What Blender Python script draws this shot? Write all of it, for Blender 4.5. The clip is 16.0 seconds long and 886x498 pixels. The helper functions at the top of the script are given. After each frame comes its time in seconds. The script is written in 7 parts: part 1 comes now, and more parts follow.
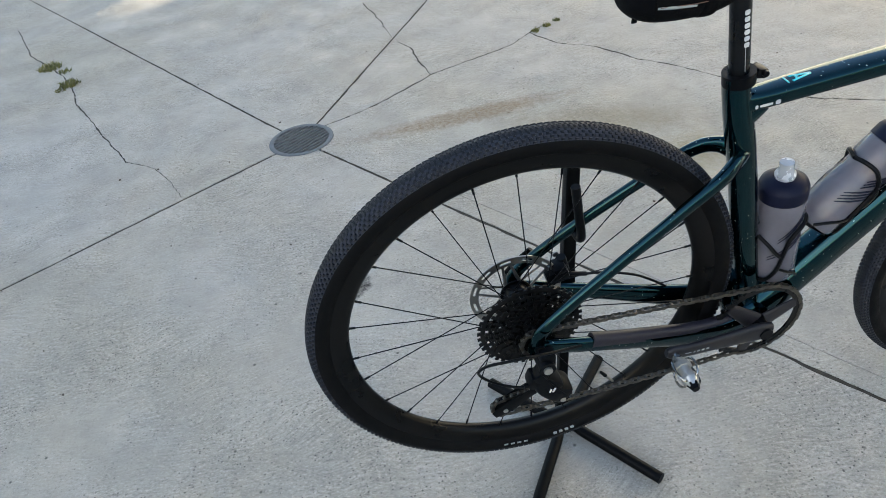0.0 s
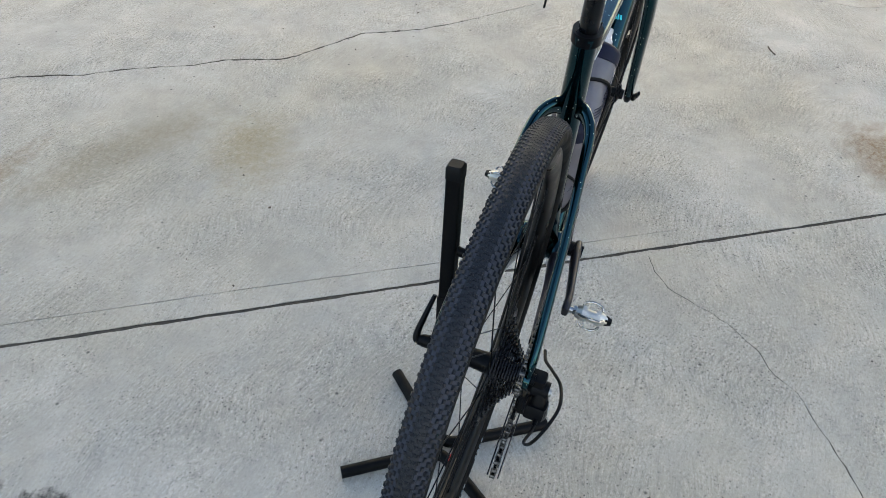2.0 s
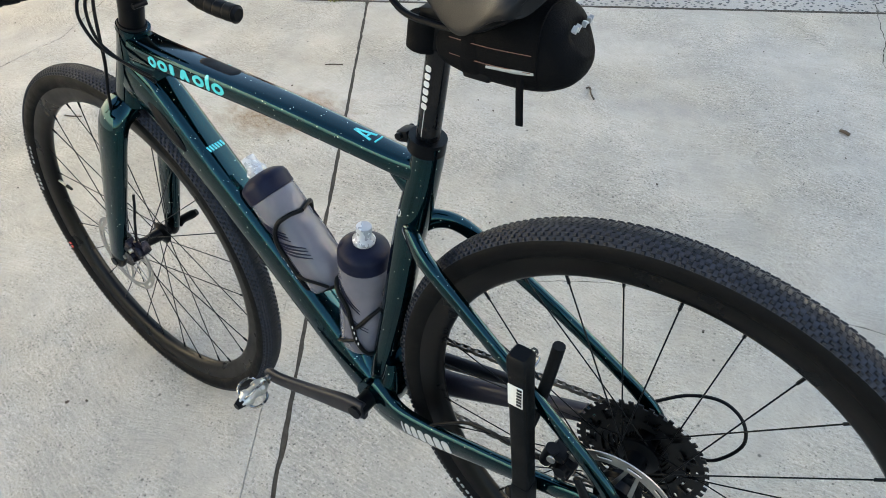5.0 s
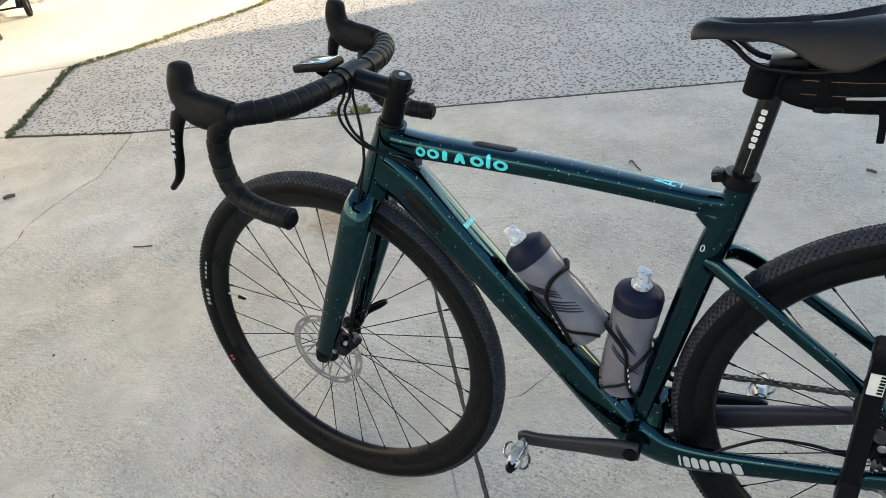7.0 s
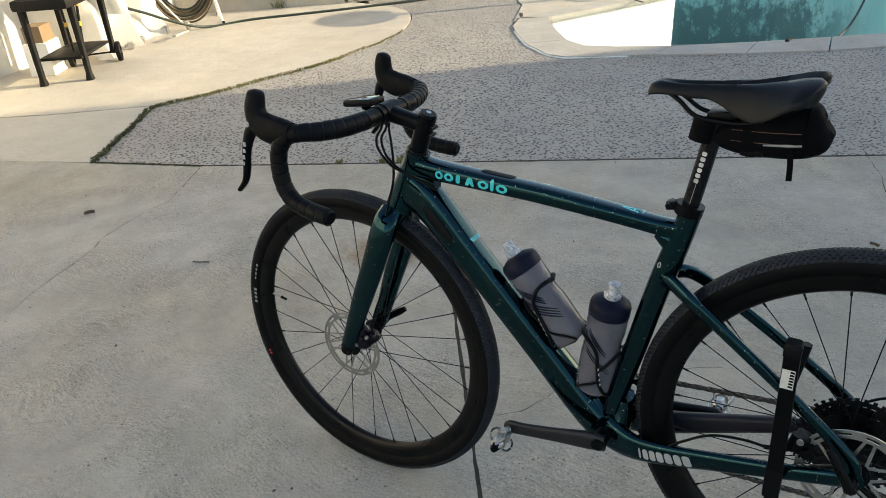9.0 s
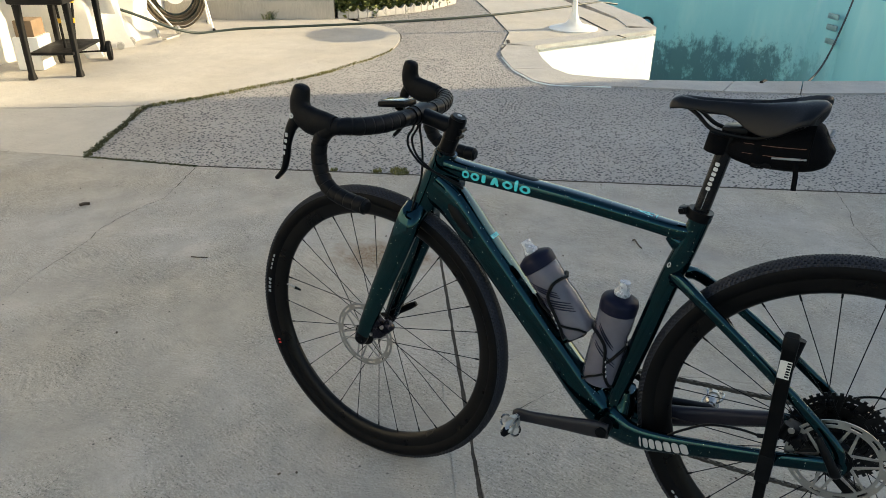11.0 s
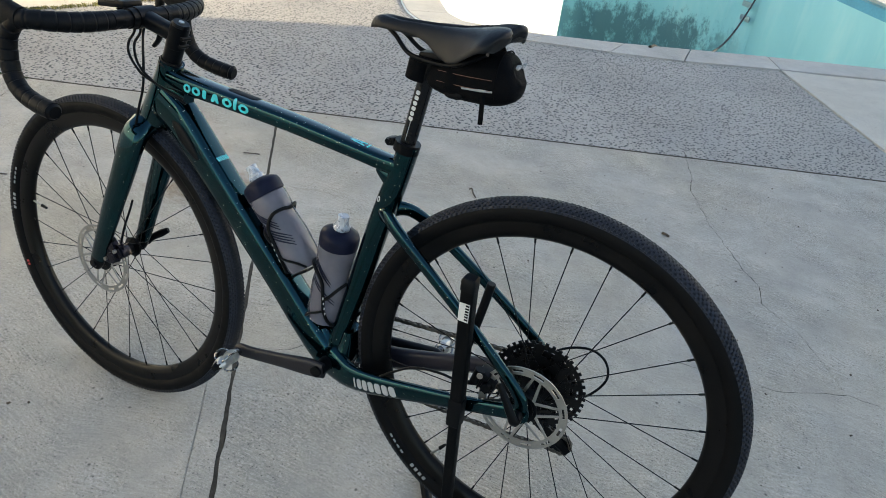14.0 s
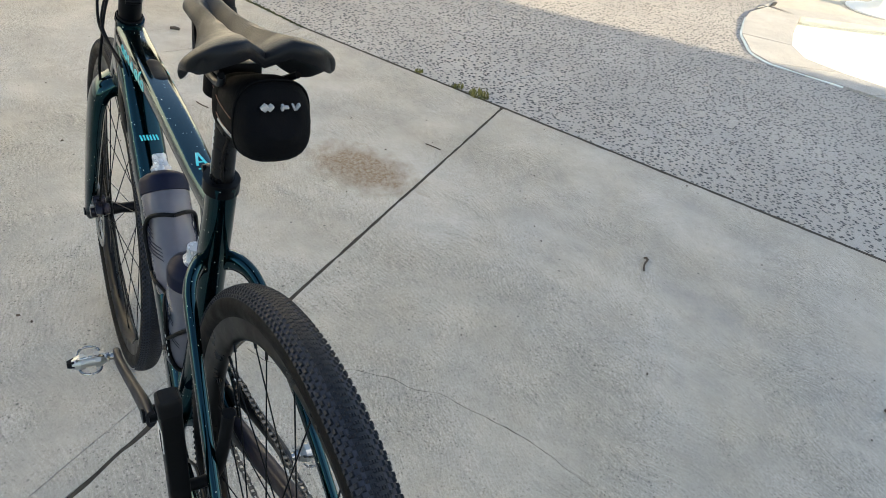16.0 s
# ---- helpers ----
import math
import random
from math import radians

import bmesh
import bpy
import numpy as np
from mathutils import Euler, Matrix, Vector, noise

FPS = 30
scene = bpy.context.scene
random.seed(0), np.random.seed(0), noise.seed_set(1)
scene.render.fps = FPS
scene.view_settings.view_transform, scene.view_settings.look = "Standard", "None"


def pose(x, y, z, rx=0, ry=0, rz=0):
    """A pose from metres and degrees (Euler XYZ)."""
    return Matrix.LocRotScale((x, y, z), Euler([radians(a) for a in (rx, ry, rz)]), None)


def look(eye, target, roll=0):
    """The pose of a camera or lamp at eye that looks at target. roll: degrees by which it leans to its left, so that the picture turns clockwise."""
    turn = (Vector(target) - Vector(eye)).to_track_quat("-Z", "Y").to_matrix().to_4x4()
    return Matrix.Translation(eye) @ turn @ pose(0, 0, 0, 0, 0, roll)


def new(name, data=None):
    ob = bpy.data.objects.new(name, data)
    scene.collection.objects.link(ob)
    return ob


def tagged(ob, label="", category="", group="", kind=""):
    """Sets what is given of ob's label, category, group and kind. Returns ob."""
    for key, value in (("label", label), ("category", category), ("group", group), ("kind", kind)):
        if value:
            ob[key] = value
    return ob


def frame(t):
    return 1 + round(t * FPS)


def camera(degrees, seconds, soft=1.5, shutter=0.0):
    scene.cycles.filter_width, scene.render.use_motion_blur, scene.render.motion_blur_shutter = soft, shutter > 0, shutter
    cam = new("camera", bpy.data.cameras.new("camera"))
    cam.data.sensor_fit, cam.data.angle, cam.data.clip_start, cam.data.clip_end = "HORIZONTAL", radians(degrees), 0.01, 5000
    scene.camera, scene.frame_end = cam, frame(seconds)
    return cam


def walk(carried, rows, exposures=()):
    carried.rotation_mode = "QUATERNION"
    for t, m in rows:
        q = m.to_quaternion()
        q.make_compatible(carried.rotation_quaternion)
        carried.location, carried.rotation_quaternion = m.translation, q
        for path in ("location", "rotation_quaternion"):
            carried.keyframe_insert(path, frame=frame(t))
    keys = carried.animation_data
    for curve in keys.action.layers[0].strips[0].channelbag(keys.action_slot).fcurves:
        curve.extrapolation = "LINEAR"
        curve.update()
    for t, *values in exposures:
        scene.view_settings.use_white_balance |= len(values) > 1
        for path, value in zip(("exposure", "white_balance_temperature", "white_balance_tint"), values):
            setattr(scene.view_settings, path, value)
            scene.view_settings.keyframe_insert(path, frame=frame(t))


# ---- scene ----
cam = camera(63.95, 16.0, soft=0.9)
PATH = [
    (0, (-0.203, -0.794, 1.235), (-0.022, 0.704, 0.079), -8.18),
    (0.5, (-0.388, -0.677, 1.253), (0.223, 0.700, 0.095), -3.71),
    (1, (-0.528, -0.522, 1.225), (0.333, 0.709, 0.062), -0.20),
    (1.5, (-0.561, -0.279, 1.210), (0.472, 0.703, -0.122), -0.79),
    (2, (-0.613, -0.122, 1.226), (0.750, 0.351, -0.086), 2.50),
    (2.5, (-0.609, 0.031, 1.204), (0.851, 0.087, -0.087), 2.47),
    (3, (-0.522, 0.197, 1.202), (0.816, -0.052, -0.195), 0.20),
    (3.2, (-0.478, 0.238, 1.207), (0.783, -0.166, -0.212), 0.70),
    (5.3, (-0.051, 0.631, 1.242), (0.791, -0.534, 0.000), -3.82),
    (5.5, (-0.023, 0.684, 1.237), (0.824, -0.500, 0.017), -3.53),
    (6, (0.148, 0.678, 1.245), (1.073, -0.475, 0.052), -12.30),
    (6.5, (0.231, 0.771, 1.248), (1.073, -0.492, 0.105), -8.25),
    (7, (0.281, 0.881, 1.275), (1.048, -0.487, 0.203), -6.61),
    (7.5, (0.263, 0.947, 1.289), (0.989, -0.484, 0.272), -3.58),
    (8, (0.164, 0.986, 1.296), (0.982, -0.432, 0.332), -7.62),
    (8.5, (0.116, 1.028, 1.306), (1.031, -0.360, 0.386), -4.72),
    (8.7, (0.103, 1.046, 1.310), (1.017, -0.344, 0.392), -4.45),
    (11, (0.147, 1.226, 1.306), (0.985, -0.244, 0.442), 0.54),
    (11.5, (0.125, 1.235, 1.305), (0.964, -0.228, 0.430), -0.19),
    (12, (0.114, 1.229, 1.302), (0.902, -0.255, 0.416), 0.07),
    (12.5, (0.096, 1.232, 1.300), (0.839, -0.268, 0.402), -0.43),
    (13, (0.068, 1.233, 1.288), (0.620, -0.305, 0.319), 1.78),
    (13.5, (-0.071, 1.126, 1.288), (0.505, -0.398, 0.311), 0.20),
    (14, (-0.184, 0.987, 1.256), (0.455, -0.519, 0.291), 7.57),
    (14.5, (-0.233, 0.825, 1.241), (0.392, -0.648, 0.218), 7.23),
    (15, (-0.280, 0.595, 1.235), (0.365, -0.794, 0.110), 9.13),
    (15.5, (-0.418, 0.385, 1.261), (0.506, -0.869, 0.173), 10.38),
    (16, (-0.414, 0.204, 1.246), (0.850, -0.715, 0.165), 9.74),
]
walk(cam, [(t, look(eye, target, roll)) for t, eye, target, roll in PATH],
     exposures=[(0.0, 1.82, 6500, 10), (1.0, 1.86, 6600, 10), (2.0, 1.90, 6550, 10), (2.5, 1.83, 6550, 10), (3.2, 1.69, 6500, 10), (5.3, 2.20, 6900, 10), (5.8, 2.20, 6900, 10), (7.0, 1.95, 6800, 10), (7.5, 1.72, 6850, 10), (8.0, 1.20, 6900, 9), (8.5, 1.15, 6850, 9),
                (12.5, 1.04, 6700, 9), (13.0, 1.18, 6300, 9), (13.5, 1.50, 6250, 9), (14.0, 1.54, 6600, 9), (14.5, 1.74, 6700, 10), (15.0, 1.95, 6900, 10), (15.5, 2.10, 7000, 10), (16.0, 1.74, 6800, 10)])

# ---- light ----
SUN_ELEVATION = radians(15)
SUN_WAY = Vector((0.758, 0.652, -math.tan(SUN_ELEVATION))).normalized()
world = bpy.data.worlds.new("sky")
scene.world = world
world.use_nodes = True
sky = world.node_tree.nodes.new("ShaderNodeTexSky")
sky.sky_type = "NISHITA"
sky.sun_disc = False
sky.sun_elevation = SUN_ELEVATION
sky.sun_rotation = math.atan2(-SUN_WAY.x, -SUN_WAY.y)
background = world.node_tree.nodes["Background"]
background.inputs["Strength"].default_value = 0.15
world.node_tree.links.new(sky.outputs[0], background.inputs["Color"])
sun_data = bpy.data.lights.new("sun", "SUN")
sun_data.energy = 4.7
sun_data.angle = radians(0.55)
sun_data.color = (1.0, 0.85, 0.60)
sun = new("sun", sun_data)
sun.matrix_world = look((0, 0, 30), Vector((0, 0, 30)) + SUN_WAY)

# ---- materials ----


def graph(name):
    m = bpy.data.materials.new(name)
    m.use_nodes = True
    t = m.node_tree
    return m, t, t.nodes["Principled BSDF"]


def node(t, kind, **sockets):
    n = t.nodes.new(kind)
    for key, value in sockets.items():
        key = int(key[1:]) if key[0] == "i" and key[1:].isdigit() else key.replace("_", " ")
        if isinstance(value, bpy.types.NodeSocket):
            t.links.new(value, n.inputs[key])
        else:
            n.inputs[key].default_value = value
    return n


def mixed(t, factor, a, b, mode="MIX"):
    n = t.nodes.new("ShaderNodeMix")
    n.data_type, n.blend_type = "RGBA", mode
    for socket, value in ((n.inputs[0], factor), (n.inputs[6], a), (n.inputs[7], b)):
        if isinstance(value, bpy.types.NodeSocket):
            t.links.new(value, socket)
        elif isinstance(value, (int, float)):
            socket.default_value = value
        else:
            socket.default_value = (*value, 1)
    return n.outputs[2]


def ranged(t, value, a, b, c=0.0, d=1.0):
    n = node(t, "ShaderNodeMapRange", i1=a, i2=b, i3=c, i4=d)
    t.links.new(value, n.inputs[0])
    return n.outputs[0]


def mathed(t, op, a, b=0.0):
    n = t.nodes.new("ShaderNodeMath")
    n.operation = op
    for socket, value in ((n.inputs[0], a), (n.inputs[1], b)):
        if isinstance(value, bpy.types.NodeSocket):
            t.links.new(value, socket)
        else:
            socket.default_value = value
    return n.outputs[0]


def coords(t):
    return t.nodes.new("ShaderNodeTexCoord").outputs["Object"]


def noisy(t, at, scale, detail=4.0, rough=0.6, stretch=None, turn=0.0, distortion=0.0):
    if stretch:
        mapping = node(t, "ShaderNodeMapping", Vector=at, Scale=stretch, Rotation=(0, 0, turn))
        at = mapping.outputs[0]
    return node(t, "ShaderNodeTexNoise", Vector=at, Scale=scale, Detail=detail, Roughness=rough, Distortion=distortion).outputs[0]


def bumped(t, shader, height, strength, distance, after=None):
    n = node(t, "ShaderNodeBump", Strength=strength, Distance=distance, Height=height)
    if after:
        t.links.new(after, n.inputs["Normal"])
    t.links.new(n.outputs[0], shader.inputs["Normal"])
    return n.outputs[0]


def plain(name, colour, rough=0.5, metal=0.0, vary=0.2, scale=12.0, bump=0.0, bump_scale=200.0, coat=0.0, specular=0.5, grain=None, rough_vary=0.12):
    """A surface with blotches, finer grain and a fine relief."""
    m, t, b = graph(name)
    at = coords(t)
    lo, hi = [c * (1 - vary) for c in colour], [min(1, c * (1 + vary)) for c in colour]
    blotch = ranged(t, noisy(t, at, scale), 0.3, 0.7)
    fine = ranged(t, noisy(t, at, scale * 9, 3, stretch=grain), 0.3, 0.7)
    c = mixed(t, blotch, lo, hi)
    c = mixed(t, 0.35, c, mixed(t, fine, lo, hi))
    t.links.new(c, b.inputs["Base Color"])
    t.links.new(ranged(t, blotch, 0, 1, max(0.03, rough - rough_vary), min(1, rough + rough_vary)), b.inputs["Roughness"])
    b.inputs["Metallic"].default_value = metal
    b.inputs["Coat Weight"].default_value = coat
    b.inputs["Coat Roughness"].default_value = 0.06
    b.inputs["Specular IOR Level"].default_value = specular
    if bump:
        bumped(t, b, noisy(t, at, bump_scale, 3), bump, 0.001)
    return m


def stain(t, at, colour, centre, size, turn, patch, strength=0.6, edge=0.35):
    """Mixes an irregular patch over a colour."""
    moved = node(t, "ShaderNodeVectorMath", i0=at, i1=(centre[0], centre[1], 0.0))
    moved.operation = "SUBTRACT"
    mapping = node(t, "ShaderNodeMapping", Vector=moved.outputs[0], Rotation=(0, 0, -turn))
    scaled = node(t, "ShaderNodeVectorMath", i0=mapping.outputs[0], i1=(1 / size[0], 1 / size[1], 0.0))
    scaled.operation = "MULTIPLY"
    far = node(t, "ShaderNodeVectorMath", i0=scaled.outputs[0])
    far.operation = "LENGTH"
    wobble = noisy(t, at, 2.2 / min(size), 5, 0.65)
    d = mathed(t, "ADD", far.outputs["Value"], ranged(t, wobble, 0, 1, -0.75, 0.75))
    flecks = ranged(t, noisy(t, at, 70.0, 4, 0.75), 0.35, 0.62, 1.0, 0.45)
    mask = mathed(t, "MULTIPLY", ranged(t, d, 1.0 - edge, 1.0 + edge, strength, 0.0), flecks)
    return mixed(t, mask, colour, patch)


def concrete(name, light, dark, stains=(), relief=0.5, grain=1.0):
    m, t, b = graph(name)
    at = coords(t)
    big = ranged(t, noisy(t, at, 1.1, 6, 0.62), 0.34, 0.66)
    mid = ranged(t, noisy(t, at, 5.0, 6, 0.68), 0.34, 0.66)
    coarse = noisy(t, at, 95.0, 3, 0.7)
    rough = ranged(t, noisy(t, at, 2.6, 5, 0.65), 0.40, 0.60, 0.22, 1.0)
    # broom strokes that swirl
    warp = node(t, "ShaderNodeTexNoise", Vector=at, Scale=1.7, Detail=2.0)
    swirl = node(t, "ShaderNodeVectorMath", i0=warp.outputs["Color"], i1=(0.40, 0.40, 0.0))
    swirl.operation = "MULTIPLY"
    moved = node(t, "ShaderNodeVectorMath", i0=at, i1=swirl.outputs[0])
    moved.operation = "ADD"
    grit = noisy(t, at, 1.0, 3, 0.70, stretch=(135.0, 190.0, 1.0), turn=0.9, distortion=0.4)
    blotch = ranged(t, noisy(t, moved.outputs[0], 2.4, 7, 0.72), 0.36, 0.64)
    strokes = noisy(t, moved.outputs[0], 1.0, 5, 0.75, stretch=(26.0, 150.0, 1.0), turn=0.5)

    def some(value, a, c, low, high):
        return mathed(t, "MULTIPLY", ranged(t, value, a, c, low * grain, high * grain), rough)

    c = mixed(t, ranged(t, big, 0, 1, 0.25, 0.75), [v * 0.92 for v in dark], light)
    c = mixed(t, 0.42 * grain, c, mixed(t, mid, [v * 0.74 for v in dark], [min(1, v * 1.12) for v in light]))
    c = mixed(t, ranged(t, blotch, 0.0, 1.0, 0.42 * grain, 0.0), c, [v * 0.66 for v in dark])
    c = mixed(t, some(strokes, 0.52, 0.66, 0.0, 0.55), c, [v * 0.42 for v in dark])
    c = mixed(t, some(strokes, 0.36, 0.48, 0.45, 0.0), c, [min(1, v * 1.22) for v in light])
    c = mixed(t, some(grit, 0.55, 0.70, 0.0, 0.62), c, [v * 0.22 for v in dark])
    c = mixed(t, some(grit, 0.32, 0.46, 0.45, 0.0), c, [min(1, v * 1.55) for v in light])
    c = mixed(t, some(coarse, 0.57, 0.72, 0.0, 0.45), c, [v * 0.5 for v in dark])
    speck = node(t, "ShaderNodeTexVoronoi", Vector=at, Scale=120.0, Randomness=1.0)
    chosen = node(t, "ShaderNodeSeparateColor", Color=speck.outputs["Color"])
    dots = mathed(t, "MULTIPLY", ranged(t, speck.outputs["Distance"], 0.14, 0.30, 1.0, 0.0), ranged(t, chosen.outputs[0], 0.66, 0.70))
    c = mixed(t, mathed(t, "MULTIPLY", mathed(t, "MULTIPLY", dots, rough), 0.9 * grain), c, [v * 0.22 for v in dark])
    pits = node(t, "ShaderNodeTexVoronoi", Vector=at, Scale=17.0, Randomness=1.0)
    picked = node(t, "ShaderNodeSeparateColor", Color=pits.outputs["Color"])
    holes = mathed(t, "MULTIPLY", ranged(t, pits.outputs["Distance"], 0.03, 0.085, 0.85, 0.0), ranged(t, picked.outputs[0], 0.45, 0.5))
    c = mixed(t, holes, c, [v * 0.2 for v in dark])
    earthy = ranged(t, noisy(t, at, 0.8, 5, 0.65), 0.42, 0.64, 0.0, 0.55 * grain)
    c = mixed(t, earthy, c, (1.0, 0.93, 0.80), "MULTIPLY")
    for centre, size, turn, patch, strength, edge in stains:
        c = stain(t, at, c, centre, size, turn, patch, strength, edge)
    t.links.new(c, b.inputs["Base Color"])
    b.inputs["Roughness"].default_value = 0.88
    b.inputs["Specular IOR Level"].default_value = 0.3
    first = bumped(t, b, strokes, relief, 0.007)
    bumped(t, b, mathed(t, "MULTIPLY", mathed(t, "ADD", grit, mathed(t, "MULTIPLY", coarse, 0.8)), rough), 1.0 * grain, 0.006, first)
    return m


BROWN = (0.21, 0.145, 0.075)
CONCRETE = concrete("brushed_concrete", (0.520, 0.487, 0.430), (0.383, 0.360, 0.320), stains=(
    ((1.527, -0.883), (0.34, 0.26), 0.45, (0.58, 0.55, 0.50), 0.40, 0.5),
    ((1.573, -0.833), (0.190, 0.125), 0.45, (0.195, 0.125, 0.065), 1.0, 0.42),
    ((0.239, 1.574), (0.34, 0.055), 0.05, BROWN, 0.85, 0.4),
    ((0.690, 1.352), (0.32, 0.09), -0.40, (0.21, 0.17, 0.11), 0.7, 0.5),
    ((0.862, 1.014), (0.17, 0.10), 0.4, (0.25, 0.19, 0.09), 0.75, 0.6),
    ((0.542, 1.100), (0.5, 0.3), 0.2, (0.30, 0.27, 0.21), 0.25, 0.9),
    ((-0.286, 0.741), (0.052, 0.062), 0.4, (0.022, 0.018, 0.016), 1.0, 0.16),
    ((-0.269, 0.848), (0.016, 0.014), 0.0, (0.08, 0.07, 0.06), 0.75, 0.3),
    ((0.510, -1.460), (0.16, 0.05), 0.3, (0.27, 0.265, 0.26), 0.5, 0.6),
    ((-1.451, 2.870), (0.5, 0.25), -1.0, (0.28, 0.26, 0.20), 0.35, 0.9),
))
PATIO = concrete("smooth_patio_concrete", (0.57, 0.53, 0.46), (0.46, 0.425, 0.365), relief=0.2, grain=0.5)
COPING = concrete("pool_coping_concrete", (0.52, 0.50, 0.46), (0.40, 0.385, 0.36), relief=0.15, grain=0.6)


def aggregate():
    m, t, b = graph("exposed_aggregate")
    at = coords(t)
    wob = node(t, "ShaderNodeTexNoise", Vector=at, Scale=55.0, Detail=2.0)
    add = node(t, "ShaderNodeVectorMath", i0=wob.outputs["Color"], i1=(0.014, 0.014, 0.0))
    add.operation = "MULTIPLY"
    moved = node(t, "ShaderNodeVectorMath", i0=at, i1=add.outputs[0])
    moved.operation = "ADD"
    cell = node(t, "ShaderNodeTexVoronoi", Vector=moved.outputs[0], Scale=52.0, Randomness=0.9)
    pick = node(t, "ShaderNodeSeparateColor", Color=cell.outputs["Color"])
    size = ranged(t, pick.outputs[2], 0.0, 1.0, -0.05, 0.12)
    stone = ranged(t, mathed(t, "ADD", cell.outputs["Distance"], size), 0.37, 0.46, 1.0, 0.0)
    pebble = mixed(t, pick.outputs[0], (0.050, 0.052, 0.056), (0.150, 0.147, 0.143))
    worn = ranged(t, noisy(t, at, 1.3, 4, 0.6), 0.35, 0.65, 0.28, 0.0)
    keep = mathed(t, "MULTIPLY", stone, mathed(t, "GREATER_THAN", pick.outputs[1], worn))
    big = ranged(t, noisy(t, at, 0.9, 6, 0.65), 0.34, 0.66)
    cement = mixed(t, big, (0.33, 0.312, 0.290), (0.42, 0.396, 0.362))
    cement = mixed(t, ranged(t, noisy(t, at, 150, 3, 0.75), 0.47, 0.66, 0.0, 0.6), cement, (0.25, 0.235, 0.215))
    c = mixed(t, keep, cement, pebble)
    t.links.new(c, b.inputs["Base Color"])
    b.inputs["Roughness"].default_value = 0.85
    b.inputs["Specular IOR Level"].default_value = 0.3
    bumped(t, b, mathed(t, "SUBTRACT", ranged(t, noisy(t, at, 190, 2), 0, 1, 0, 0.5), keep), 1.0, 0.008)
    return m


AGGREGATE = aggregate()
JOINT_DIRT = plain("joint_dirt", (0.060, 0.052, 0.042), 0.95, vary=0.5, scale=45, bump=0.8, bump_scale=200, specular=0.1)
SOIL = plain("dark_soil", (0.035, 0.03, 0.024), 0.95, vary=0.4, scale=20, bump=0.8, bump_scale=90)
# near-black colour stands in for the shade of a deep drain
PIT = plain("black_pit_shade", (0.006, 0.006, 0.006), 0.9, vary=0.4, scale=20, specular=0.1)


def paint():
    """Deep green metallic paint with light speckles under a clear coat."""
    m, t, b = graph("speckled_green_paint")
    at = coords(t)
    c = mixed(t, ranged(t, noisy(t, at, 9), 0.3, 0.7), (0.0002, 0.0215, 0.0285), (0.0004, 0.0285, 0.0375))
    dots = node(t, "ShaderNodeTexVoronoi", Vector=at, Scale=150.0, Randomness=1.0)
    rare = node(t, "ShaderNodeSeparateColor", Color=dots.outputs["Color"])
    spot = mathed(t, "MULTIPLY", ranged(t, dots.outputs["Distance"], 0.07, 0.12, 1.0, 0.0), ranged(t, rare.outputs[0], 0.50, 0.52))
    c = mixed(t, spot, c, (0.75, 0.80, 0.66))
    t.links.new(c, b.inputs["Base Color"])
    t.links.new(mathed(t, "SUBTRACT", 0.95, mathed(t, "MULTIPLY", spot, 0.95)), b.inputs["Metallic"])
    b.inputs["Roughness"].default_value = 0.10
    b.inputs["Specular IOR Level"].default_value = 0.15
    b.inputs["Coat Weight"].default_value = 0.34
    b.inputs["Coat Roughness"].default_value = 0.03
    flake = noisy(t, at, 900, 1)
    bumped(t, b, flake, 0.03, 0.0005)
    return m


PAINT = paint()
TYRE_DUST = plain("dusty_tyre_shoulder", (0.028, 0.031, 0.041), 0.85, vary=0.45, scale=30, bump=0.3, bump_scale=420, specular=0.2)
RUBBER = plain("tyre_rubber", (0.0045, 0.0056, 0.0090), 0.58, vary=0.35, scale=30, bump=0.35, bump_scale=420, specular=0.32)
SIDEWALL = plain("tyre_sidewall", (0.0026, 0.0026, 0.0030), 0.62, vary=0.3, scale=25, bump=0.25, bump_scale=500, specular=0.10)
POST = plain("gloss_carbon", (0.0017, 0.0020, 0.0027), 0.24, vary=0.25, scale=18, coat=0.4, specular=0.12)
ANODISED = plain("black_anodised_alloy", (0.0027, 0.0032, 0.0043), 0.38, metal=0.3, vary=0.25, scale=40, bump=0.05, specular=0.13)
PLASTIC = plain("black_plastic", (0.0021, 0.0025, 0.0034), 0.46, vary=0.25, scale=30, bump=0.1, bump_scale=500, specular=0.12)
HOOD = plain("black_rubber_hood", (0.0021, 0.0025, 0.0034), 0.60, vary=0.25, scale=60, bump=0.5, bump_scale=700, specular=0.12)
TAPE = plain("black_handlebar_tape", (0.0022, 0.0026, 0.0035), 0.52, vary=0.3, scale=35, bump=0.5, bump_scale=350, specular=0.13)
SADDLE = plain("black_saddle_cover", (0.0036, 0.0041, 0.0056), 0.46, vary=0.25, scale=14, bump=0.35, bump_scale=650, specular=0.20)
FABRIC = plain("black_ripstop_fabric", (0.0018, 0.0021, 0.0029), 0.80, vary=0.35, scale=30, bump=0.8, bump_scale=500, specular=0.08)
WEBBING = plain("black_webbing", (0.0017, 0.0020, 0.0027), 0.85, vary=0.3, scale=60, bump=0.8, bump_scale=700, specular=0.08)
STEEL = plain("brushed_steel", (0.36, 0.355, 0.335), 0.40, metal=1.0, vary=0.15, scale=60, bump=0.1, bump_scale=400)
SPOKE = plain("black_spoke_steel", (0.0022, 0.0026, 0.0036), 0.38, metal=0.2, vary=0.2, scale=80, specular=0.12)
CHAIN = plain("oiled_chain_steel", (0.13, 0.12, 0.105), 0.38, metal=1.0, vary=0.4, scale=120)
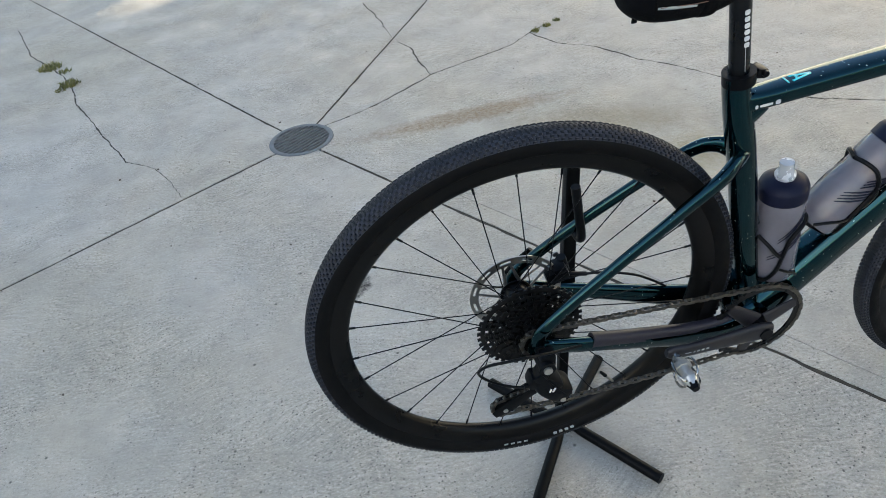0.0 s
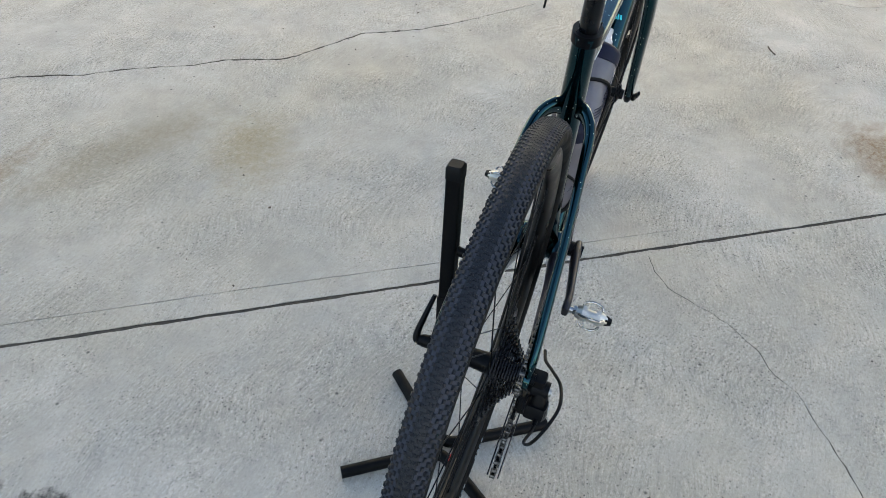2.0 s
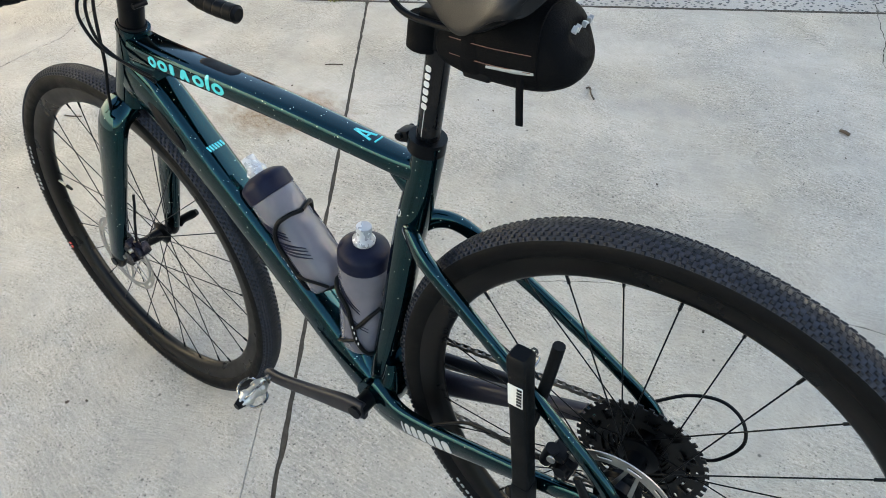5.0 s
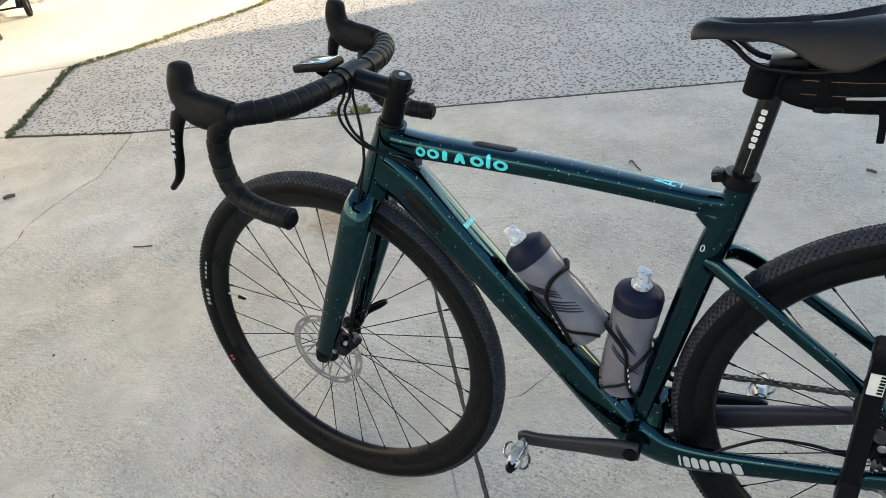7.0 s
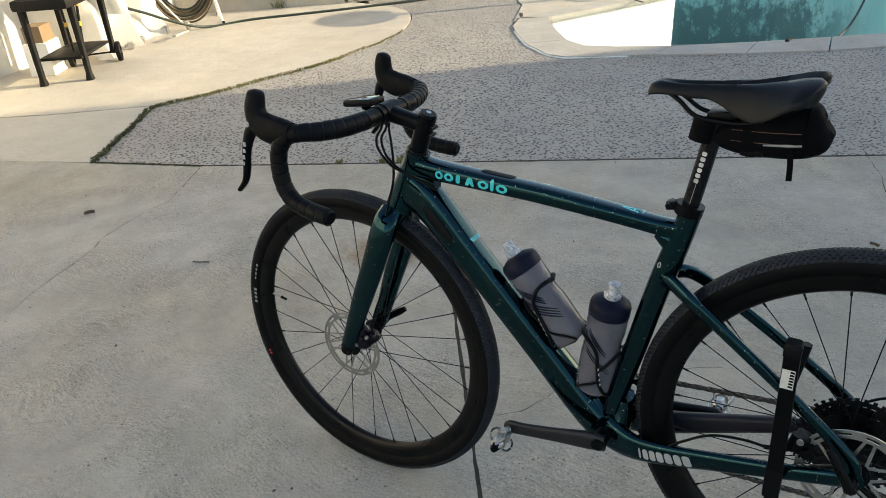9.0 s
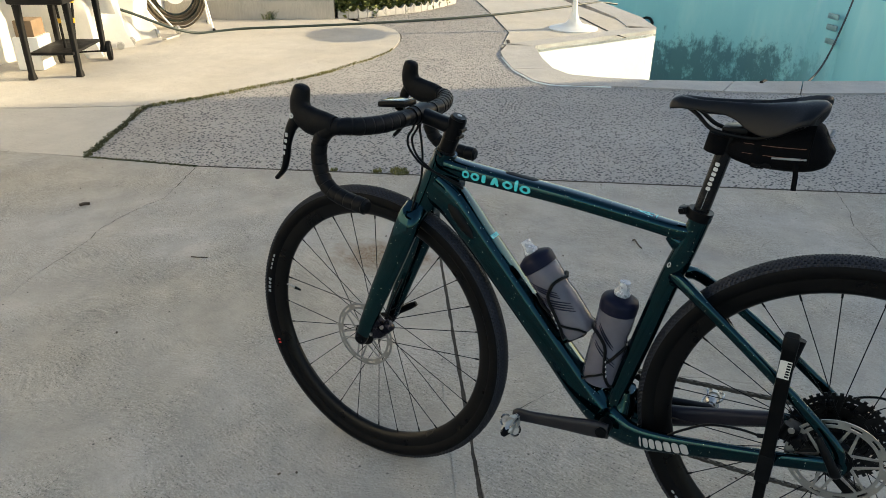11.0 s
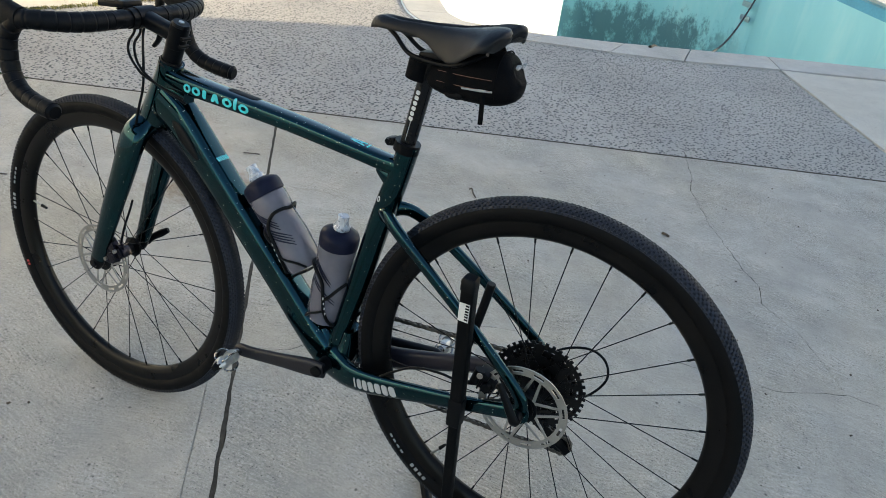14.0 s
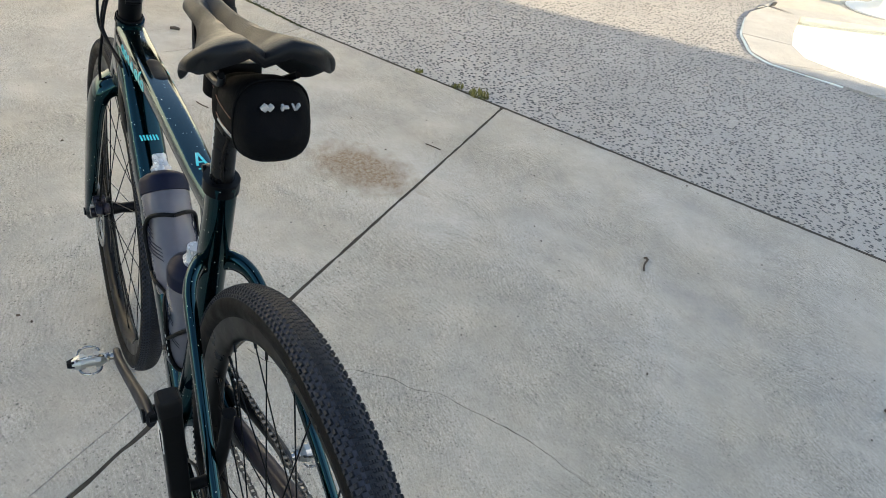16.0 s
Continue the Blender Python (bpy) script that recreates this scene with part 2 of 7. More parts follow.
COG = plain("black_sprocket_steel", (0.0075, 0.0076, 0.0082), 0.34, metal=0.6, vary=0.35, scale=60)
PEDAL = plain("polished_pedal_alloy", (0.30, 0.295, 0.29), 0.22, metal=1.0, vary=0.35, scale=90, bump=0.1)
BLACK_STEEL = plain("black_powder_coat", (0.0015, 0.0018, 0.0023), 0.48, vary=0.25, scale=20, bump=0.3, bump_scale=500, specular=0.10)
CAP = plain("dark_navy_cap", (0.0060, 0.0075, 0.0200), 0.46, vary=0.25, scale=40, specular=0.12)
TURQUOISE = plain("turquoise_decal", (0.03, 0.52, 0.56), 0.35, vary=0.08, scale=40, coat=0.5)
WHITE = plain("white_decal", (0.50, 0.50, 0.50), 0.45, vary=0.10, scale=40)
PALE_DECAL = plain("silver_grey_decal", (0.33, 0.335, 0.34), 0.42, vary=0.08, scale=40)
GREY_DECAL = plain("grey_decal", (0.26, 0.28, 0.29), 0.4, vary=0.06, scale=40)
PIPING = plain("reddish_thread", (0.13, 0.065, 0.05), 0.7, vary=0.2, scale=60)
RED = plain("red_decal", (0.55, 0.03, 0.03), 0.45, vary=0.1, scale=40)
SCREEN = plain("grey_screen_glass", (0.16, 0.22, 0.24), 0.12, vary=0.1, scale=40, coat=1.0)
LABEL = plain("paper_label", (0.60, 0.59, 0.56), 0.6, vary=0.1, scale=40)
YELLOW = plain("yellow_handle", (0.62, 0.36, 0.03), 0.45, vary=0.15, scale=30)
CALIPER = plain("violet_black_anodised", (0.0060, 0.0050, 0.0105), 0.26, metal=0.5, vary=0.3, scale=40, specular=0.35)
RIM = plain("satin_carbon_rim", (0.0022, 0.0021, 0.0022), 0.34, vary=0.3, scale=16, bump=0.05, bump_scale=500, specular=0.17)
CRANK = plain("grey_black_crank_alloy", (0.0130, 0.0122, 0.0150), 0.40, vary=0.25, scale=30, specular=0.30)
GUARD = plain("violet_black_guard", (0.0170, 0.0152, 0.0215), 0.42, vary=0.25, scale=25, bump=0.2, bump_scale=300, specular=0.25)
GRILL = plain("black_resin", (0.0074, 0.0068, 0.0062), 0.6, vary=0.3, scale=12, bump=0.3, specular=0.21)
CLOTH = plain("white_plastic_sheet", (0.80, 0.79, 0.76), 0.5, vary=0.06, scale=5, bump=0.3, bump_scale=40)
STUCCO = plain("white_stucco", (0.74, 0.72, 0.66), 0.9, vary=0.06, scale=3, bump=0.8, bump_scale=130)
DARK_WOOD = plain("red_brown_wood", (0.13, 0.045, 0.028), 0.6, vary=0.35, scale=5, grain=(1, 1, 8))
POOL_WHITE = plain("white_plaster", (0.72, 0.76, 0.74), 0.85, vary=0.05, scale=2, bump=0.4, bump_scale=60)
GREEN_HOSE = plain("green_rubber_hose", (0.018, 0.030, 0.022), 0.5, vary=0.3, scale=20)
BROWN_HOSE = plain("brown_rubber_hose", (0.10, 0.075, 0.045), 0.55, vary=0.3, scale=20)
WHITE_METAL = plain("white_painted_metal", (0.78, 0.77, 0.73), 0.42, vary=0.06, scale=15)
CARDBOARD = plain("brown_cardboard", (0.22, 0.15, 0.09), 0.8, vary=0.2, scale=15)
GREY_METAL = plain("zinc_plated_steel", (0.48, 0.47, 0.44), 0.4, metal=0.8, vary=0.2, scale=40)
IRON = plain("grey_cast_iron", (0.13, 0.135, 0.14), 0.62, metal=0.3, vary=0.35, scale=40, bump=0.6, bump_scale=250)
TWIG = plain("dry_twig", (0.07, 0.05, 0.035), 0.9, vary=0.4, scale=60)


def leaf_paint(name, a, b_colour):
    m, t, b = graph(name)
    rnd = t.nodes.new("ShaderNodeNewGeometry").outputs["Random Per Island"]
    c = mixed(t, rnd, a, b_colour)
    c = mixed(t, ranged(t, noisy(t, coords(t), 3), 0.3, 0.7, 0.0, 0.5), c, [v * 0.6 for v in a])
    t.links.new(c, b.inputs["Base Color"])
    b.inputs["Roughness"].default_value = 0.6
    return m


GRASS = leaf_paint("joint_grass", (0.10, 0.10, 0.03), (0.26, 0.24, 0.06))
# moss green with the yard's shade mixed into the colour
SHADED_MOSS = leaf_paint("shaded_joint_moss", (0.05, 0.055, 0.022), (0.11, 0.11, 0.035))
LEAF = leaf_paint("hedge_leaf", (0.03, 0.06, 0.015), (0.20, 0.21, 0.04))


def pool_plaster():
    m, t, b = graph("teal_pool_plaster")
    at = coords(t)
    big = ranged(t, noisy(t, at, 0.55, 5, 0.6, stretch=(1, 1, 0.35)), 0.3, 0.7)
    c = mixed(t, big, (0.30, 0.54, 0.55), (0.42, 0.66, 0.63))
    streak = ranged(t, noisy(t, at, 2.2, 5, 0.7, stretch=(1, 1, 0.25)), 0.5, 0.72, 0.0, 0.5)
    c = mixed(t, streak, c, (0.58, 0.70, 0.64))
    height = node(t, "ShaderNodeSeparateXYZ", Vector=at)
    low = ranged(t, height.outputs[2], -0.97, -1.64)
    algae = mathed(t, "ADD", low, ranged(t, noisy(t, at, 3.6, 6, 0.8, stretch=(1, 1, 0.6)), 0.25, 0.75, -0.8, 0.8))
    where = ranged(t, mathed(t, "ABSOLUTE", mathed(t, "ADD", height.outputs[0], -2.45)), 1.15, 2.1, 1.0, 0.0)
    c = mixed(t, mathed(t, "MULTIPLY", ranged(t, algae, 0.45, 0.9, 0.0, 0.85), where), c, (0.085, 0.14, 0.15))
    t.links.new(c, b.inputs["Base Color"])
    b.inputs["Roughness"].default_value = 0.8
    return m


TEAL = pool_plaster()
TILE_BAND = plain("blue_waterline_band", (0.12, 0.33, 0.42), 0.5, vary=0.2, scale=3)


def bottle_plastic():
    m, t, b = graph("smoky_translucent_plastic")
    at = coords(t)
    t.links.new(mixed(t, ranged(t, noisy(t, at, 14), 0.3, 0.7), (0.185, 0.180, 0.215), (0.250, 0.243, 0.285)), b.inputs["Base Color"])
    b.inputs["Roughness"].default_value = 0.24
    b.inputs["Transmission Weight"].default_value = 0.55
    b.inputs["IOR"].default_value = 1.12
    b.inputs["Coat Weight"].default_value = 0.5
    b.inputs["Coat Roughness"].default_value = 0.12
    b.inputs["Subsurface Weight"].default_value = 0.15
    b.inputs["Subsurface Radius"].default_value = (0.02, 0.02, 0.022)
    bumped(t, b, noisy(t, at, 90, 2), 0.12, 0.001)
    return m


SMOKE = bottle_plastic()
NOZZLE = plain("milky_clear_plastic", (0.66, 0.67, 0.70), 0.25, vary=0.06, scale=60)
NOZZLE.node_tree.nodes["Principled BSDF"].inputs["Transmission Weight"].default_value = 0.45

# ---- builders ----
BASES = {}


def part(name, bm, material, parent=None, label="", smooth=True):
    bmesh.ops.recalc_face_normals(bm, faces=bm.faces)
    mesh = bpy.data.meshes.new(name)
    bm.to_mesh(mesh)
    bm.free()
    for p in mesh.polygons:
        p.use_smooth = smooth
    if smooth:
        mesh.set_sharp_from_angle(angle=radians(42))
    mesh.materials.append(material)
    ob = new(name, mesh)
    ob.parent = parent
    if parent is not None and parent.type == "EMPTY":
        ob.matrix_parent_inverse = Matrix.Translation(BASES[parent.name]).inverted()
    if label:
        ob["label"] = label
    return ob


def thing(name, place, label, category, group="", kind=""):
    ob = new(name)
    ob.location = place
    ob.empty_display_size = 0.05
    BASES[ob.name] = Vector(place)
    return tagged(ob, label, category, group, kind)


def spline(points, per=6, closed=False):
    """A smooth run of stations through the given ones; extra columns go along."""
    p = [np.array(v, float) for v in points]
    n = len(p)
    out = []
    for i in range(n if closed else n - 1):
        a = p[(i - 1) % n] if closed or i > 0 else 2 * p[0] - p[1]
        b, c = p[i], p[(i + 1) % n]
        d = p[(i + 2) % n] if closed or i + 2 < n else 2 * p[-1] - p[-2]
        for k in range(per):
            u = k / per
            out.append(0.5 * (2 * b + (c - a) * u + (2 * a - 5 * b + 4 * c - d) * u * u + (3 * b - a - 3 * c + d) * u ** 3))
    if not closed:
        out.append(p[-1])
    return out


def sweep(bm, stations, sides=16, side_axis=(0, 1, 0), power=2.0, closed=False, capped=True):
    """A tube along stations (x, y, z, half width along side_axis, half height); power over 2 squares the section."""
    pts = [Vector(s[:3]) for s in stations]
    n = len(pts)
    rings = []
    for i, s in enumerate(stations):
        if closed:
            tangent = (pts[(i + 1) % n] - pts[i - 1]).normalized()
        else:
            tangent = (pts[min(i + 1, n - 1)] - pts[max(i - 1, 0)]).normalized()
        ref = Vector(side_axis)
        side = ref - ref.dot(tangent) * tangent
        if side.length < 0.05:
            side = Vector((1, 0, 0)) - tangent.x * tangent
        side.normalize()
        other = tangent.cross(side)
        a = s[3]
        b = s[4] if len(s) > 4 else s[3]
        ring = []
        for k in range(sides):
            w = 2 * math.pi * k / sides
            c, d = math.cos(w), math.sin(w)
            c = math.copysign(abs(c) ** (2 / power), c)
            d = math.copysign(abs(d) ** (2 / power), d)
            ring.append(bm.verts.new(pts[i] + side * (a * c) + other * (b * d)))
        rings.append(ring)
    for i in range(n if closed else n - 1):
        r, q = rings[i], rings[(i + 1) % n]
        for k in range(sides):
            bm.faces.new((r[k], r[(k + 1) % sides], q[(k + 1) % sides], q[k]))
    if capped and not closed:
        bm.faces.new(rings[0][::-1])
        bm.faces.new(rings[-1])
    return bm


def wire(points, radius, per=6, sides=8, closed=False):
    return sweep(bmesh.new(), [(*p[:3], radius) for p in spline(points, per, closed)], sides, side_axis=(0.13, 0.2, 0.97), closed=closed)


def bar(bm, a, b, radius, sides=12, radius_b=None):
    return sweep(bm, [(*a, radius), (*b, radius if radius_b is None else radius_b)], sides, side_axis=(0.31, 0.57, 0.76))


def block(bm, centre, size, turn=None, bevel=0.0):
    made = bmesh.ops.create_cube(bm, size=1.0, matrix=Matrix.Diagonal((*size, 1)))["verts"]
    if bevel:
        edges = list({e for v in made for e in v.link_edges})
        r = bmesh.ops.bevel(bm, geom=edges, offset=bevel, segments=2, affect="EDGES", profile=0.6)
        made = list({v for v in r["verts"]} | {v for f in r["faces"] for v in f.verts} | {v for v in made if v.is_valid})
    m = Matrix.Translation(centre) @ (turn.to_4x4() if turn is not None else Matrix())
    bmesh.ops.transform(bm, matrix=m, verts=made)
    return bm


def spin(bm, profile, centre, steps=64, axis="Y", closed=True):
    """A ring of revolution: profile of (radius, offset along the axis)."""
    rings = []
    for k in range(steps):
        w = 2 * math.pi * k / steps
        c, s = math.cos(w), math.sin(w)
        ring = []
        for r, o in profile:
            v = Vector((r * c, o, r * s)) if axis == "Y" else Vector((r * c, r * s, o))
            ring.append(bm.verts.new(v + Vector(centre)))
        rings.append(ring)
    m = len(profile)
    for k in range(steps):
        a, b = rings[k], rings[(k + 1) % steps]
        for j in range(m if closed else m - 1):
            bm.faces.new((a[j], a[(j + 1) % m], b[(j + 1) % m], b[j]))
    return bm


def disc(bm, radius, y0, y1, centre, steps=48):
    """A solid disc or drum round the Y axis."""
    rings = []
    for y in (y0, y1):
        rings.append([bm.verts.new(Vector((radius * math.cos(2 * math.pi * k / steps), y, radius * math.sin(2 * math.pi * k / steps))) + Vector(centre)) for k in range(steps)])
    for k in range(steps):
        bm.faces.new((rings[0][k], rings[0][(k + 1) % steps], rings[1][(k + 1) % steps], rings[1][k]))
    bm.faces.new(rings[0][::-1])
    bm.faces.new(rings[1])
    return bm


def prism(bm, outline, z0, z1):
    lo = [bm.verts.new((x, y, z0)) for x, y in outline]
    hi = [bm.verts.new((x, y, z1)) for x, y in outline]
    n = len(outline)
    bm.faces.new(hi)
    bm.faces.new(lo[::-1])
    for k in range(n):
        bm.faces.new((lo[k], lo[(k + 1) % n], hi[(k + 1) % n], hi[k]))
    return bm


def shrunk(outline, by):
    """The outline moved inwards by a small amount; counter-clockwise or clockwise."""
    n = len(outline)
    area = sum(outline[i][0] * outline[(i + 1) % n][1] - outline[(i + 1) % n][0] * outline[i][1] for i in range(n))
    sign = 1 if area > 0 else -1
    out = []
    for i in range(n):
        p, q, r = (Vector((*outline[(i + k) % n], 0)) for k in (-1, 0, 1))
        d1, d2 = (q - p).normalized(), (r - q).normalized()
        n1, n2 = Vector((-d1.y, d1.x, 0)) * sign, Vector((-d2.y, d2.x, 0)) * sign
        mid = n1 + n2
        mid = mid / max(mid.length_squared / 2, 0.3)
        out.append(tuple((q + mid * by)[:2]))
    return out


# ---- ground and pavings ----
DRAIN = Vector((-0.380, 1.634, 0))
GRATE = Vector((-0.378, 1.648, 0))
END = Vector((1.893, -1.663, 0))
J1, J2, J3 = Vector((-0.5204, 0.8539, 0)), Vector((0.4901, 0.8717, 0)), Vector((-0.8561, -0.5168, 0))
EDGE_WAY = Vector((-0.9073, -0.4206, 0))
CORNER = (3.606, -0.952)
FAR = 14.0


def flat(v):
    return (v.x, v.y)


EDGE_END = END + EDGE_WAY * 9
SLABS = [
    [flat(DRAIN), flat(END), (2.988, -1.157), CORNER, (9.0, 0.9), (9.0, 12.0), flat(DRAIN + J2 * 13)],
    [flat(DRAIN), flat(DRAIN + J3 * 9), flat(EDGE_END), flat(END)],
    [flat(DRAIN), flat(DRAIN + J1 * FAR), (-12.0, 6.0), flat(DRAIN + J3 * 9)],
    [flat(DRAIN), flat(DRAIN + J2 * 13), flat(DRAIN + J1 * FAR)],
]
CRACK_SETS = {
    0: [
        [(-0.284, 1.721), (-0.245, 1.738), (-0.105, 1.797), (0.046, 1.888), (0.191, 1.998), (0.348, 2.060), (0.571, 2.139), (0.695, 2.241), (0.829, 2.325), (0.953, 2.398)],
        [(0.115, 2.430), (0.160, 2.332), (0.167, 2.157), (0.191, 1.998)],
        [(0.695, 2.241), (0.769, 2.075), (0.912, 1.951), (1.009, 1.766), (1.085, 1.670), (1.213, 1.467), (1.287, 1.392), (1.382, 1.211), (1.426, 1.173), (1.569, 1.100), (1.680, 1.042), (1.816, 0.846), (1.948, 0.728), (2.033, 0.663), (2.233, 0.508)],
        [(2.975, -1.140), (2.910, -1.015), (2.838, -0.866), (2.794, -0.778), (2.796, -0.690), (2.795, -0.590), (2.785, -0.510), (2.748, -0.384), (2.707, -0.330), (2.676, -0.220), (2.640, -0.080), (2.612, 0.000), (2.575, 0.070), (2.540, 0.150)],
    ],
    1: [
        [(0.841, -0.178), (0.791, -0.202), (0.740, -0.240), (0.719, -0.298), (0.676, -0.385), (0.614, -0.462), (0.574, -0.481), (0.524, -0.538), (0.484, -0.566), (0.444, -0.595), (0.374, -0.633), (0.304, -0.670), (0.236, -0.689), (0.166, -0.718), (0.137, -0.727)],
        [(0.098, -2.589), (0.080, -2.519), (0.019, -2.323), (-0.023, -2.114), (-0.121, -1.863), (-0.230, -1.666), (-0.324, -1.500), (-0.379, -1.437), (-0.392, -1.328), (-0.516, -1.212), (-0.615, -1.045), (-0.659, -0.969)],
        [(-0.172, -0.817), (-0.260, -0.835), (-0.362, -0.827), (-0.396, -0.859), (-0.479, -0.863), (-0.570, -0.919), (-0.659, -0.969), (-0.737, -0.965), (-0.833, -0.928)],
    ],
    2: [[(-1.942, 3.696), (-1.740, 3.196), (-1.588, 2.965), (-1.433, 2.679), (-1.357, 2.422), (-1.261, 2.236), (-1.149, 1.980), (-1.038, 1.750), (-0.920, 1.650), (-0.844, 1.499), (-0.801, 1.399)]],
    3: [[(0.026, 3.078), (0.071, 2.779), (0.097, 2.477)]],
}

JOINT_WAY = (END - DRAIN).normalized()
SCORE = [flat(DRAIN + JOINT_WAY * s + Vector((-JOINT_WAY.y, JOINT_WAY.x, 0)) * o) for s, o in ((0.45, 0.066), (1.2, 0.069), (1.9, 0.060), (2.5, 0.058))]


def jagged(points, seed, step=0.018, wander=0.006):
    """A crack's line: the given corners joined by short uneven strides."""
    r = random.Random(seed)
    out, o = [], 0.0
    for (ax, ay), (bx, by) in zip(points, points[1:]):
        length = math.hypot(bx - ax, by - ay)
        n = max(2, int(length / step))
        for k in range(n):
            u = k / n
            o = o * 0.72 + r.uniform(-wander, wander) * 0.55
            out.append((ax + (bx - ax) * u - (by - ay) / length * o, ay + (by - ay) * u + (bx - ax) / length * o))
    out.append(points[-1])
    return out


def roughened(outline, seed, step=0.030, wander=0.0013):
    """The outline with chipped, slightly uneven edges near the bicycle."""
    r = random.Random(seed)
    out = []
    n = len(outline)
    for i in range(n):
        a, b = Vector((*outline[i], 0)), Vector((*outline[(i + 1) % n], 0))
        count = int((b - a).length / step)
        side = Vector((a.y - b.y, b.x - a.x, 0)).normalized()
        out.append(outline[i])
        for k in range(1, count):
            p = a.lerp(b, k / count)
            if abs(p.x - 0.6) < 3.4 and abs(p.y) < 3.6:
                out.append(flat(p + side * (r.gauss(0, wander) + (r.uniform(-0.004, 0.004) if r.random() < 0.08 else 0))))
    return out


def crack_sides(points, seed, width, wander):
    r = random.Random(seed + 50)
    line = jagged(points, seed, wander=wander)
    n = len(line)
    left, right = [], []
    for i, (x, y) in enumerate(line):
        a, b = line[max(i - 1, 0)], line[min(i + 1, n - 1)]
        d = Vector((b[0] - a[0], b[1] - a[1])).normalized()
        w = width * r.uniform(0.35, 1.25) * min(1, 0.25 + 3.0 * (n - 1 - i) / n)
        left.append((x - d.y * w, y + d.x * w))
        right.append((x + d.y * w, y - d.x * w))
    return left, right


def crack_dirt(points, seed, width, depth, wander=0.006):
    """The dirt that lies in a crack, a little below the surface."""
    left, right = crack_sides(points, seed, width, wander)
    bm = bmesh.new()
    rows = [[bm.verts.new((*l, -depth)), bm.verts.new((*q, -depth))] for l, q in zip(left, right)]
    for a, b in zip(rows, rows[1:]):
        bm.faces.new((a[0], a[1], b[1], b[0]))
    return part("crack_dirt", bm, JOINT_DIRT, pavement, smooth=False)


def crack_solid(points, seed, width, depth=0.07, wander=0.006):
    """A narrow wedge along a crack, to be cut out of a slab."""
    left, right = crack_sides(points, seed, width, wander)
    n = len(left)
    bm = bmesh.new()
    lo, hi = [], []
    for (ax, ay), (bx, by) in zip(left, right):
        lo.append((bm.verts.new((ax, ay, -depth)), bm.verts.new((bx, by, -depth))))
        hi.append((bm.verts.new((ax, ay, 0.02)), bm.verts.new((bx, by, 0.02))))
    for i in range(n - 1):
        bm.faces.new((hi[i][0], hi[i][1], hi[i + 1][1], hi[i + 1][0]))
        bm.faces.new((lo[i][1], lo[i][0], lo[i + 1][0], lo[i + 1][1]))
        bm.faces.new((lo[i][0], hi[i][0], hi[i + 1][0], lo[i + 1][0]))
        bm.faces.new((hi[i][1], lo[i][1], lo[i + 1][1], hi[i + 1][1]))
    bm.faces.new((lo[0][0], lo[0][1], hi[0][1], hi[0][0]))
    bm.faces.new((lo[-1][1], lo[-1][0], hi[-1][0], hi[-1][1]))
    bmesh.ops.recalc_face_normals(bm, faces=bm.faces)
    return bm


def top_area(mesh):
    return sum(p.area for p in mesh.polygons if p.normal.z > 0.9 and p.center.z > -0.003)


def cut(ob, cutters):
    """Takes the cutters' solids out of ob for good, one after another, each nudged until the cut is clean."""
    for bm in cutters:
        before = top_area(ob.data)
        for nudge in (0.0, 0.0007, -0.0011, 0.0019, -0.0023, 0.0031):
            mesh = bpy.data.meshes.new("cutter")
            bm.to_mesh(mesh)
            mesh.transform(Matrix.Translation((nudge, -0.6 * nudge, 0.3 * nudge)))
            cutter = new("cutter", mesh)
            mod = ob.modifiers.new("cut", "BOOLEAN")
            mod.operation, mod.solver, mod.object = "DIFFERENCE", "EXACT", cutter
            bpy.context.view_layer.update()
            result = bpy.data.meshes.new_from_object(ob.evaluated_get(bpy.context.evaluated_depsgraph_get()))
            ob.modifiers.clear()
            bpy.data.objects.remove(cutter)
            if before * 0.985 - 0.02 < top_area(result) < before and max(v.co.z for v in result.vertices) < 0.004:
                ob.data = result
                break
        bm.free()


def paved(name, outline, material, parent, gap=0.005, z=0.0, label="", seed=0):
    bm = prism(bmesh.new(), shrunk(roughened(outline, seed), gap), -0.05, z)
    top = [e for e in bm.edges if all(abs(v.co.z - z) < 1e-6 for v in e.verts)]
    bmesh.ops.bevel(bm, geom=top, offset=0.0022, segments=2, affect="EDGES")
    return part(name, bm, material, parent, label, smooth=False)


POOL = [(2.739, -4.995), (2.602, -4.764), (2.475, -4.551), (2.253, -4.241), (2.056, -4.107), (1.808, -4.143), (1.433, -4.279), (0.907, -4.561), (0.454, -4.850),
        (-0.090, -5.193), (-2.345, -6.462), (-2.510, -6.780), (-0.050, -11.896), (0.422, -12.643), (0.960, -13.167), (1.944, -13.502), (3.358, -13.529), (5.356, -13.062), (6.397, -12.054), (3.563, -8.574), (2.371, -7.169), (2.040, -6.585), (2.010, -6.472), (2.046, -6.353)]

base = bmesh.new()
ring = [base.verts.new((x, y, -0.055)) for x, y in POOL]
rim = [base.verts.new((x, y, -0.055)) for x, y in ((-700, -700), (700, -700), (700, 700), (-700, 700))]
sides = [base.edges.new((loop[i], loop[(i + 1) % len(loop)])) for loop in (ring, rim) for i in range(len(loop))]
bmesh.ops.triangle_fill(base, use_beauty=True, edges=sides)
ground = tagged(part("ground", base, SOIL, smooth=False), "dark bare soil under the paved yard", "ground", kind="structure")

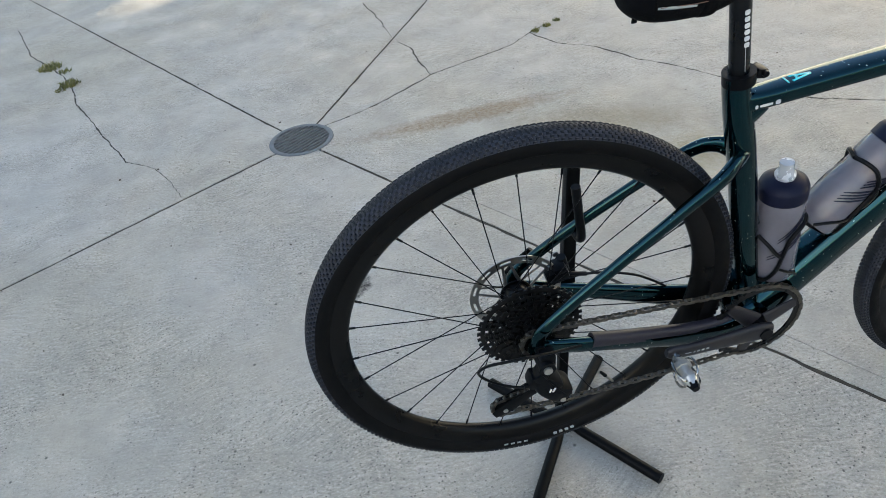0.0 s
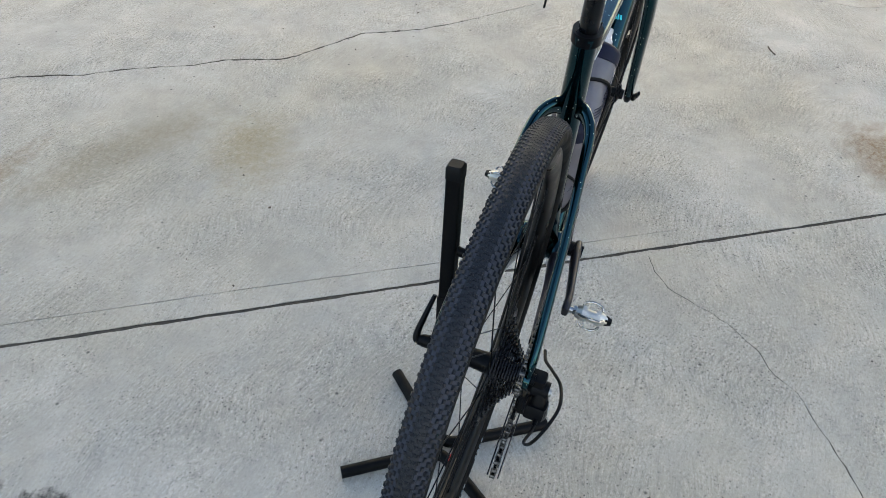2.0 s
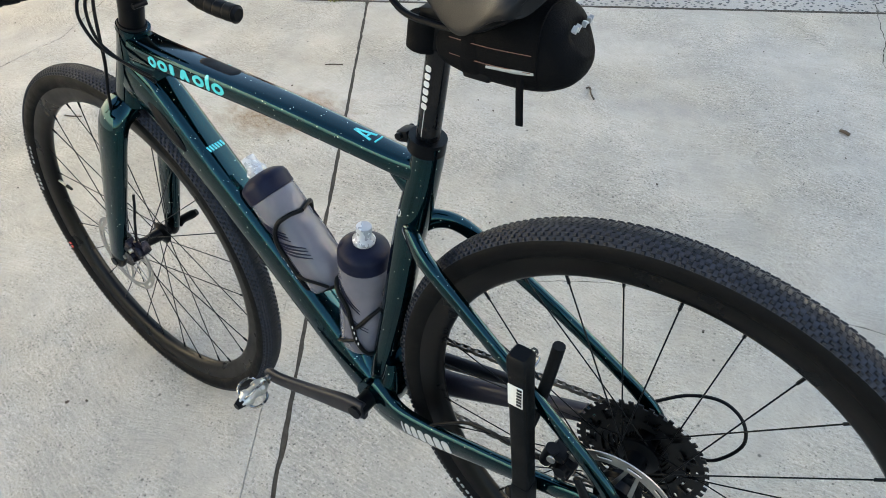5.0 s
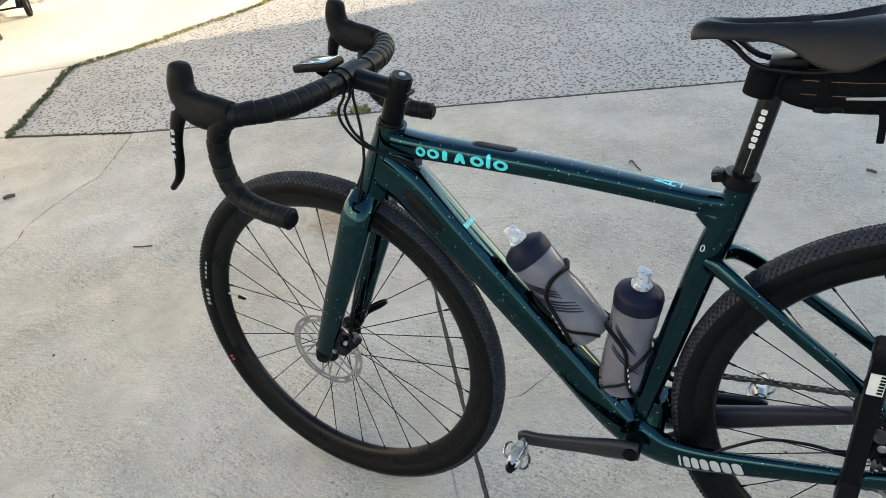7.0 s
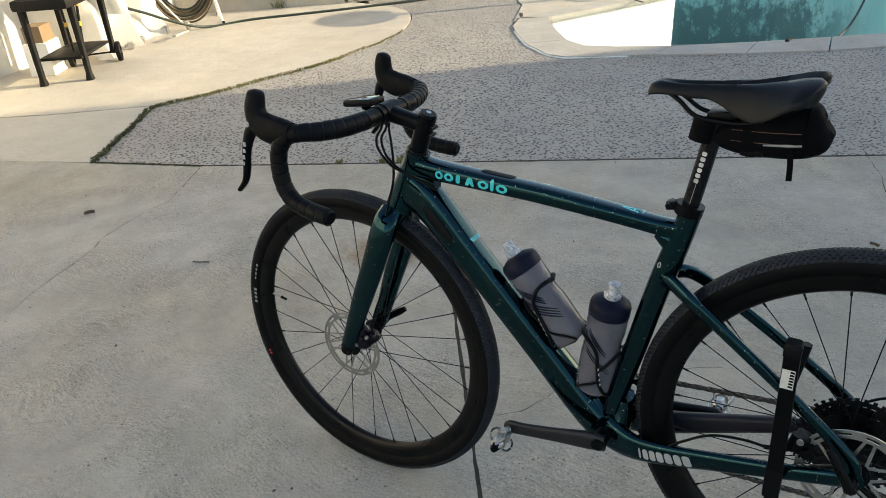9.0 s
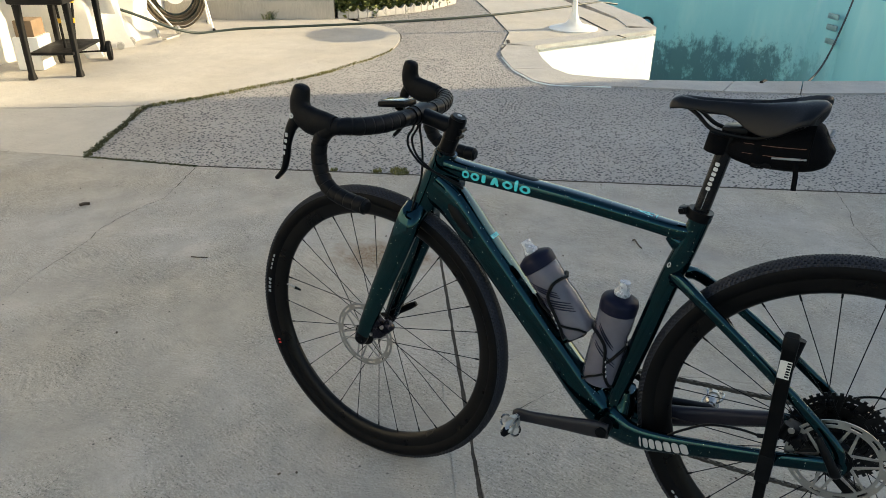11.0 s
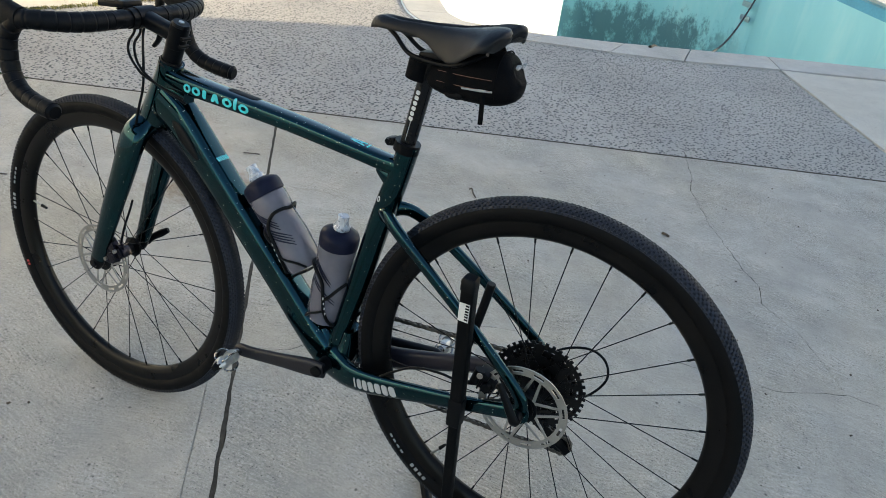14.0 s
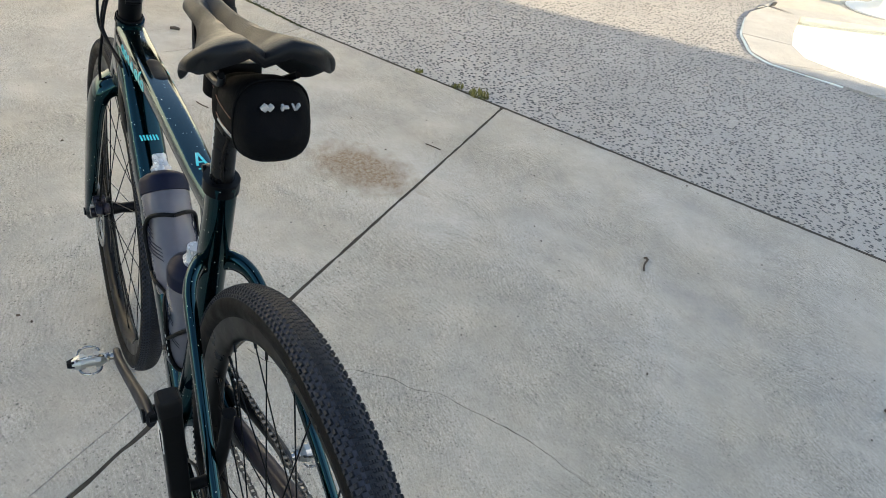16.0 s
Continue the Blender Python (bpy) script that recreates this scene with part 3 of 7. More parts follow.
pavement = tagged(new("pavement", bpy.data.meshes.new("pavement")), "brushed grey concrete slabs with cracks and open joints", "pavement", kind="structure")
for number, outline in enumerate(SLABS):
    slab = paved("concrete_slab", outline, CONCRETE, pavement, gap=0.0054 if number < 2 else 0.0050, seed=70 + number)
    hole = bmesh.new()
    spin_ring = [(GRATE.x + 0.122 * math.cos(w), GRATE.y + 0.122 * math.sin(w)) for w in np.linspace(0, 2 * math.pi, 49)[:-1]]
    prism(hole, spin_ring, -0.08, 0.05)
    bmesh.ops.recalc_face_normals(hole, faces=hole.faces)
    widths = {0: (0.0044, 0.0040, 0.0050, 0.0024), 1: (0.0014, 0.0017, 0.0016), 2: (0.0036,), 3: (0.0036,)}[number]
    for k, line in enumerate(CRACK_SETS[number]):
        crack_dirt(line, 10 * number + k, widths[k], 0.0012)
    cut(slab, [hole] + [crack_solid(line, 10 * number + k, widths[k]) for k, line in enumerate(CRACK_SETS[number])] + ([crack_solid(SCORE, 90, 0.0014, 0.003, 0.0008)] if number == 0 else []))

for a, c, half in ((DRAIN, END, 0.0058), (DRAIN, DRAIN + J1 * FAR, 0.0052), (DRAIN, DRAIN + J2 * 13, 0.0048), (DRAIN, DRAIN + J3 * 9, 0.0052)):
    d = (c - a).normalized()
    o = Vector((-d.y, d.x, 0)) * half
    a = a + d * 0.13
    part("joint_dirt", prism(bmesh.new(), [flat(a - o), flat(c - o), flat(c + o), flat(a + o)], -0.045, -0.0018), JOINT_DIRT, pavement, smooth=False)
for a, c in ((END, EDGE_END), (END, Vector((2.988, -1.157, 0))), (Vector((2.988, -1.157, 0)), Vector((*CORNER, 0)))):
    d = (c - a).normalized()
    o = Vector((-d.y, d.x, 0)) * 0.014
    part("joint_dirt", prism(bmesh.new(), [flat(a - o), flat(c - o), flat(c + o), flat(a + o)], -0.045, -0.0010), JOINT_DIRT, pavement, smooth=False)

# the yard beyond the long joint
GRASS_LINE = [CORNER, (3.751, -1.195), (3.952, -1.505), (4.116, -1.787), (3.983, -2.115), (3.858, -2.563), (3.730, -3.058), (3.716, -3.480), (3.714, -3.865), (3.790, -4.229), (3.982, -4.642), (4.202, -4.936), (4.498, -5.122), (4.875, -5.215)]
curve_line = [tuple(p) for p in spline(GRASS_LINE[3:], 4)]
AGG_EDGE = [flat(END + EDGE_WAY * 3.25), (-0.210, -4.855)]
agg_outline = [CORNER, (2.988, -1.157), flat(END), flat(END + EDGE_WAY * 1.0), flat(END + EDGE_WAY * 2.2), AGG_EDGE[0], AGG_EDGE[1],
               (0.428, -4.446), (0.922, -4.211), (1.514, -3.987), (2.040, -3.750), (2.231, -3.787), (2.519, -4.047), (2.795, -4.427), (2.982, -4.787), (3.247, -5.510), (3.811, -6.318), (4.639, -7.434), (6.121, -6.478), (4.875, -5.215)] + curve_line[::-1][1:] + [GRASS_LINE[2], GRASS_LINE[1]]
aggregate_slab = part("aggregate_slab", prism(bmesh.new(), shrunk(agg_outline, 0.006), -0.05, -0.006), AGGREGATE, pavement, "exposed pebble aggregate slab", smooth=False)
part("mortar_bead", wire([(x, y, -0.007) for x, y in ((1.661, -3.916), (1.881, -3.824), (2.040, -3.750), (2.141, -3.756), (2.231, -3.787), (2.381, -3.916), (2.519, -4.047), (2.680, -4.262), (2.795, -4.427))], 0.010, 6, 6), POOL_WHITE, pavement, "pale mortar bead")
LINE_A = [(3.934, -4.587), (3.673, -4.845), (3.400, -5.074), (3.036, -5.289)]
LINE_B = [(3.640, -4.028), (3.328, -4.259), (3.078, -4.447), (2.844, -4.636)]
JOINT_A = [(3.075, -5.128), (2.975, -4.941), (2.737, -4.697)]
JOINT_B = [(2.948, -6.789), (2.636, -6.390), (2.334, -6.022), (2.156, -5.863)]
SCORES = [[(1.967, -1.756), (1.965, -2.299), (1.977, -2.866), (2.000, -3.624), (2.041, -3.718)], LINE_A, LINE_B]
cut(aggregate_slab, [crack_solid(line, 300 + k, 0.0045, 0.02, 0.002) for k, line in enumerate(SCORES)])
for line in (JOINT_A, JOINT_B):
    part("expansion_joint", sweep(bmesh.new(), [(x, y, 0.002, 0.016, 0.004) for x, y in line], 6, side_axis=(1, 0.4, 0)), SOIL, pavement, "dark joint strip", smooth=False)
patio = [(7.623, -2.892), (7.704, -5.927), (5.624, -5.360), (4.875, -5.215)]
part("patio_slab", prism(bmesh.new(), shrunk([(4.131, -1.799), (4.654, -1.410), (8.633, 1.052)] + patio + curve_line[::-1][1:-1], 0.006), -0.05, 0.001), PATIO, pavement, "smooth pale concrete patio slab", smooth=False)
part("patio_slab", prism(bmesh.new(), shrunk([CORNER, (8.173, 0.787), (8.633, 1.052), (4.654, -1.410), (4.131, -1.799), (3.952, -1.505)], 0.006), -0.05, 0.0), PATIO, pavement, smooth=False)
part("deck_slab", prism(bmesh.new(), shrunk([AGG_EDGE[0], AGG_EDGE[1], (-0.508, -4.995), (-2.575, -6.228), (-8.387, -8.054), flat(END + EDGE_WAY * 9)], 0.006), -0.05, 0.0), PATIO, pavement, smooth=False)
part("deck_slab", prism(bmesh.new(), shrunk([(2.982, -4.787), (3.247, -5.510), (3.811, -6.318), (4.639, -7.434), (7.828, -9.819), (6.181, -11.201), (3.641, -8.002), (2.562, -6.876), (2.241, -6.426), (2.996, -4.968)], 0.006), -0.05, 0.0), PATIO, pavement, smooth=False)

# pool
pool = tagged(new("pool", bpy.data.meshes.new("pool")), "empty swimming pool with stained teal plaster walls", "pool", kind="structure")
walls = bmesh.new()
n = len(POOL)
for i in range(n):
    a, b = POOL[i], POOL[(i + 1) % n]
    if i in (0, 1, 2, 3, 23, 22):
        continue
    walls.faces.new([walls.verts.new((*p, z)) for p, z in ((a, -0.185), (b, -0.185), (b, -2.2), (a, -2.2))])
walls.faces.new([walls.verts.new((*p, -2.2)) for p in POOL])
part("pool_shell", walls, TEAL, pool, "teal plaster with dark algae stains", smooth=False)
band = bmesh.new()
for i in range(n):
    if i not in (0, 1, 2, 3, 23, 22):
        a, b = POOL[i], POOL[(i + 1) % n]
        band.faces.new([band.verts.new((*p, z)) for p, z in ((a, -0.03), (b, -0.03), (b, -0.185), (a, -0.185))])
part("waterline_band", band, TILE_BAND, pool, "darker blue waterline band", smooth=False)
# six wall segments are white instead of teal
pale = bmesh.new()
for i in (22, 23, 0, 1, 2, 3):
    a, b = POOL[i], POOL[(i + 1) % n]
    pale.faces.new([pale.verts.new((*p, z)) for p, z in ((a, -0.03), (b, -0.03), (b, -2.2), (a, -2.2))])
part("pool_wall", pale, POOL_WHITE, pool, "white plaster wall", smooth=False)
OUTER = [(2.997, -4.954), (2.897, -4.588), (2.753, -4.355), (2.514, -4.036), (2.223, -3.780), (2.041, -3.742), (1.514, -3.979), (0.922, -4.203), (0.429, -4.434), (-0.210, -4.847), (-2.575, -6.212)]
INNER = POOL[:11]
for k, (i, j) in enumerate(((0, 3), (3, 5), (5, 6), (6, 7), (7, 8), (8, 9), (9, 10))):
    outline = OUTER[i:j + 1] + INNER[i:j + 1][::-1]
    bm = prism(bmesh.new(), shrunk(outline, 0.004), -0.06, 0.006)
    part("coping_stone", bm, COPING, pool, smooth=False)
for i, j in ((21, 22), (22, 23), (23, 24)):
    a, b = Vector((*POOL[i % n], 0)), Vector((*POOL[j % n], 0))
    w = 0.30
    side = Vector((1, 0.35, 0)).normalized() * w
    part("coping_stone", prism(bmesh.new(), [flat(a), flat(b), flat(b + side), flat(a + side)], -0.06, 0.006), COPING, pool, smooth=False)
for i, j in ((19, 20), (20, 21)):
    a, b = Vector((*POOL[i], 0)), Vector((*POOL[j], 0))
    side = Vector((0.6, 0.45, 0)) * 0.4
    part("coping_stone", prism(bmesh.new(), [flat(a), flat(b), flat(b + side), flat(a + side)], -0.06, 0.006), COPING, pool, smooth=False)
for i in range(11, 18):
    a, b = Vector((*POOL[i], 0)), Vector((*POOL[i + 1], 0))
    d = (b - a).normalized()
    side = Vector((d.y, -d.x, 0)) * -0.4
    part("coping_stone", prism(bmesh.new(), [flat(a), flat(b), flat(b - side), flat(a - side)], -0.06, 0.006), COPING, pool, smooth=False)

# ---- bicycle ----
# the bicycle leans a little towards its right side
TILT = Matrix.Translation((0, 0, 0.888)) @ pose(0, 0, 0, 3.9) @ Matrix.Translation((0, 0, -0.888))


def leaning(ob):
    ob.matrix_world = TILT @ Matrix.Translation(ob.location)
    return ob


def shifted(x, z):
    """Main-frame places, set a little up and back."""
    return x - 0.004, z + 0.006 * min(1.0, max(0.0, (z - 0.33) / 0.3))


def moved_run(run):
    return [(shifted(p[0], p[2])[0], p[1], shifted(p[0], p[2])[1], *p[3:]) for p in run]


HR, HF = Vector((0.0158, 0, 0.4270)), Vector((1.0111, 0, 0.3438))
BB = Vector((0.413, 0, 0.333))
bike = thing("bicycle", (0.5, 0, 0), "dark green speckled gravel bicycle with drop bars on a stand", "bicycle")
leaning(bike)

# frame
TOP_TUBE = moved_run([(0.835, 0, 0.782, 0.024, 0.021), (0.790, 0, 0.779, 0.0235, 0.0185), (0.680, 0, 0.774, 0.0225, 0.0165), (0.560, 0, 0.768, 0.0215, 0.0155), (0.440, 0, 0.758, 0.0200, 0.0145), (0.370, 0, 0.751, 0.0180, 0.0145), (0.325, 0, 0.748, 0.0165, 0.0170)])
DOWN_TUBE = moved_run([(0.862, 0, 0.735, 0.026, 0.040), (0.815, 0, 0.705, 0.027, 0.037), (0.740, 0, 0.630, 0.0275, 0.0325), (0.650, 0, 0.538, 0.0280, 0.031), (0.560, 0, 0.446, 0.0290, 0.031), (0.490, 0, 0.375, 0.0310, 0.033), (0.440, 0, 0.335, 0.0350, 0.036), (0.405, 0, 0.318, 0.0380, 0.034)])
SEAT_TUBE = moved_run([(0.3205, 0, 0.793, 0.0180, 0.0185), (0.329, 0, 0.752, 0.0180, 0.0190), (0.345, 0, 0.690, 0.0190, 0.0210), (0.360, 0, 0.630, 0.0195, 0.0205), (0.384, 0, 0.520, 0.0200, 0.0200), (0.404, 0, 0.430, 0.0230, 0.0195), (0.414, 0, 0.375, 0.0280, 0.0200), (0.414, 0, 0.325, 0.0360, 0.0260)])
HEAD_TUBE = moved_run([(0.8405, 0, 0.812, 0.0225, 0.0235), (0.850, 0, 0.785, 0.0225, 0.0250), (0.866, 0, 0.745, 0.0235, 0.0280), (0.884, 0, 0.700, 0.0270, 0.0310), (0.889, 0, 0.686, 0.0285, 0.0310)])


def bike_frame():
    bm = bmesh.new()
    for run, power in ((TOP_TUBE, 3.4), (DOWN_TUBE, 3.2), (SEAT_TUBE, 2.4), (HEAD_TUBE, 2.2)):
        sweep(bm, spline(run, 7), 24, power=power)
    disc(bm, 0.0265, -0.043, 0.043, BB, 32)
    # webs that round the corners between the tubes
    for run in (
        [(0.800, 0, 0.752, 0.014, 0.020), (0.826, 0, 0.752, 0.019, 0.030), (0.850, 0, 0.752, 0.021, 0.034)],
        [(0.370, 0, 0.740, 0.0130, 0.0110), (0.357, 0, 0.733, 0.0152, 0.0165), (0.344, 0, 0.726, 0.0162, 0.0215)],
        [(0.452, 0, 0.382, 0.020, 0.014), (0.440, 0, 0.358, 0.028, 0.026), (0.420, 0, 0.337, 0.036, 0.034)],
        [(0.392, 0, 0.400, 0.024, 0.012), (0.393, 0, 0.372, 0.032, 0.017), (0.398, 0, 0.348, 0.040, 0.024), (0.405, 0, 0.330, 0.042, 0.026)],
    ):
        sweep(bm, spline(moved_run(run), 5), 16, power=2.2)
    return part("frame", bm, PAINT, bike, "dark green speckled carbon frame")


frame_part = bike_frame()


for s in (1, -1):
    chain_run = [(0.410, s * 0.028, 0.333, 0.018, 0.036), (0.361, s * 0.042, 0.326, 0.0125, 0.0275), (0.297, s * 0.050, 0.338, 0.0102, 0.0220), (0.200, s * 0.058, 0.368, 0.0092, 0.0172), (0.104, s * 0.065, 0.398, 0.0085, 0.0140), (0.036, s * 0.069, 0.420, 0.0080, 0.0140), (0.013, s * 0.070, 0.4275, 0.0065, 0.0120)]
    bm = sweep(bmesh.new(), spline(chain_run, 6), 16, power=2.6)
    stay = part("chainstay", bm, PAINT, frame_part)
    if s < 0:
        guard_run = [(x, y + 0.0022, z + 0.0045, 0.0112, tall * 0.98) for x, y, z, wide, tall in chain_run[1:5]]
        part("stay_guard", sweep(bmesh.new(), spline(guard_run, 6), 16, power=2.8), GUARD, stay, "violet-black chainstay guard")
    seat_run = [(0.350, s * 0.006, 0.664, 0.010, 0.016), (0.326, s * 0.026, 0.670, 0.0095, 0.0130), (0.296, s * 0.042, 0.658, 0.0085, 0.0115), (0.240, s * 0.050, 0.622, 0.0075, 0.0105), (0.146, s * 0.060, 0.558, 0.0068, 0.0100), (0.066, s * 0.067, 0.499, 0.0066, 0.0100), (0.023, s * 0.070, 0.460, 0.0068, 0.0120), (0.014, s * 0.070, 0.434, 0.0068, 0.0130)]
    part("seatstay", sweep(bmesh.new(), spline(seat_run, 6), 16, power=2.4), PAINT, frame_part)
    bm = disc(bmesh.new(), 0.0185, s * 0.066, s * 0.0745, HR, 28)
    part("dropout", bm, PAINT, frame_part)
    bm = disc(bmesh.new(), 0.0085, s * 0.0745, s * 0.080, HR, 20)
    spin(bm, [(0.0045, s * 0.0805), (0.0085, s * 0.0805), (0.0085, s * 0.0800), (0.0045, s * 0.0800)], HR, 20)
    part("axle_end", bm, ANODISED, frame_part, "black thru-axle end")
bm = sweep(bmesh.new(), spline([(0.0158, 0.078, 0.427, 0.0105, 0.0105), (0.0140, 0.090, 0.427, 0.0090, 0.0100), (0.0140, 0.0985, 0.4275, 0.0060, 0.0095), (0.0200, 0.1000, 0.438, 0.0050, 0.0085), (0.0360, 0.0960, 0.460, 0.0042, 0.0075), (0.0540, 0.0910, 0.484, 0.0034, 0.0055)], 5), 14)
part("axle_lever", bm, ANODISED, frame_part, "black axle lever")
bm = sweep(bmesh.new(), [(0.3225, 0, 0.786, 0.0215, 0.0225), (0.3195, 0, 0.803, 0.0215, 0.0225)], 28)
block(bm, (0.349, 0, 0.797), (0.016, 0.020, 0.014), Euler((0, 0.2, 0)).to_matrix(), 0.003)
bar(bm, (0.352, -0.014, 0.798), (0.352, 0.014, 0.798), 0.0045)
part("seat_clamp", bm, ANODISED, frame_part, "black seat clamp with a cross bolt")


def on_tube(run, power, u, h, sign, lift):
    """A point on a tube's flank: u along it, h up from its middle line."""
    stations = spline(run, 12)
    x = max(0.0, min(0.9999, u)) * (len(stations) - 1)
    i = int(x)
    s = stations[i] + (stations[i + 1] - stations[i]) * (x - i)
    way = Vector((stations[i + 1] - stations[i])[:3]).normalized()
    up = way.cross(Vector((0, 1, 0))).normalized()
    if up.z < 0 or (abs(up.z) < 0.05 and up.x < 0):
        up = -up
    e = max(-0.97, min(0.97, h / s[4]))
    c = (1 - abs(e) ** power) ** (1 / power)
    out = (Vector((0, sign, 0)) * (c ** (power - 1) / s[3]) + up * (math.copysign(abs(e) ** (power - 1), e) / s[4])).normalized()
    return Vector(s[:3]) + Vector((0, sign * s[3] * c, 0)) + up * h + out * lift


def run_length(run):
    return sum((Vector(b[:3]) - Vector(a[:3])).length for a, b in zip(run, run[1:]))


def decal(name, run, power, u, h, shapes, material, parent, sign=1, label=""):
    """Flat printed shapes wrapped on a tube: ("bar", at, width, low, high, slant) or ("ring", at, radius x, radius z, stroke)."""
    total = run_length(run)
    for shape in shapes:
        bm = bmesh.new()

        def at(x, z, lift):
            return bm.verts.new(on_tube(run, power, u + (shape[1] + x) / total, h + z, sign, lift))

        if shape[0] == "bar":
            _, _, width, low, high, slant = shape
            rows = []
            for k in range(9):
                q = k / 8
                z = low + (high - low) * q
                w = width / 2 * max(0.45, (1 - abs(2 * q - 1) ** 5) ** 0.2)
                rows.append([at(slant * q + x, z, l) for x, l in ((-w, 0.0005), (w, 0.0005), (w, -0.0010), (-w, -0.0010))])
            for r0, r1 in zip(rows, rows[1:]):
                for e in range(4):
                    bm.faces.new((r0[e], r0[(e + 1) % 4], r1[(e + 1) % 4], r1[e]))
            bm.faces.new(rows[0])
            bm.faces.new(rows[-1][::-1])
        else:
            _, _, rx, rz, stroke = shape
            loops = []
            for k in range(24):
                a = 2 * math.pi * k / 24
                c, d = math.cos(a), math.sin(a)
                loops.append([at(x, z, l) for x, z, l in ((rx * c, rz * d, 0.0005), ((rx - stroke) * c, (rz - stroke) * d, 0.0005), ((rx - stroke) * c, (rz - stroke) * d, -0.0010), (rx * c, rz * d, -0.0010))])
            for k in range(24):
                p, q = loops[k], loops[(k + 1) % 24]
                for e in range(4):
                    bm.faces.new((p[e], p[(e + 1) % 4], q[(e + 1) % 4], q[e]))
        part(name, bm, material, parent, label)


for s in (1, -1):
    word = [("ring", 0.0000, 0.0080, 0.0080, 0.0042), ("ring", 0.0185, 0.0080, 0.0080, 0.0042), ("bar", 0.0335, 0.0062, -0.0080, 0.0080, 0.0), ("bar", 0.0470, 0.0058, -0.0080, 0.0080, 0.0044),
            ("bar", 0.0558, 0.0050, -0.0080, 0.0080, -0.0040), ("ring", 0.0712, 0.0080, 0.0080, 0.0042), ("bar", 0.0845, 0.0052, -0.0080, 0.0130, 0.0), ("ring", 0.0985, 0.0082, 0.0080, 0.0042)]
    decal("brand_mark", TOP_TUBE, 3.4, 0.183, 0.0000, word, TURQUOISE, frame_part, s, "turquoise logo shape")


def top_mark(name, run, u, along, across, length, width, turn, label):
    """A small printed bar on a tube's upper face."""
    stations = spline(run, 12)
    x = u * (len(stations) - 1)
    k = int(x)
    s = stations[k] + (stations[k + 1] - stations[k]) * (x - k)
    way = Vector((stations[k + 1] - stations[k])[:3]).normalized()
    up = way.cross(Vector((0, 1, 0)))
    if up.z < 0:
        up = -up
    rot = Matrix((way, up.cross(way), up)).transposed() @ Euler((0, 0, turn)).to_matrix()
    part(name, block(bmesh.new(), Vector(s[:3]) + way * along + Vector((0, across, 0)) + up * (s[4] - 0.0001), (length, width, 0.0012), rot, 0.0003), TURQUOISE, frame_part, label)


for along, across, length, width, turn in ((0.000, 0.0032, 0.030, 0.0034, -0.20), (0.000, -0.0036, 0.030, 0.0034, 0.20), (0.0065, 0.0, 0.0030, 0.0090, 0.0), (0.0215, -0.001, 0.0024, 0.0150, 0.0)):
    top_mark("emblem", TOP_TUBE, 0.705, along, across, length, width, turn, "small turquoise emblem")
for k in range(6):
    top_mark("frame_mark", DOWN_TUBE, 0.285, 0.0, -0.0125 + 0.005 * k, 0.0095, 0.0030, 0.25, "small turquoise print mark")
decal("sticker", TOP_TUBE, 3.4, 0.805, -0.004, [("bar", 0.0, 0.010, -0.0035, 0.0035, 0.0), ("bar", 0.026, 0.030, -0.002, 0.002, 0.0), ("bar", 0.050, 0.008, -0.003, 0.003, 0.0)], WHITE, frame_part, -1, "small white sticker mark")
STAY = [(0.410, 0.028, 0.333, 0.018, 0.036), (0.361, 0.042, 0.326, 0.0125, 0.0275), (0.297, 0.050, 0.338, 0.0102, 0.0220), (0.200, 0.058, 0.368, 0.0092, 0.0172), (0.104, 0.065, 0.398, 0.0085, 0.0140)]
decal("shop_mark", STAY, 2.6, 0.345, -0.001, [("bar", x * 0.86, w * 0.86, -0.0110, 0.0105, -0.002) for x, w in ((0.000, 0.0055), (0.0160, 0.0140), (0.0335, 0.0138), (0.0510, 0.0142), (0.0685, 0.0138), (0.0845, 0.0120), (0.0995, 0.0125))], PALE_DECAL, frame_part, 1, "white printed shape")
bm = sweep(bmesh.new(), spline([(0.815, 0.0245, 0.716, 0.002, 0.006), (0.790, 0.0275, 0.692, 0.0035, 0.012), (0.762, 0.0280, 0.664, 0.0030, 0.009), (0.750, 0.0272, 0.651, 0.001, 0.003)], 6), 12)
decal("sticker", SEAT_TUBE, 2.4, 0.30, 0.012, [("ring", 0.0, 0.0065, 0.0028, 0.0011)], WHITE, frame_part, 1, "small pale oval sticker")
part("cable_port", bm, PLASTIC, frame_part, "black cable port cover")
bm = sweep(bmesh.new(), spline(moved_run([(0.706, -0.004, 0.7910, 0.0050, 0.0010), (0.700, -0.004, 0.7908, 0.0090, 0.0020), (0.690, -0.004, 0.7903, 0.0105, 0.0022), (0.648, -0.004, 0.7880, 0.0105, 0.0022), (0.638, -0.004, 0.7872, 0.0085, 0.0018), (0.634, -0.004, 0.7868, 0.0040, 0.0010)]), 5), 16)
part("top_tube_cover", bm, PLASTIC, frame_part, "black plastic cover on the top tube")

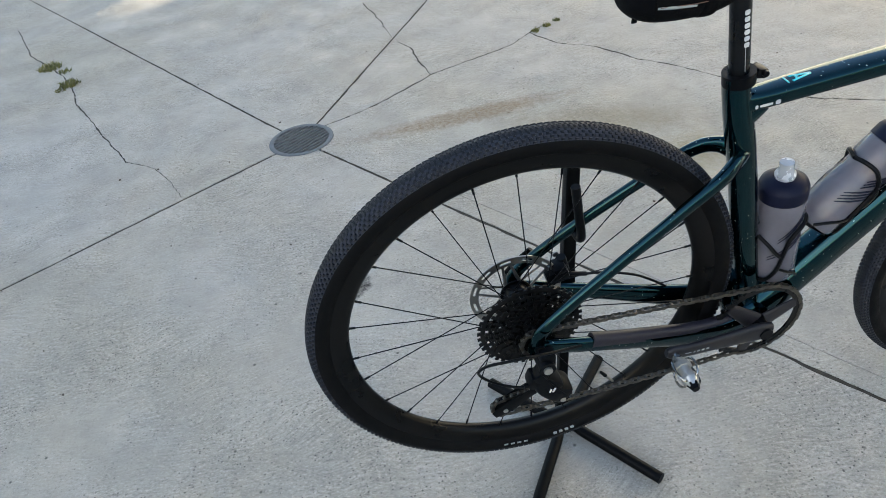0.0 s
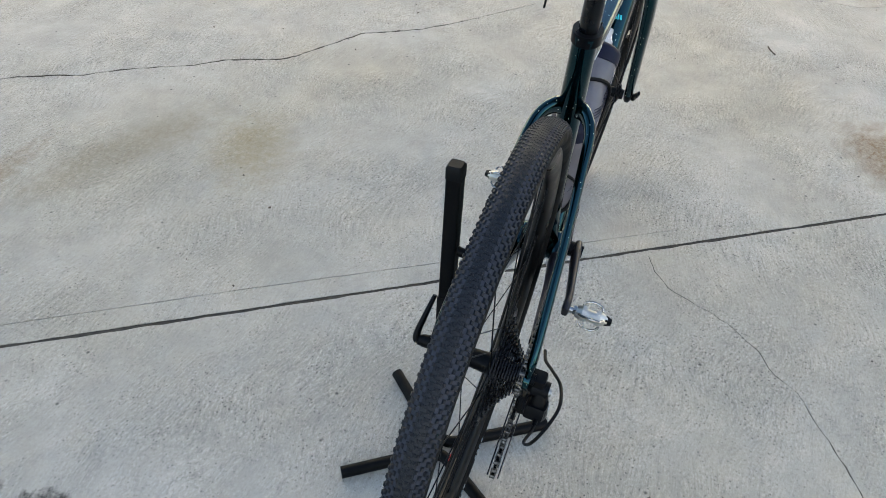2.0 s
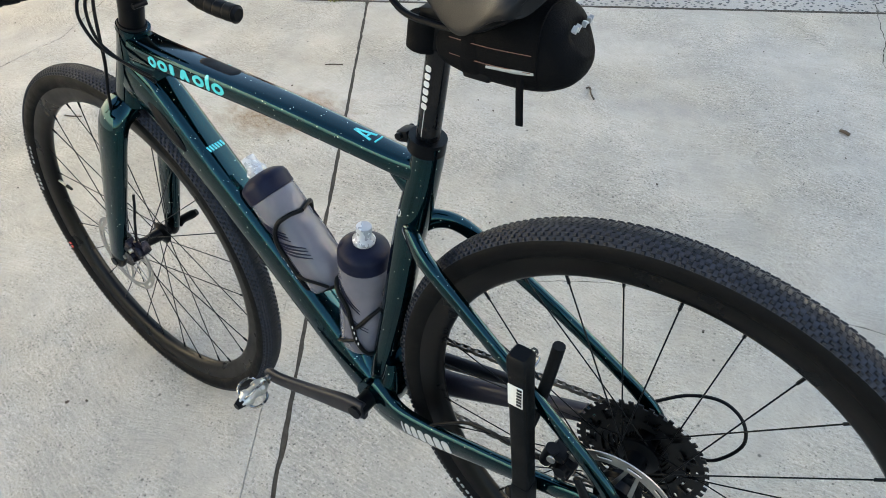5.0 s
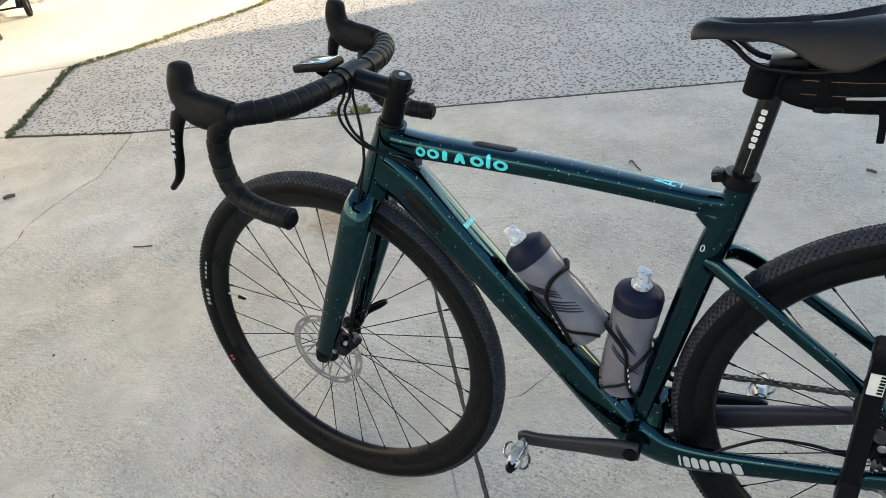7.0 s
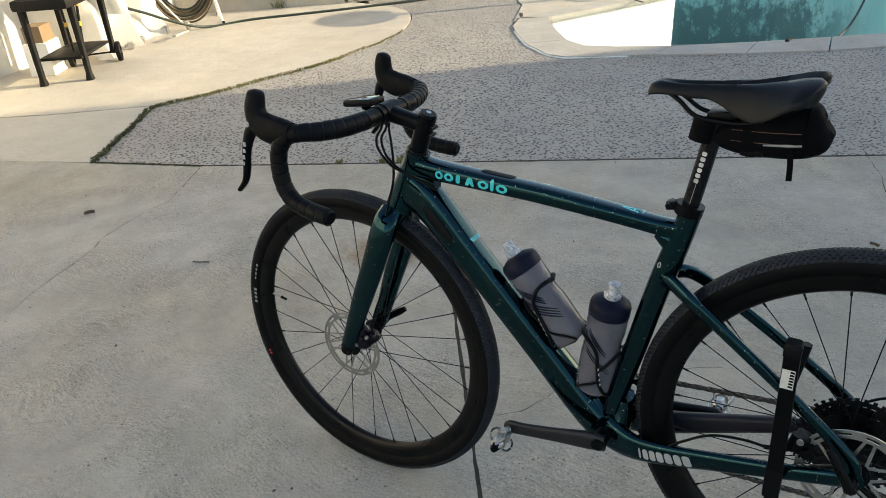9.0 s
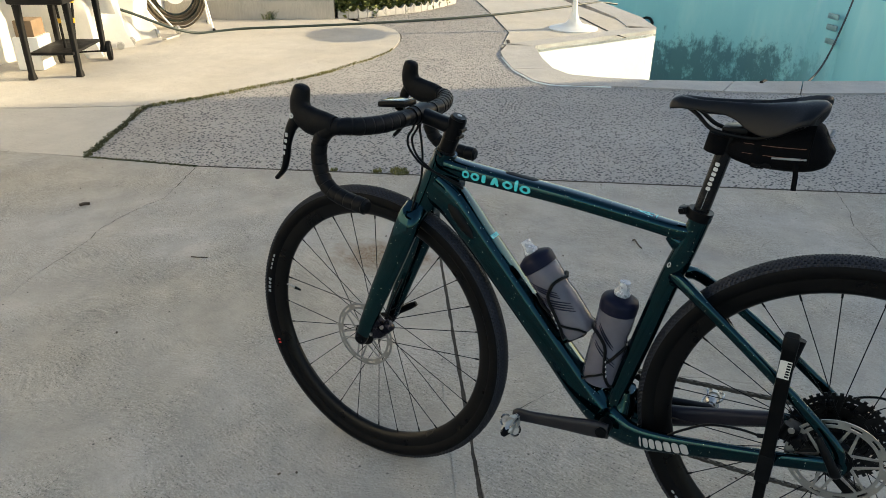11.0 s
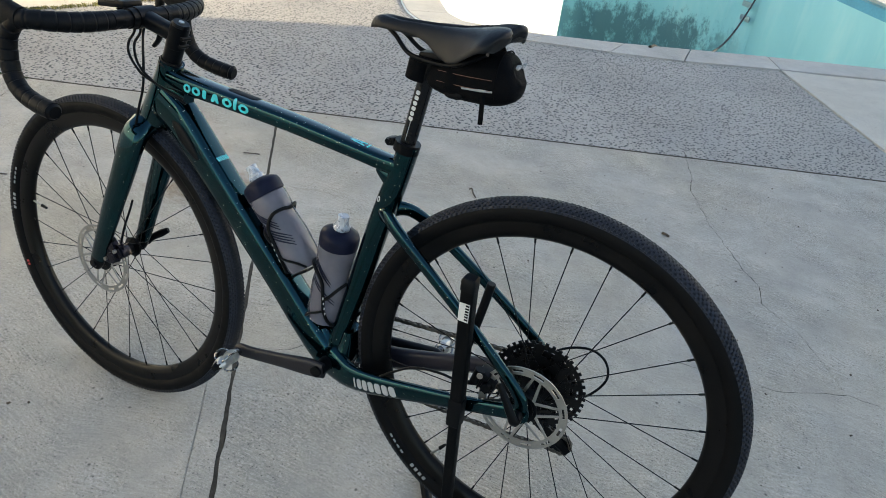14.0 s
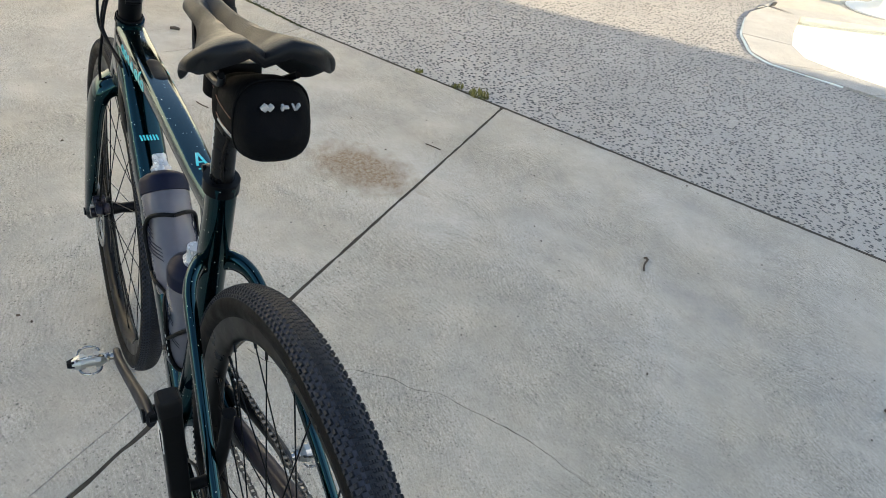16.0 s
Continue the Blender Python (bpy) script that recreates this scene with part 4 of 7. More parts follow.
# fork
fork_bm = bmesh.new()
for s in (1, -1):
    leg = [(0.896, s * 0.016, 0.682, 0.023, 0.029), (0.898, s * 0.038, 0.668, 0.0175, 0.029), (0.905, s * 0.049, 0.636, 0.0145, 0.0285), (0.927, s * 0.054, 0.570, 0.0138, 0.0265), (0.958, s * 0.057, 0.490, 0.0126, 0.0240), (0.986, s * 0.060, 0.412, 0.0115, 0.0205), (1.003, s * 0.0615, 0.366, 0.0105, 0.0180), (1.008, s * 0.0615, 0.352, 0.0100, 0.0165)]
    sweep(fork_bm, spline(leg, 7), 18, power=2.3)
sweep(fork_bm, [(0.897, -0.020, 0.684, 0.028, 0.018), (0.897, 0.020, 0.684, 0.028, 0.018)], 18, side_axis=(1, 0, 0))
fork = part("fork", fork_bm, PAINT, bike, "dark green speckled carbon fork")
for s in (1, -1):
    part("axle_end", disc(bmesh.new(), 0.0085, s * 0.068, s * 0.074, HF, 20), ANODISED, fork, "black thru-axle end")
for s in (1, -1):
    bm = sweep(bmesh.new(), spline([(1.006, s * 0.0615, 0.358, 0.0104, 0.0172), (1.011, s * 0.0615, 0.345, 0.0102, 0.0165), (1.016, s * 0.0615, 0.333, 0.0085, 0.0130), (1.018, s * 0.0615, 0.329, 0.0040, 0.0060)], 5), 18, power=2.3)
    part("dropout", bm, ANODISED, fork, "black fork end")
bm = bmesh.new()
tip = Euler((0, 0.62, 0)).to_matrix()
block(bm, HF + Vector((-0.050, 0.047, 0.031)), (0.060, 0.030, 0.026), tip, 0.009)
block(bm, HF + Vector((-0.040, 0.050, 0.048)), (0.034, 0.026, 0.020), tip, 0.007)
bar(bm, HF + Vector((-0.052, 0.055, 0.030)), HF + Vector((-0.052, 0.0680, 0.030)), 0.0140, 24, 0.0120)
bar(bm, HF + Vector((-0.070, 0.050, 0.036)), HF + Vector((-0.064, 0.052, 0.064)), 0.0055, 12)
block(bm, HF + Vector((-0.028, 0.052, 0.020)), (0.022, 0.018, 0.020), tip, 0.005)
front_caliper = part("brake_caliper", bm, CALIPER, fork, "black front disc brake caliper with a violet sheen")
for at in ((-0.030, 0.0605, 0.020), (-0.060, 0.0620, 0.048)):
    part("caliper_bolt", bar(bmesh.new(), HF + Vector(at), HF + Vector(at) + Vector((0, 0.0060, 0)), 0.0042, 12), STEEL, front_caliper, "bright caliper bolt")
part("brake_hose", wire([(0.948, 0.050, 0.405), (0.944, 0.048, 0.425), (0.936, 0.046, 0.455), (0.922, 0.045, 0.490), (0.910, 0.046, 0.520)], 0.0024, 8), PLASTIC, front_caliper, "black brake hose")
# quick lever of the front axle, on the far side
bm = sweep(bmesh.new(), spline([(1.008, -0.076, 0.344, 0.006, 0.010), (0.996, -0.080, 0.356, 0.0045, 0.008), (0.968, -0.084, 0.376, 0.0035, 0.0085), (0.950, -0.086, 0.389, 0.0030, 0.0060)], 5), 12)
part("axle_lever", bm, ANODISED, fork, "black axle lever")


# wheels
def tyre_mesh(name, centre, wheel, outer, h):
    """A tyre with a fine crown and rows of small knobs on the shoulders."""
    r0 = outer - h
    profile = []
    for k in range(20):
        w = math.radians(-150 + 300 * k / 19)
        profile.append((r0 - 0.0015 + (h - 0.0012) * math.cos(w), h * math.sin(w) * 0.99))
    bm = spin(bmesh.new(), profile, centre, 120, closed=False)
    tyre = part(name, bm, SIDEWALL, wheel, "black gravel tyre with small shoulder knobs")
    bm = bmesh.new()
    for low, high, material, label in ((-19, 19, RUBBER, "smooth dark crown"), (19.3, 66, TYRE_DUST, "dusty dark grey tread base"), (-66, -19.3, TYRE_DUST, "dusty dark grey tread base")):
        band = []
        for k in range(9):
            w = math.radians(low + (high - low) * k / 8)
            band.append((r0 - 0.0015 + (h - 0.0009) * math.cos(w), (h + 0.0001) * math.sin(w) * 0.99))
        part("tread_base", spin(bmesh.new(), band, centre, 120, closed=False), material, tyre, label)
    verts, faces = [], []
    rows = [(a, 0.0046, 0.0020, 0.0006, 0.5 * (k % 2), 300) for k, a in enumerate((0, 7.0, -7.0, 14, -14))]
    rows += [(s * a, size, size * 0.70, tall, 0.5 * ((k + (s > 0)) % 2), 224) for s in (1, -1) for k, (a, size, tall) in enumerate(((23, 0.0048, 0.0010), (35, 0.0056, 0.0018), (48, 0.0060, 0.0026), (61, 0.0056, 0.0026)))]
    for angle, length, width, tall, shift, count in rows:
        w = math.radians(angle)
        for k in range(count):
            v = 2 * math.pi * (k + shift) / count
            radial = Vector((math.cos(v), 0, math.sin(v)))
            along = Vector((-math.sin(v), 0, math.cos(v)))
            out = radial * math.cos(w) + Vector((0, 1, 0)) * math.sin(w)
            side = Vector((0, 1, 0)) * math.cos(w) - radial * math.sin(w)
            c = Vector(centre) + radial * (r0 - 0.0015) + out * (h - 0.0014)
            n0 = len(verts)
            for top, shrink in ((0.0, 1.0), (tall + 0.0006, 0.62)):
                for a, b in ((-1, -1), (1, -1), (1, 1), (-1, 1)):
                    verts.append(c + along * (a * length * 0.5 * shrink) + side * (b * width * 0.5 * shrink) + out * top)
            for f in ((4, 5, 6, 7), (0, 1, 5, 4), (1, 2, 6, 5), (2, 3, 7, 6), (3, 0, 4, 7)):
                faces.append([n0 + q for q in f])
    mesh = bpy.data.meshes.new("tread")
    mesh.from_pydata(verts, [], faces)
    mesh.materials.append(RUBBER)
    knobs = tagged(new("tread", mesh), "rows of small rubber knobs", kind="stuff")
    knobs.parent = tyre
    return tyre


def tyre_mark(tyre, centre, start, spread, radius, offset, tall, material, label, sign):
    """A short band of marks on a sidewall."""
    steps = max(2, int(spread / 1.9))
    for k in range(steps):
        v = math.radians(start + spread * k / steps)
        radial, along = Vector((math.cos(v), 0, math.sin(v))), Vector((-math.sin(v), 0, math.cos(v)))
        c = Vector(centre) + radial * radius + Vector((0, sign * offset, 0))
        rot = Matrix((along, Vector((0, sign, 0)), radial)).transposed()
        part("sidewall_mark", block(bmesh.new(), c, (radius * math.radians(spread / steps) * 0.6, 0.0016, tall), rot, 0.0005), material, tyre, label)


def spokes(wheel, centre, flanges, first, count=28, rim=0.281):
    """Crossed steel spokes, each a thin wire with its nipple."""
    for k in range(count):
        s = 1 if k % 2 else -1
        lead = 1 if (k // 2) % 2 else -1
        v = math.radians(first) + 2 * math.pi * k / count
        w = v + lead * math.radians(58)
        fr, fy = flanges[s]
        a = Vector(centre) + Vector((fr * math.cos(w), fy, fr * math.sin(w)))
        b = Vector(centre) + Vector((rim * math.cos(v), s * 0.003, rim * math.sin(v)))
        bm = bar(bmesh.new(), a, b, 0.00095, 6)
        d = (b - a).normalized()
        bar(bm, b - d * 0.013, b, 0.0019, 6)
        part("spoke", bm, SPOKE, wheel)


def plate(bm, centre, y, thick, radii, twists, keep, steps, wave=0.0):
    """A flat ring cut with windows: keep(row, step) says which cells stay."""
    c = Vector(centre)
    spots = {}

    def at(j, k, side):
        key = (j, k % steps, side)
        if key not in spots:
            a = 2 * math.pi * (k % steps) / steps + twists[j]
            r = radii[j] + (wave * math.sin(6 * a) if j == 0 else 0.0)
            spots[key] = bm.verts.new(c + Vector((r * math.cos(a), y + side * thick / 2, r * math.sin(a))))
        return spots[key]

    rows = len(radii) - 1

    def kept(j, k):
        return 0 <= j < rows and keep(j, k % steps)

    for k in range(steps):
        for j in range(rows):
            if not kept(j, k):
                continue
            for side in (1, -1):
                bm.faces.new([at(j, k, side), at(j, k + 1, side), at(j + 1, k + 1, side), at(j + 1, k, side)][::side])
            for there, a, b in (((j - 1, k), (j, k), (j, k + 1)), ((j + 1, k), (j + 1, k), (j + 1, k + 1)), ((j, k - 1), (j, k), (j + 1, k)), ((j, k + 1), (j, k + 1), (j + 1, k + 1))):
                if not kept(*there):
                    bm.faces.new([at(*a, 1), at(*b, 1), at(*b, -1), at(*a, -1)])
    return bm


def rotor(wheel, centre, y):
    """A slotted steel disc on slanting arms."""
    radii = (0.0650, 0.0705, 0.0748, 0.0800)

    def ring(j, k):
        return j != 1 or k % 12 not in (2, 3, 4, 5, 6, 7)

    bm = bmesh.new()
    plate(bm, centre, y, 0.0018, radii, (0.0, 0.0, 0.0, 0.0), ring, 144)
    braking = part("brake_rotor", bm, STEEL, wheel, "slotted bright steel brake rotor")
    middle = spin(bmesh.new(), [(0.017, y - 0.0012), (0.0265, y - 0.0012), (0.0265, y + 0.0012), (0.017, y + 0.0012)], centre, 36)
    part("rotor_hub", middle, ANODISED, wheel, "black rotor hub")
    for k in range(6):
        for lean, thick in ((0.42, 0.0016), (-0.42, 0.0013)):
            a = math.radians(60 * k + 12)
            p, q = [Vector(centre) + Vector((r * math.cos(v), y, r * math.sin(v))) for r, v in ((0.0245, a), (0.0662, a + lean))]
            part("rotor_arm", sweep(bmesh.new(), [(*p, thick / 2, 0.0030), (*q, thick / 2, 0.0022)], 8, power=5.0), STEEL, wheel)
    return braking


def wheel_parts(name, centre, flanges, valve_angle, hub_profile, first, grow=1.0355, outer=0.3575, section=0.0220):
    bm = spin(bmesh.new(), hub_profile, centre, 32)
    wheel = part(name, bm, ANODISED, bike, "black spoked wheel with a deep matt carbon rim")
    tyre = tyre_mesh("tyre", centre, wheel, outer, section)
    side_r, side_y = outer - section - 0.006, section * 0.955
    for sign in (1, -1):
        small, large = (valve_angle + 7, valve_angle - 5) if sign > 0 else (valve_angle - 44, valve_angle - 27)
        tyre_mark(tyre, centre, small, 9, side_r, side_y, 0.0040, GREY_DECAL, "pale printed size mark", sign)
        tyre_mark(tyre, centre, large, 8, side_r, side_y, 0.0075, GREY_DECAL, "pale printed mark", sign)
        if sign > 0:
            tyre_mark(tyre, centre, valve_angle - 31, 3, side_r, side_y, 0.007, RED, "red printed mark", sign)
    rim = spin(bmesh.new(), [(q * grow, o) for q, o in [(0.3155, -0.0145), (0.3150, -0.0152), (0.3060, -0.0150), (0.2940, -0.0138), (0.2840, -0.0100), (0.2790, -0.0045), (0.2782, 0.0), (0.2790, 0.0045), (0.2840, 0.0100), (0.2940, 0.0138), (0.3060, 0.0150), (0.3150, 0.0152), (0.3155, 0.0145)]], centre, 120)
    part("rim", rim, RIM, wheel, "deep matt black carbon rim")
    spokes(wheel, centre, flanges, first, rim=0.281 * grow)
    v = math.radians(valve_angle)
    d = Vector((math.cos(v), 0, math.sin(v)))
    bm = bar(bmesh.new(), Vector(centre) + d * 0.283 * grow, Vector(centre) + d * 0.252 * grow, 0.0026, 10)
    part("valve", bm, STEEL, wheel, "steel valve stem")
    bm = bar(bmesh.new(), Vector(centre) + d * 0.252 * grow, Vector(centre) + d * 0.236 * grow, 0.0040, 10, 0.0028)
    part("valve_cap", bm, PLASTIC, wheel)
    return wheel


front = wheel_parts("front_wheel", HF, {1: (0.022, 0.024), -1: (0.020, -0.036)}, 6.5,
                    [(0.006, -0.050), (0.012, -0.050), (0.013, -0.042), (0.023, -0.039), (0.023, -0.034), (0.013, -0.030), (0.011, 0.0), (0.014, 0.018), (0.026, 0.022), (0.026, 0.027), (0.020, 0.030), (0.020, 0.046), (0.006, 0.046)], 36.14)
rear = wheel_parts("rear_wheel", HR, {1: (0.024, 0.033), -1: (0.026, -0.020)}, -55,
                   [(0.006, -0.060), (0.014, -0.060), (0.016, -0.028), (0.028, -0.024), (0.028, -0.017), (0.016, -0.012), (0.014, 0.015), (0.017, 0.028), (0.027, 0.031), (0.027, 0.036), (0.021, 0.040), (0.021, 0.060), (0.006, 0.060)], 78.4)
front.matrix_basis = Matrix.Translation(HF) @ pose(0, 0, 0, 1.2, 0, -1.3) @ Matrix.Translation(-HF)
rear.matrix_basis = Matrix.Translation(HR) @ pose(0, 0, 0, 0.24) @ Matrix.Translation(-HR)
rotor(front, HF, 0.046)
rotor(rear, HR, 0.056)


def gear(bm, centre, radius, y, teeth, thick=0.0018, inner=0.6, arms=0):
    """A toothed ring."""
    c = Vector(centre)
    steps = teeth * 4
    rings = []
    for k in range(steps):
        a = 2 * math.pi * k / steps
        r = radius + (0.0030 if k % 4 in (1, 2) else -0.0022)
        rings.append([bm.verts.new(c + Vector((q * math.cos(a), y + o, q * math.sin(a)))) for q, o in ((radius * inner, -thick / 2), (r, -thick / 2), (r, thick / 2), (radius * inner, thick / 2))])
    for k in range(steps):
        p, q = rings[k], rings[(k + 1) % steps]
        for j in range(4):
            bm.faces.new((p[j], p[(j + 1) % 4], q[(j + 1) % 4], q[j]))
    for k in range(arms):
        a = 2 * math.pi * k / arms
        p = c + Vector((0.014 * math.cos(a), y, 0.014 * math.sin(a)))
        q = c + Vector((radius * (inner + 0.05) * math.cos(a + 0.35), y, radius * (inner + 0.05) * math.sin(a + 0.35)))
        sweep(bm, [(*p, thick / 2, 0.0030), (*q, thick / 2, 0.0042)], 6)
    return bm


for k, teeth in enumerate((42, 36, 32, 28, 25, 22, 19, 17, 15, 13, 11)):
    size = teeth * 0.00202

    def keep(j, step):
        if j == 1 and size > 0.03:
            return step % 12 < 5
        if j == 3:
            return step % 4 in (1, 2)
        return True

    radii = (max(0.013, size * 0.62), max(0.016, size * 0.70), size * 0.88, size - 0.0022, size + 0.0030)
    part("sprocket", plate(bmesh.new(), HR, -0.0240 - 0.0036 * k, 0.0018, radii, (-0.10, -0.06, 0, 0, 0), keep, teeth * 4), COG, rear)

# cranks, chain and gears
crank = part("crankset", disc(bmesh.new(), 0.0145, -0.072, 0.074, BB, 28), ANODISED, bike, "black crankset")
CRANK_WAY = Vector((0.9925, 0, -0.1225))
for s in (1, -1):
    end = BB + CRANK_WAY * (0.174 * s)
    y = 0.076 * s
    run = [(*(BB - CRANK_WAY * (0.012 * s) + Vector((0, y * 0.94, 0))), 0.0075, 0.0160), (*(BB + CRANK_WAY * (0.02 * s) + Vector((0, y * 0.96, 0))), 0.0085, 0.0190), (*(BB + CRANK_WAY * (0.08 * s) + Vector((0, y * 1.05, 0))), 0.0070, 0.0155), (*(end - CRANK_WAY * (0.03 * s) + Vector((0, y * 1.14, 0))), 0.0065, 0.0135), (*(end + Vector((0, y * 1.15, 0))), 0.0068, 0.0140), (*(end + CRANK_WAY * (0.013 * s) + Vector((0, y * 1.15, 0))), 0.0055, 0.0075)]
    arm = part("crank_arm", sweep(bmesh.new(), spline(run, 6), 18, power=2.6), CRANK, crank, "satin grey-black crank arm")
    bm = disc(bmesh.new(), 0.0115, y * 1.02, y * 1.09, BB, 24)
    part("crank_bolt", bm, ANODISED, crank)
    decal("print_mark", [(p[0], 0, p[2], abs(p[1]) + p[3], p[4]) for p in run[1:5]], 2.6, 0.50, -0.009 if s > 0 else 0.0, [("bar", 0.0, 0.004, -0.002, 0.002, 0.0), ("bar", 0.007, 0.004, -0.002, 0.002, 0.0), ("bar", 0.014, 0.004, -0.002, 0.002, 0.0), ("bar", 0.021, 0.003, -0.002, 0.002, 0.0), ("bar", 0.035, 0.016, -0.0008, 0.0008, 0.0)], GREY_DECAL, arm, s, "grey printed mark")
    # double-sided clipless pedal on its spindle
    pc = end + Vector((0, s * 0.131, 0))
    ped = bmesh.new()
    bar(ped, end + Vector((0, s * 0.086, 0)), end + Vector((0, s * 0.100, 0)), 0.0070, 16, 0.0060)
    bar(ped, end + Vector((0, s * 0.100, 0)), end + Vector((0, s * 0.105, 0)), 0.0085, 6)
    bar(ped, end + Vector((0, s * 0.105, 0)), pc + Vector((0, s * 0.026, 0)), 0.0095, 16, 0.0070)
    pedal = part("pedal", ped, PEDAL, bike, "bright alloy clipless pedal")
    tilt = 0.5 if s > 0 else 0.9
    for q in range(4):
        a = tilt + q * math.pi / 2
        out = Vector((math.cos(a), 0, math.sin(a)))
        bend = Vector((-math.sin(a), 0, math.cos(a)))
        inner = 0.0185 if q % 2 else 0.0150
        loop = [pc + out * r + Vector((0, s * y, 0)) + bend * (0.10 * r) for r, y in ((0.007, -inner), (0.015, -inner - 0.0015), (0.0215, -inner * 0.75), (0.0240, 0.0), (0.0215, inner * 0.75), (0.015, inner + 0.0015), (0.007, inner))]
        part("pedal_wing", wire(loop, 0.0021, 5), PEDAL, pedal, "bent bright wire wing")
    body = bmesh.new()
    for y0, y1, r0, r1 in ((-0.026, -0.016, 0.0095, 0.0145), (-0.016, -0.008, 0.0145, 0.0145), (0.008, 0.015, 0.0140, 0.0140), (0.015, 0.028, 0.0140, 0.0085)):
        bar(body, pc + Vector((0, s * y0, 0)), pc + Vector((0, s * y1, 0)), r0, 8, r1)
    bar(body, pc + Vector((0, -s * 0.012, 0)), pc + Vector((0, s * 0.012, 0)), 0.0105, 12)
    part("pedal_body", body, GREY_METAL, pedal, "dull grey pedal body")
    part("pedal_end", bar(bmesh.new(), pc + Vector((0, s * 0.024, 0)), pc + Vector((0, s * 0.035, 0)), 0.0105, 6, 0.0065), ANODISED, pedal, "black pedal end cap")
RING_Y, RING_R = -0.0465, 0.0815
bm = gear(bmesh.new(), BB, RING_R, RING_Y, 40, 0.0035, 0.86)
part("chainring", bm, COG, crank, "black toothed chainring")
for k in range(3):
    a = math.radians(20 + 120 * k)
    p, q = BB + Vector((0.012 * math.cos(a), RING_Y - 0.006, 0.012 * math.sin(a))), BB + Vector((0.072 * math.cos(a), RING_Y, 0.072 * math.sin(a)))
    part("spider_arm", sweep(bmesh.new(), [(*p, 0.005, 0.018), (*q, 0.0035, 0.010)], 14, power=2.6), CRANK, crank)

PULLEY_A, PULLEY_B = Vector((0.022, -0.065, 0.322)), Vector((-0.052, -0.065, 0.274))
COG_R = 0.026
RD = Vector((0.0073, 0, 0.014))


def chain_path():
    """The chain's closed line: round ring, small cog and two jockey wheels."""
    pts = []
    d = Vector((BB.x - HR.x, 0, BB.z - HR.z))
    length, base_angle = d.length, math.atan2(d.z, d.x)
    off = math.asin((RING_R - COG_R) / length)
    top = base_angle + math.pi / 2 + off
    for k in range(15):
        a = top - math.radians(197) * k / 14
        pts.append(Vector((BB.x + RING_R * math.cos(a), RING_Y, BB.z + RING_R * math.sin(a))))
    low = pts[-1]
    for k in range(1, 9):
        u = k / 9
        pts.append(low.lerp((PULLEY_B + RD) + Vector((0.012, 0, -0.020)), u) - Vector((0, 0, 0.006 * math.sin(math.pi * u))))
    for a in (-60, -95, -130, -165, -200, -235):
        pts.append((PULLEY_B + RD) + Vector((0.022 * math.cos(math.radians(a)), 0, 0.022 * math.sin(math.radians(a)))))
    for a in (-40, 0, 40, 75):
        pts.append((PULLEY_A + RD) + Vector((0.021 * math.cos(math.radians(a)), 0, 0.021 * math.sin(math.radians(a)))))
    for k in range(9):
        a = math.radians(-110 - k * 22)
        if math.degrees(a) > -300:
            pts.append(Vector((HR.x + COG_R * math.cos(a), -0.062, HR.z + COG_R * math.sin(a))))
    last, first = Vector((HR.x + COG_R * math.cos(top), -0.062, HR.z + COG_R * math.sin(top))), pts[0]
    for k in range(0, 16):
        pts.append(last.lerp(first, k / 16))
    return pts


def build_chain():
    pts = chain_path()
    lengths = [0.0]
    for a, b in zip(pts, pts[1:] + pts[:1]):
        lengths.append(lengths[-1] + (b - a).length)
    total = lengths[-1]
    count = int(total / 0.0127)
    closed = pts + pts[:1]

    def at(s):
        s %= total
        i = max(k for k in range(len(pts)) if lengths[k] <= s)
        return closed[i].lerp(closed[i + 1], (s - lengths[i]) / max(lengths[i + 1] - lengths[i], 1e-9))

    bm = bmesh.new()
    for k in range(count):
        a, b = at(total * k / count), at(total * (k + 1) / count)
        d = (b - a).normalized()
        up = d.cross(Vector((0, 1, 0))).normalized()
        rot = Matrix((d, Vector((0, 1, 0)), up)).transposed()
        gap = 0.0024 if k % 2 else 0.0036
        for s in (1, -1):
            run = [(-0.0045, 0.0030), (-0.003, 0.0042), (0.0, 0.0033), (0.003, 0.0042), (0.0045, 0.0030)]
            sweep(bm, [(*((a + b) / 2 + d * (x * 1.9) + Vector((0, s * gap, 0))), 0.0006, h) for x, h in run], 6)
        bar(bm, a - Vector((0, 0.0036, 0)), a + Vector((0, 0.0036, 0)), 0.0032, 8)
    return part("chain", bm, CHAIN, bike, "oiled steel roller chain")


build_chain()
bm = bmesh.new()
bar(bm, Vector((0.012, -0.0800, 0.394)), Vector((0.012, -0.1040, 0.394)), 0.0135, 20)
sweep(bm, spline([(0.012, -0.0930, 0.394, 0.011, 0.013), (0.000, -0.0960, 0.372, 0.013, 0.012), (0.004, -0.0980, 0.350, 0.013, 0.012), (0.022, -0.0980, 0.330, 0.014, 0.014), (0.036, -0.0940, 0.316, 0.014, 0.016)], 6), 14, power=2.8)
bar(bm, Vector((0.033, -0.0680, 0.316)), Vector((0.033, -0.1050, 0.316)), 0.0155, 20, 0.0140)
block(bm, Vector((0.016, -0.0905, 0.352)), (0.040, 0.034, 0.030), Euler((0, 0.75, 0)).to_matrix(), 0.007)
block(bm, Vector((-0.004, -0.0930, 0.366)), (0.028, 0.030, 0.024), Euler((0, 0.3, 0)).to_matrix(), 0.006)
block(bm, Vector((0.030, -0.0860, 0.330)), (0.046, 0.044, 0.030), Euler((0, 0.55, 0)).to_matrix(), 0.009)
block(bm, Vector((0.016, -0.0850, 0.402)), (0.026, 0.024, 0.030), None, 0.006)
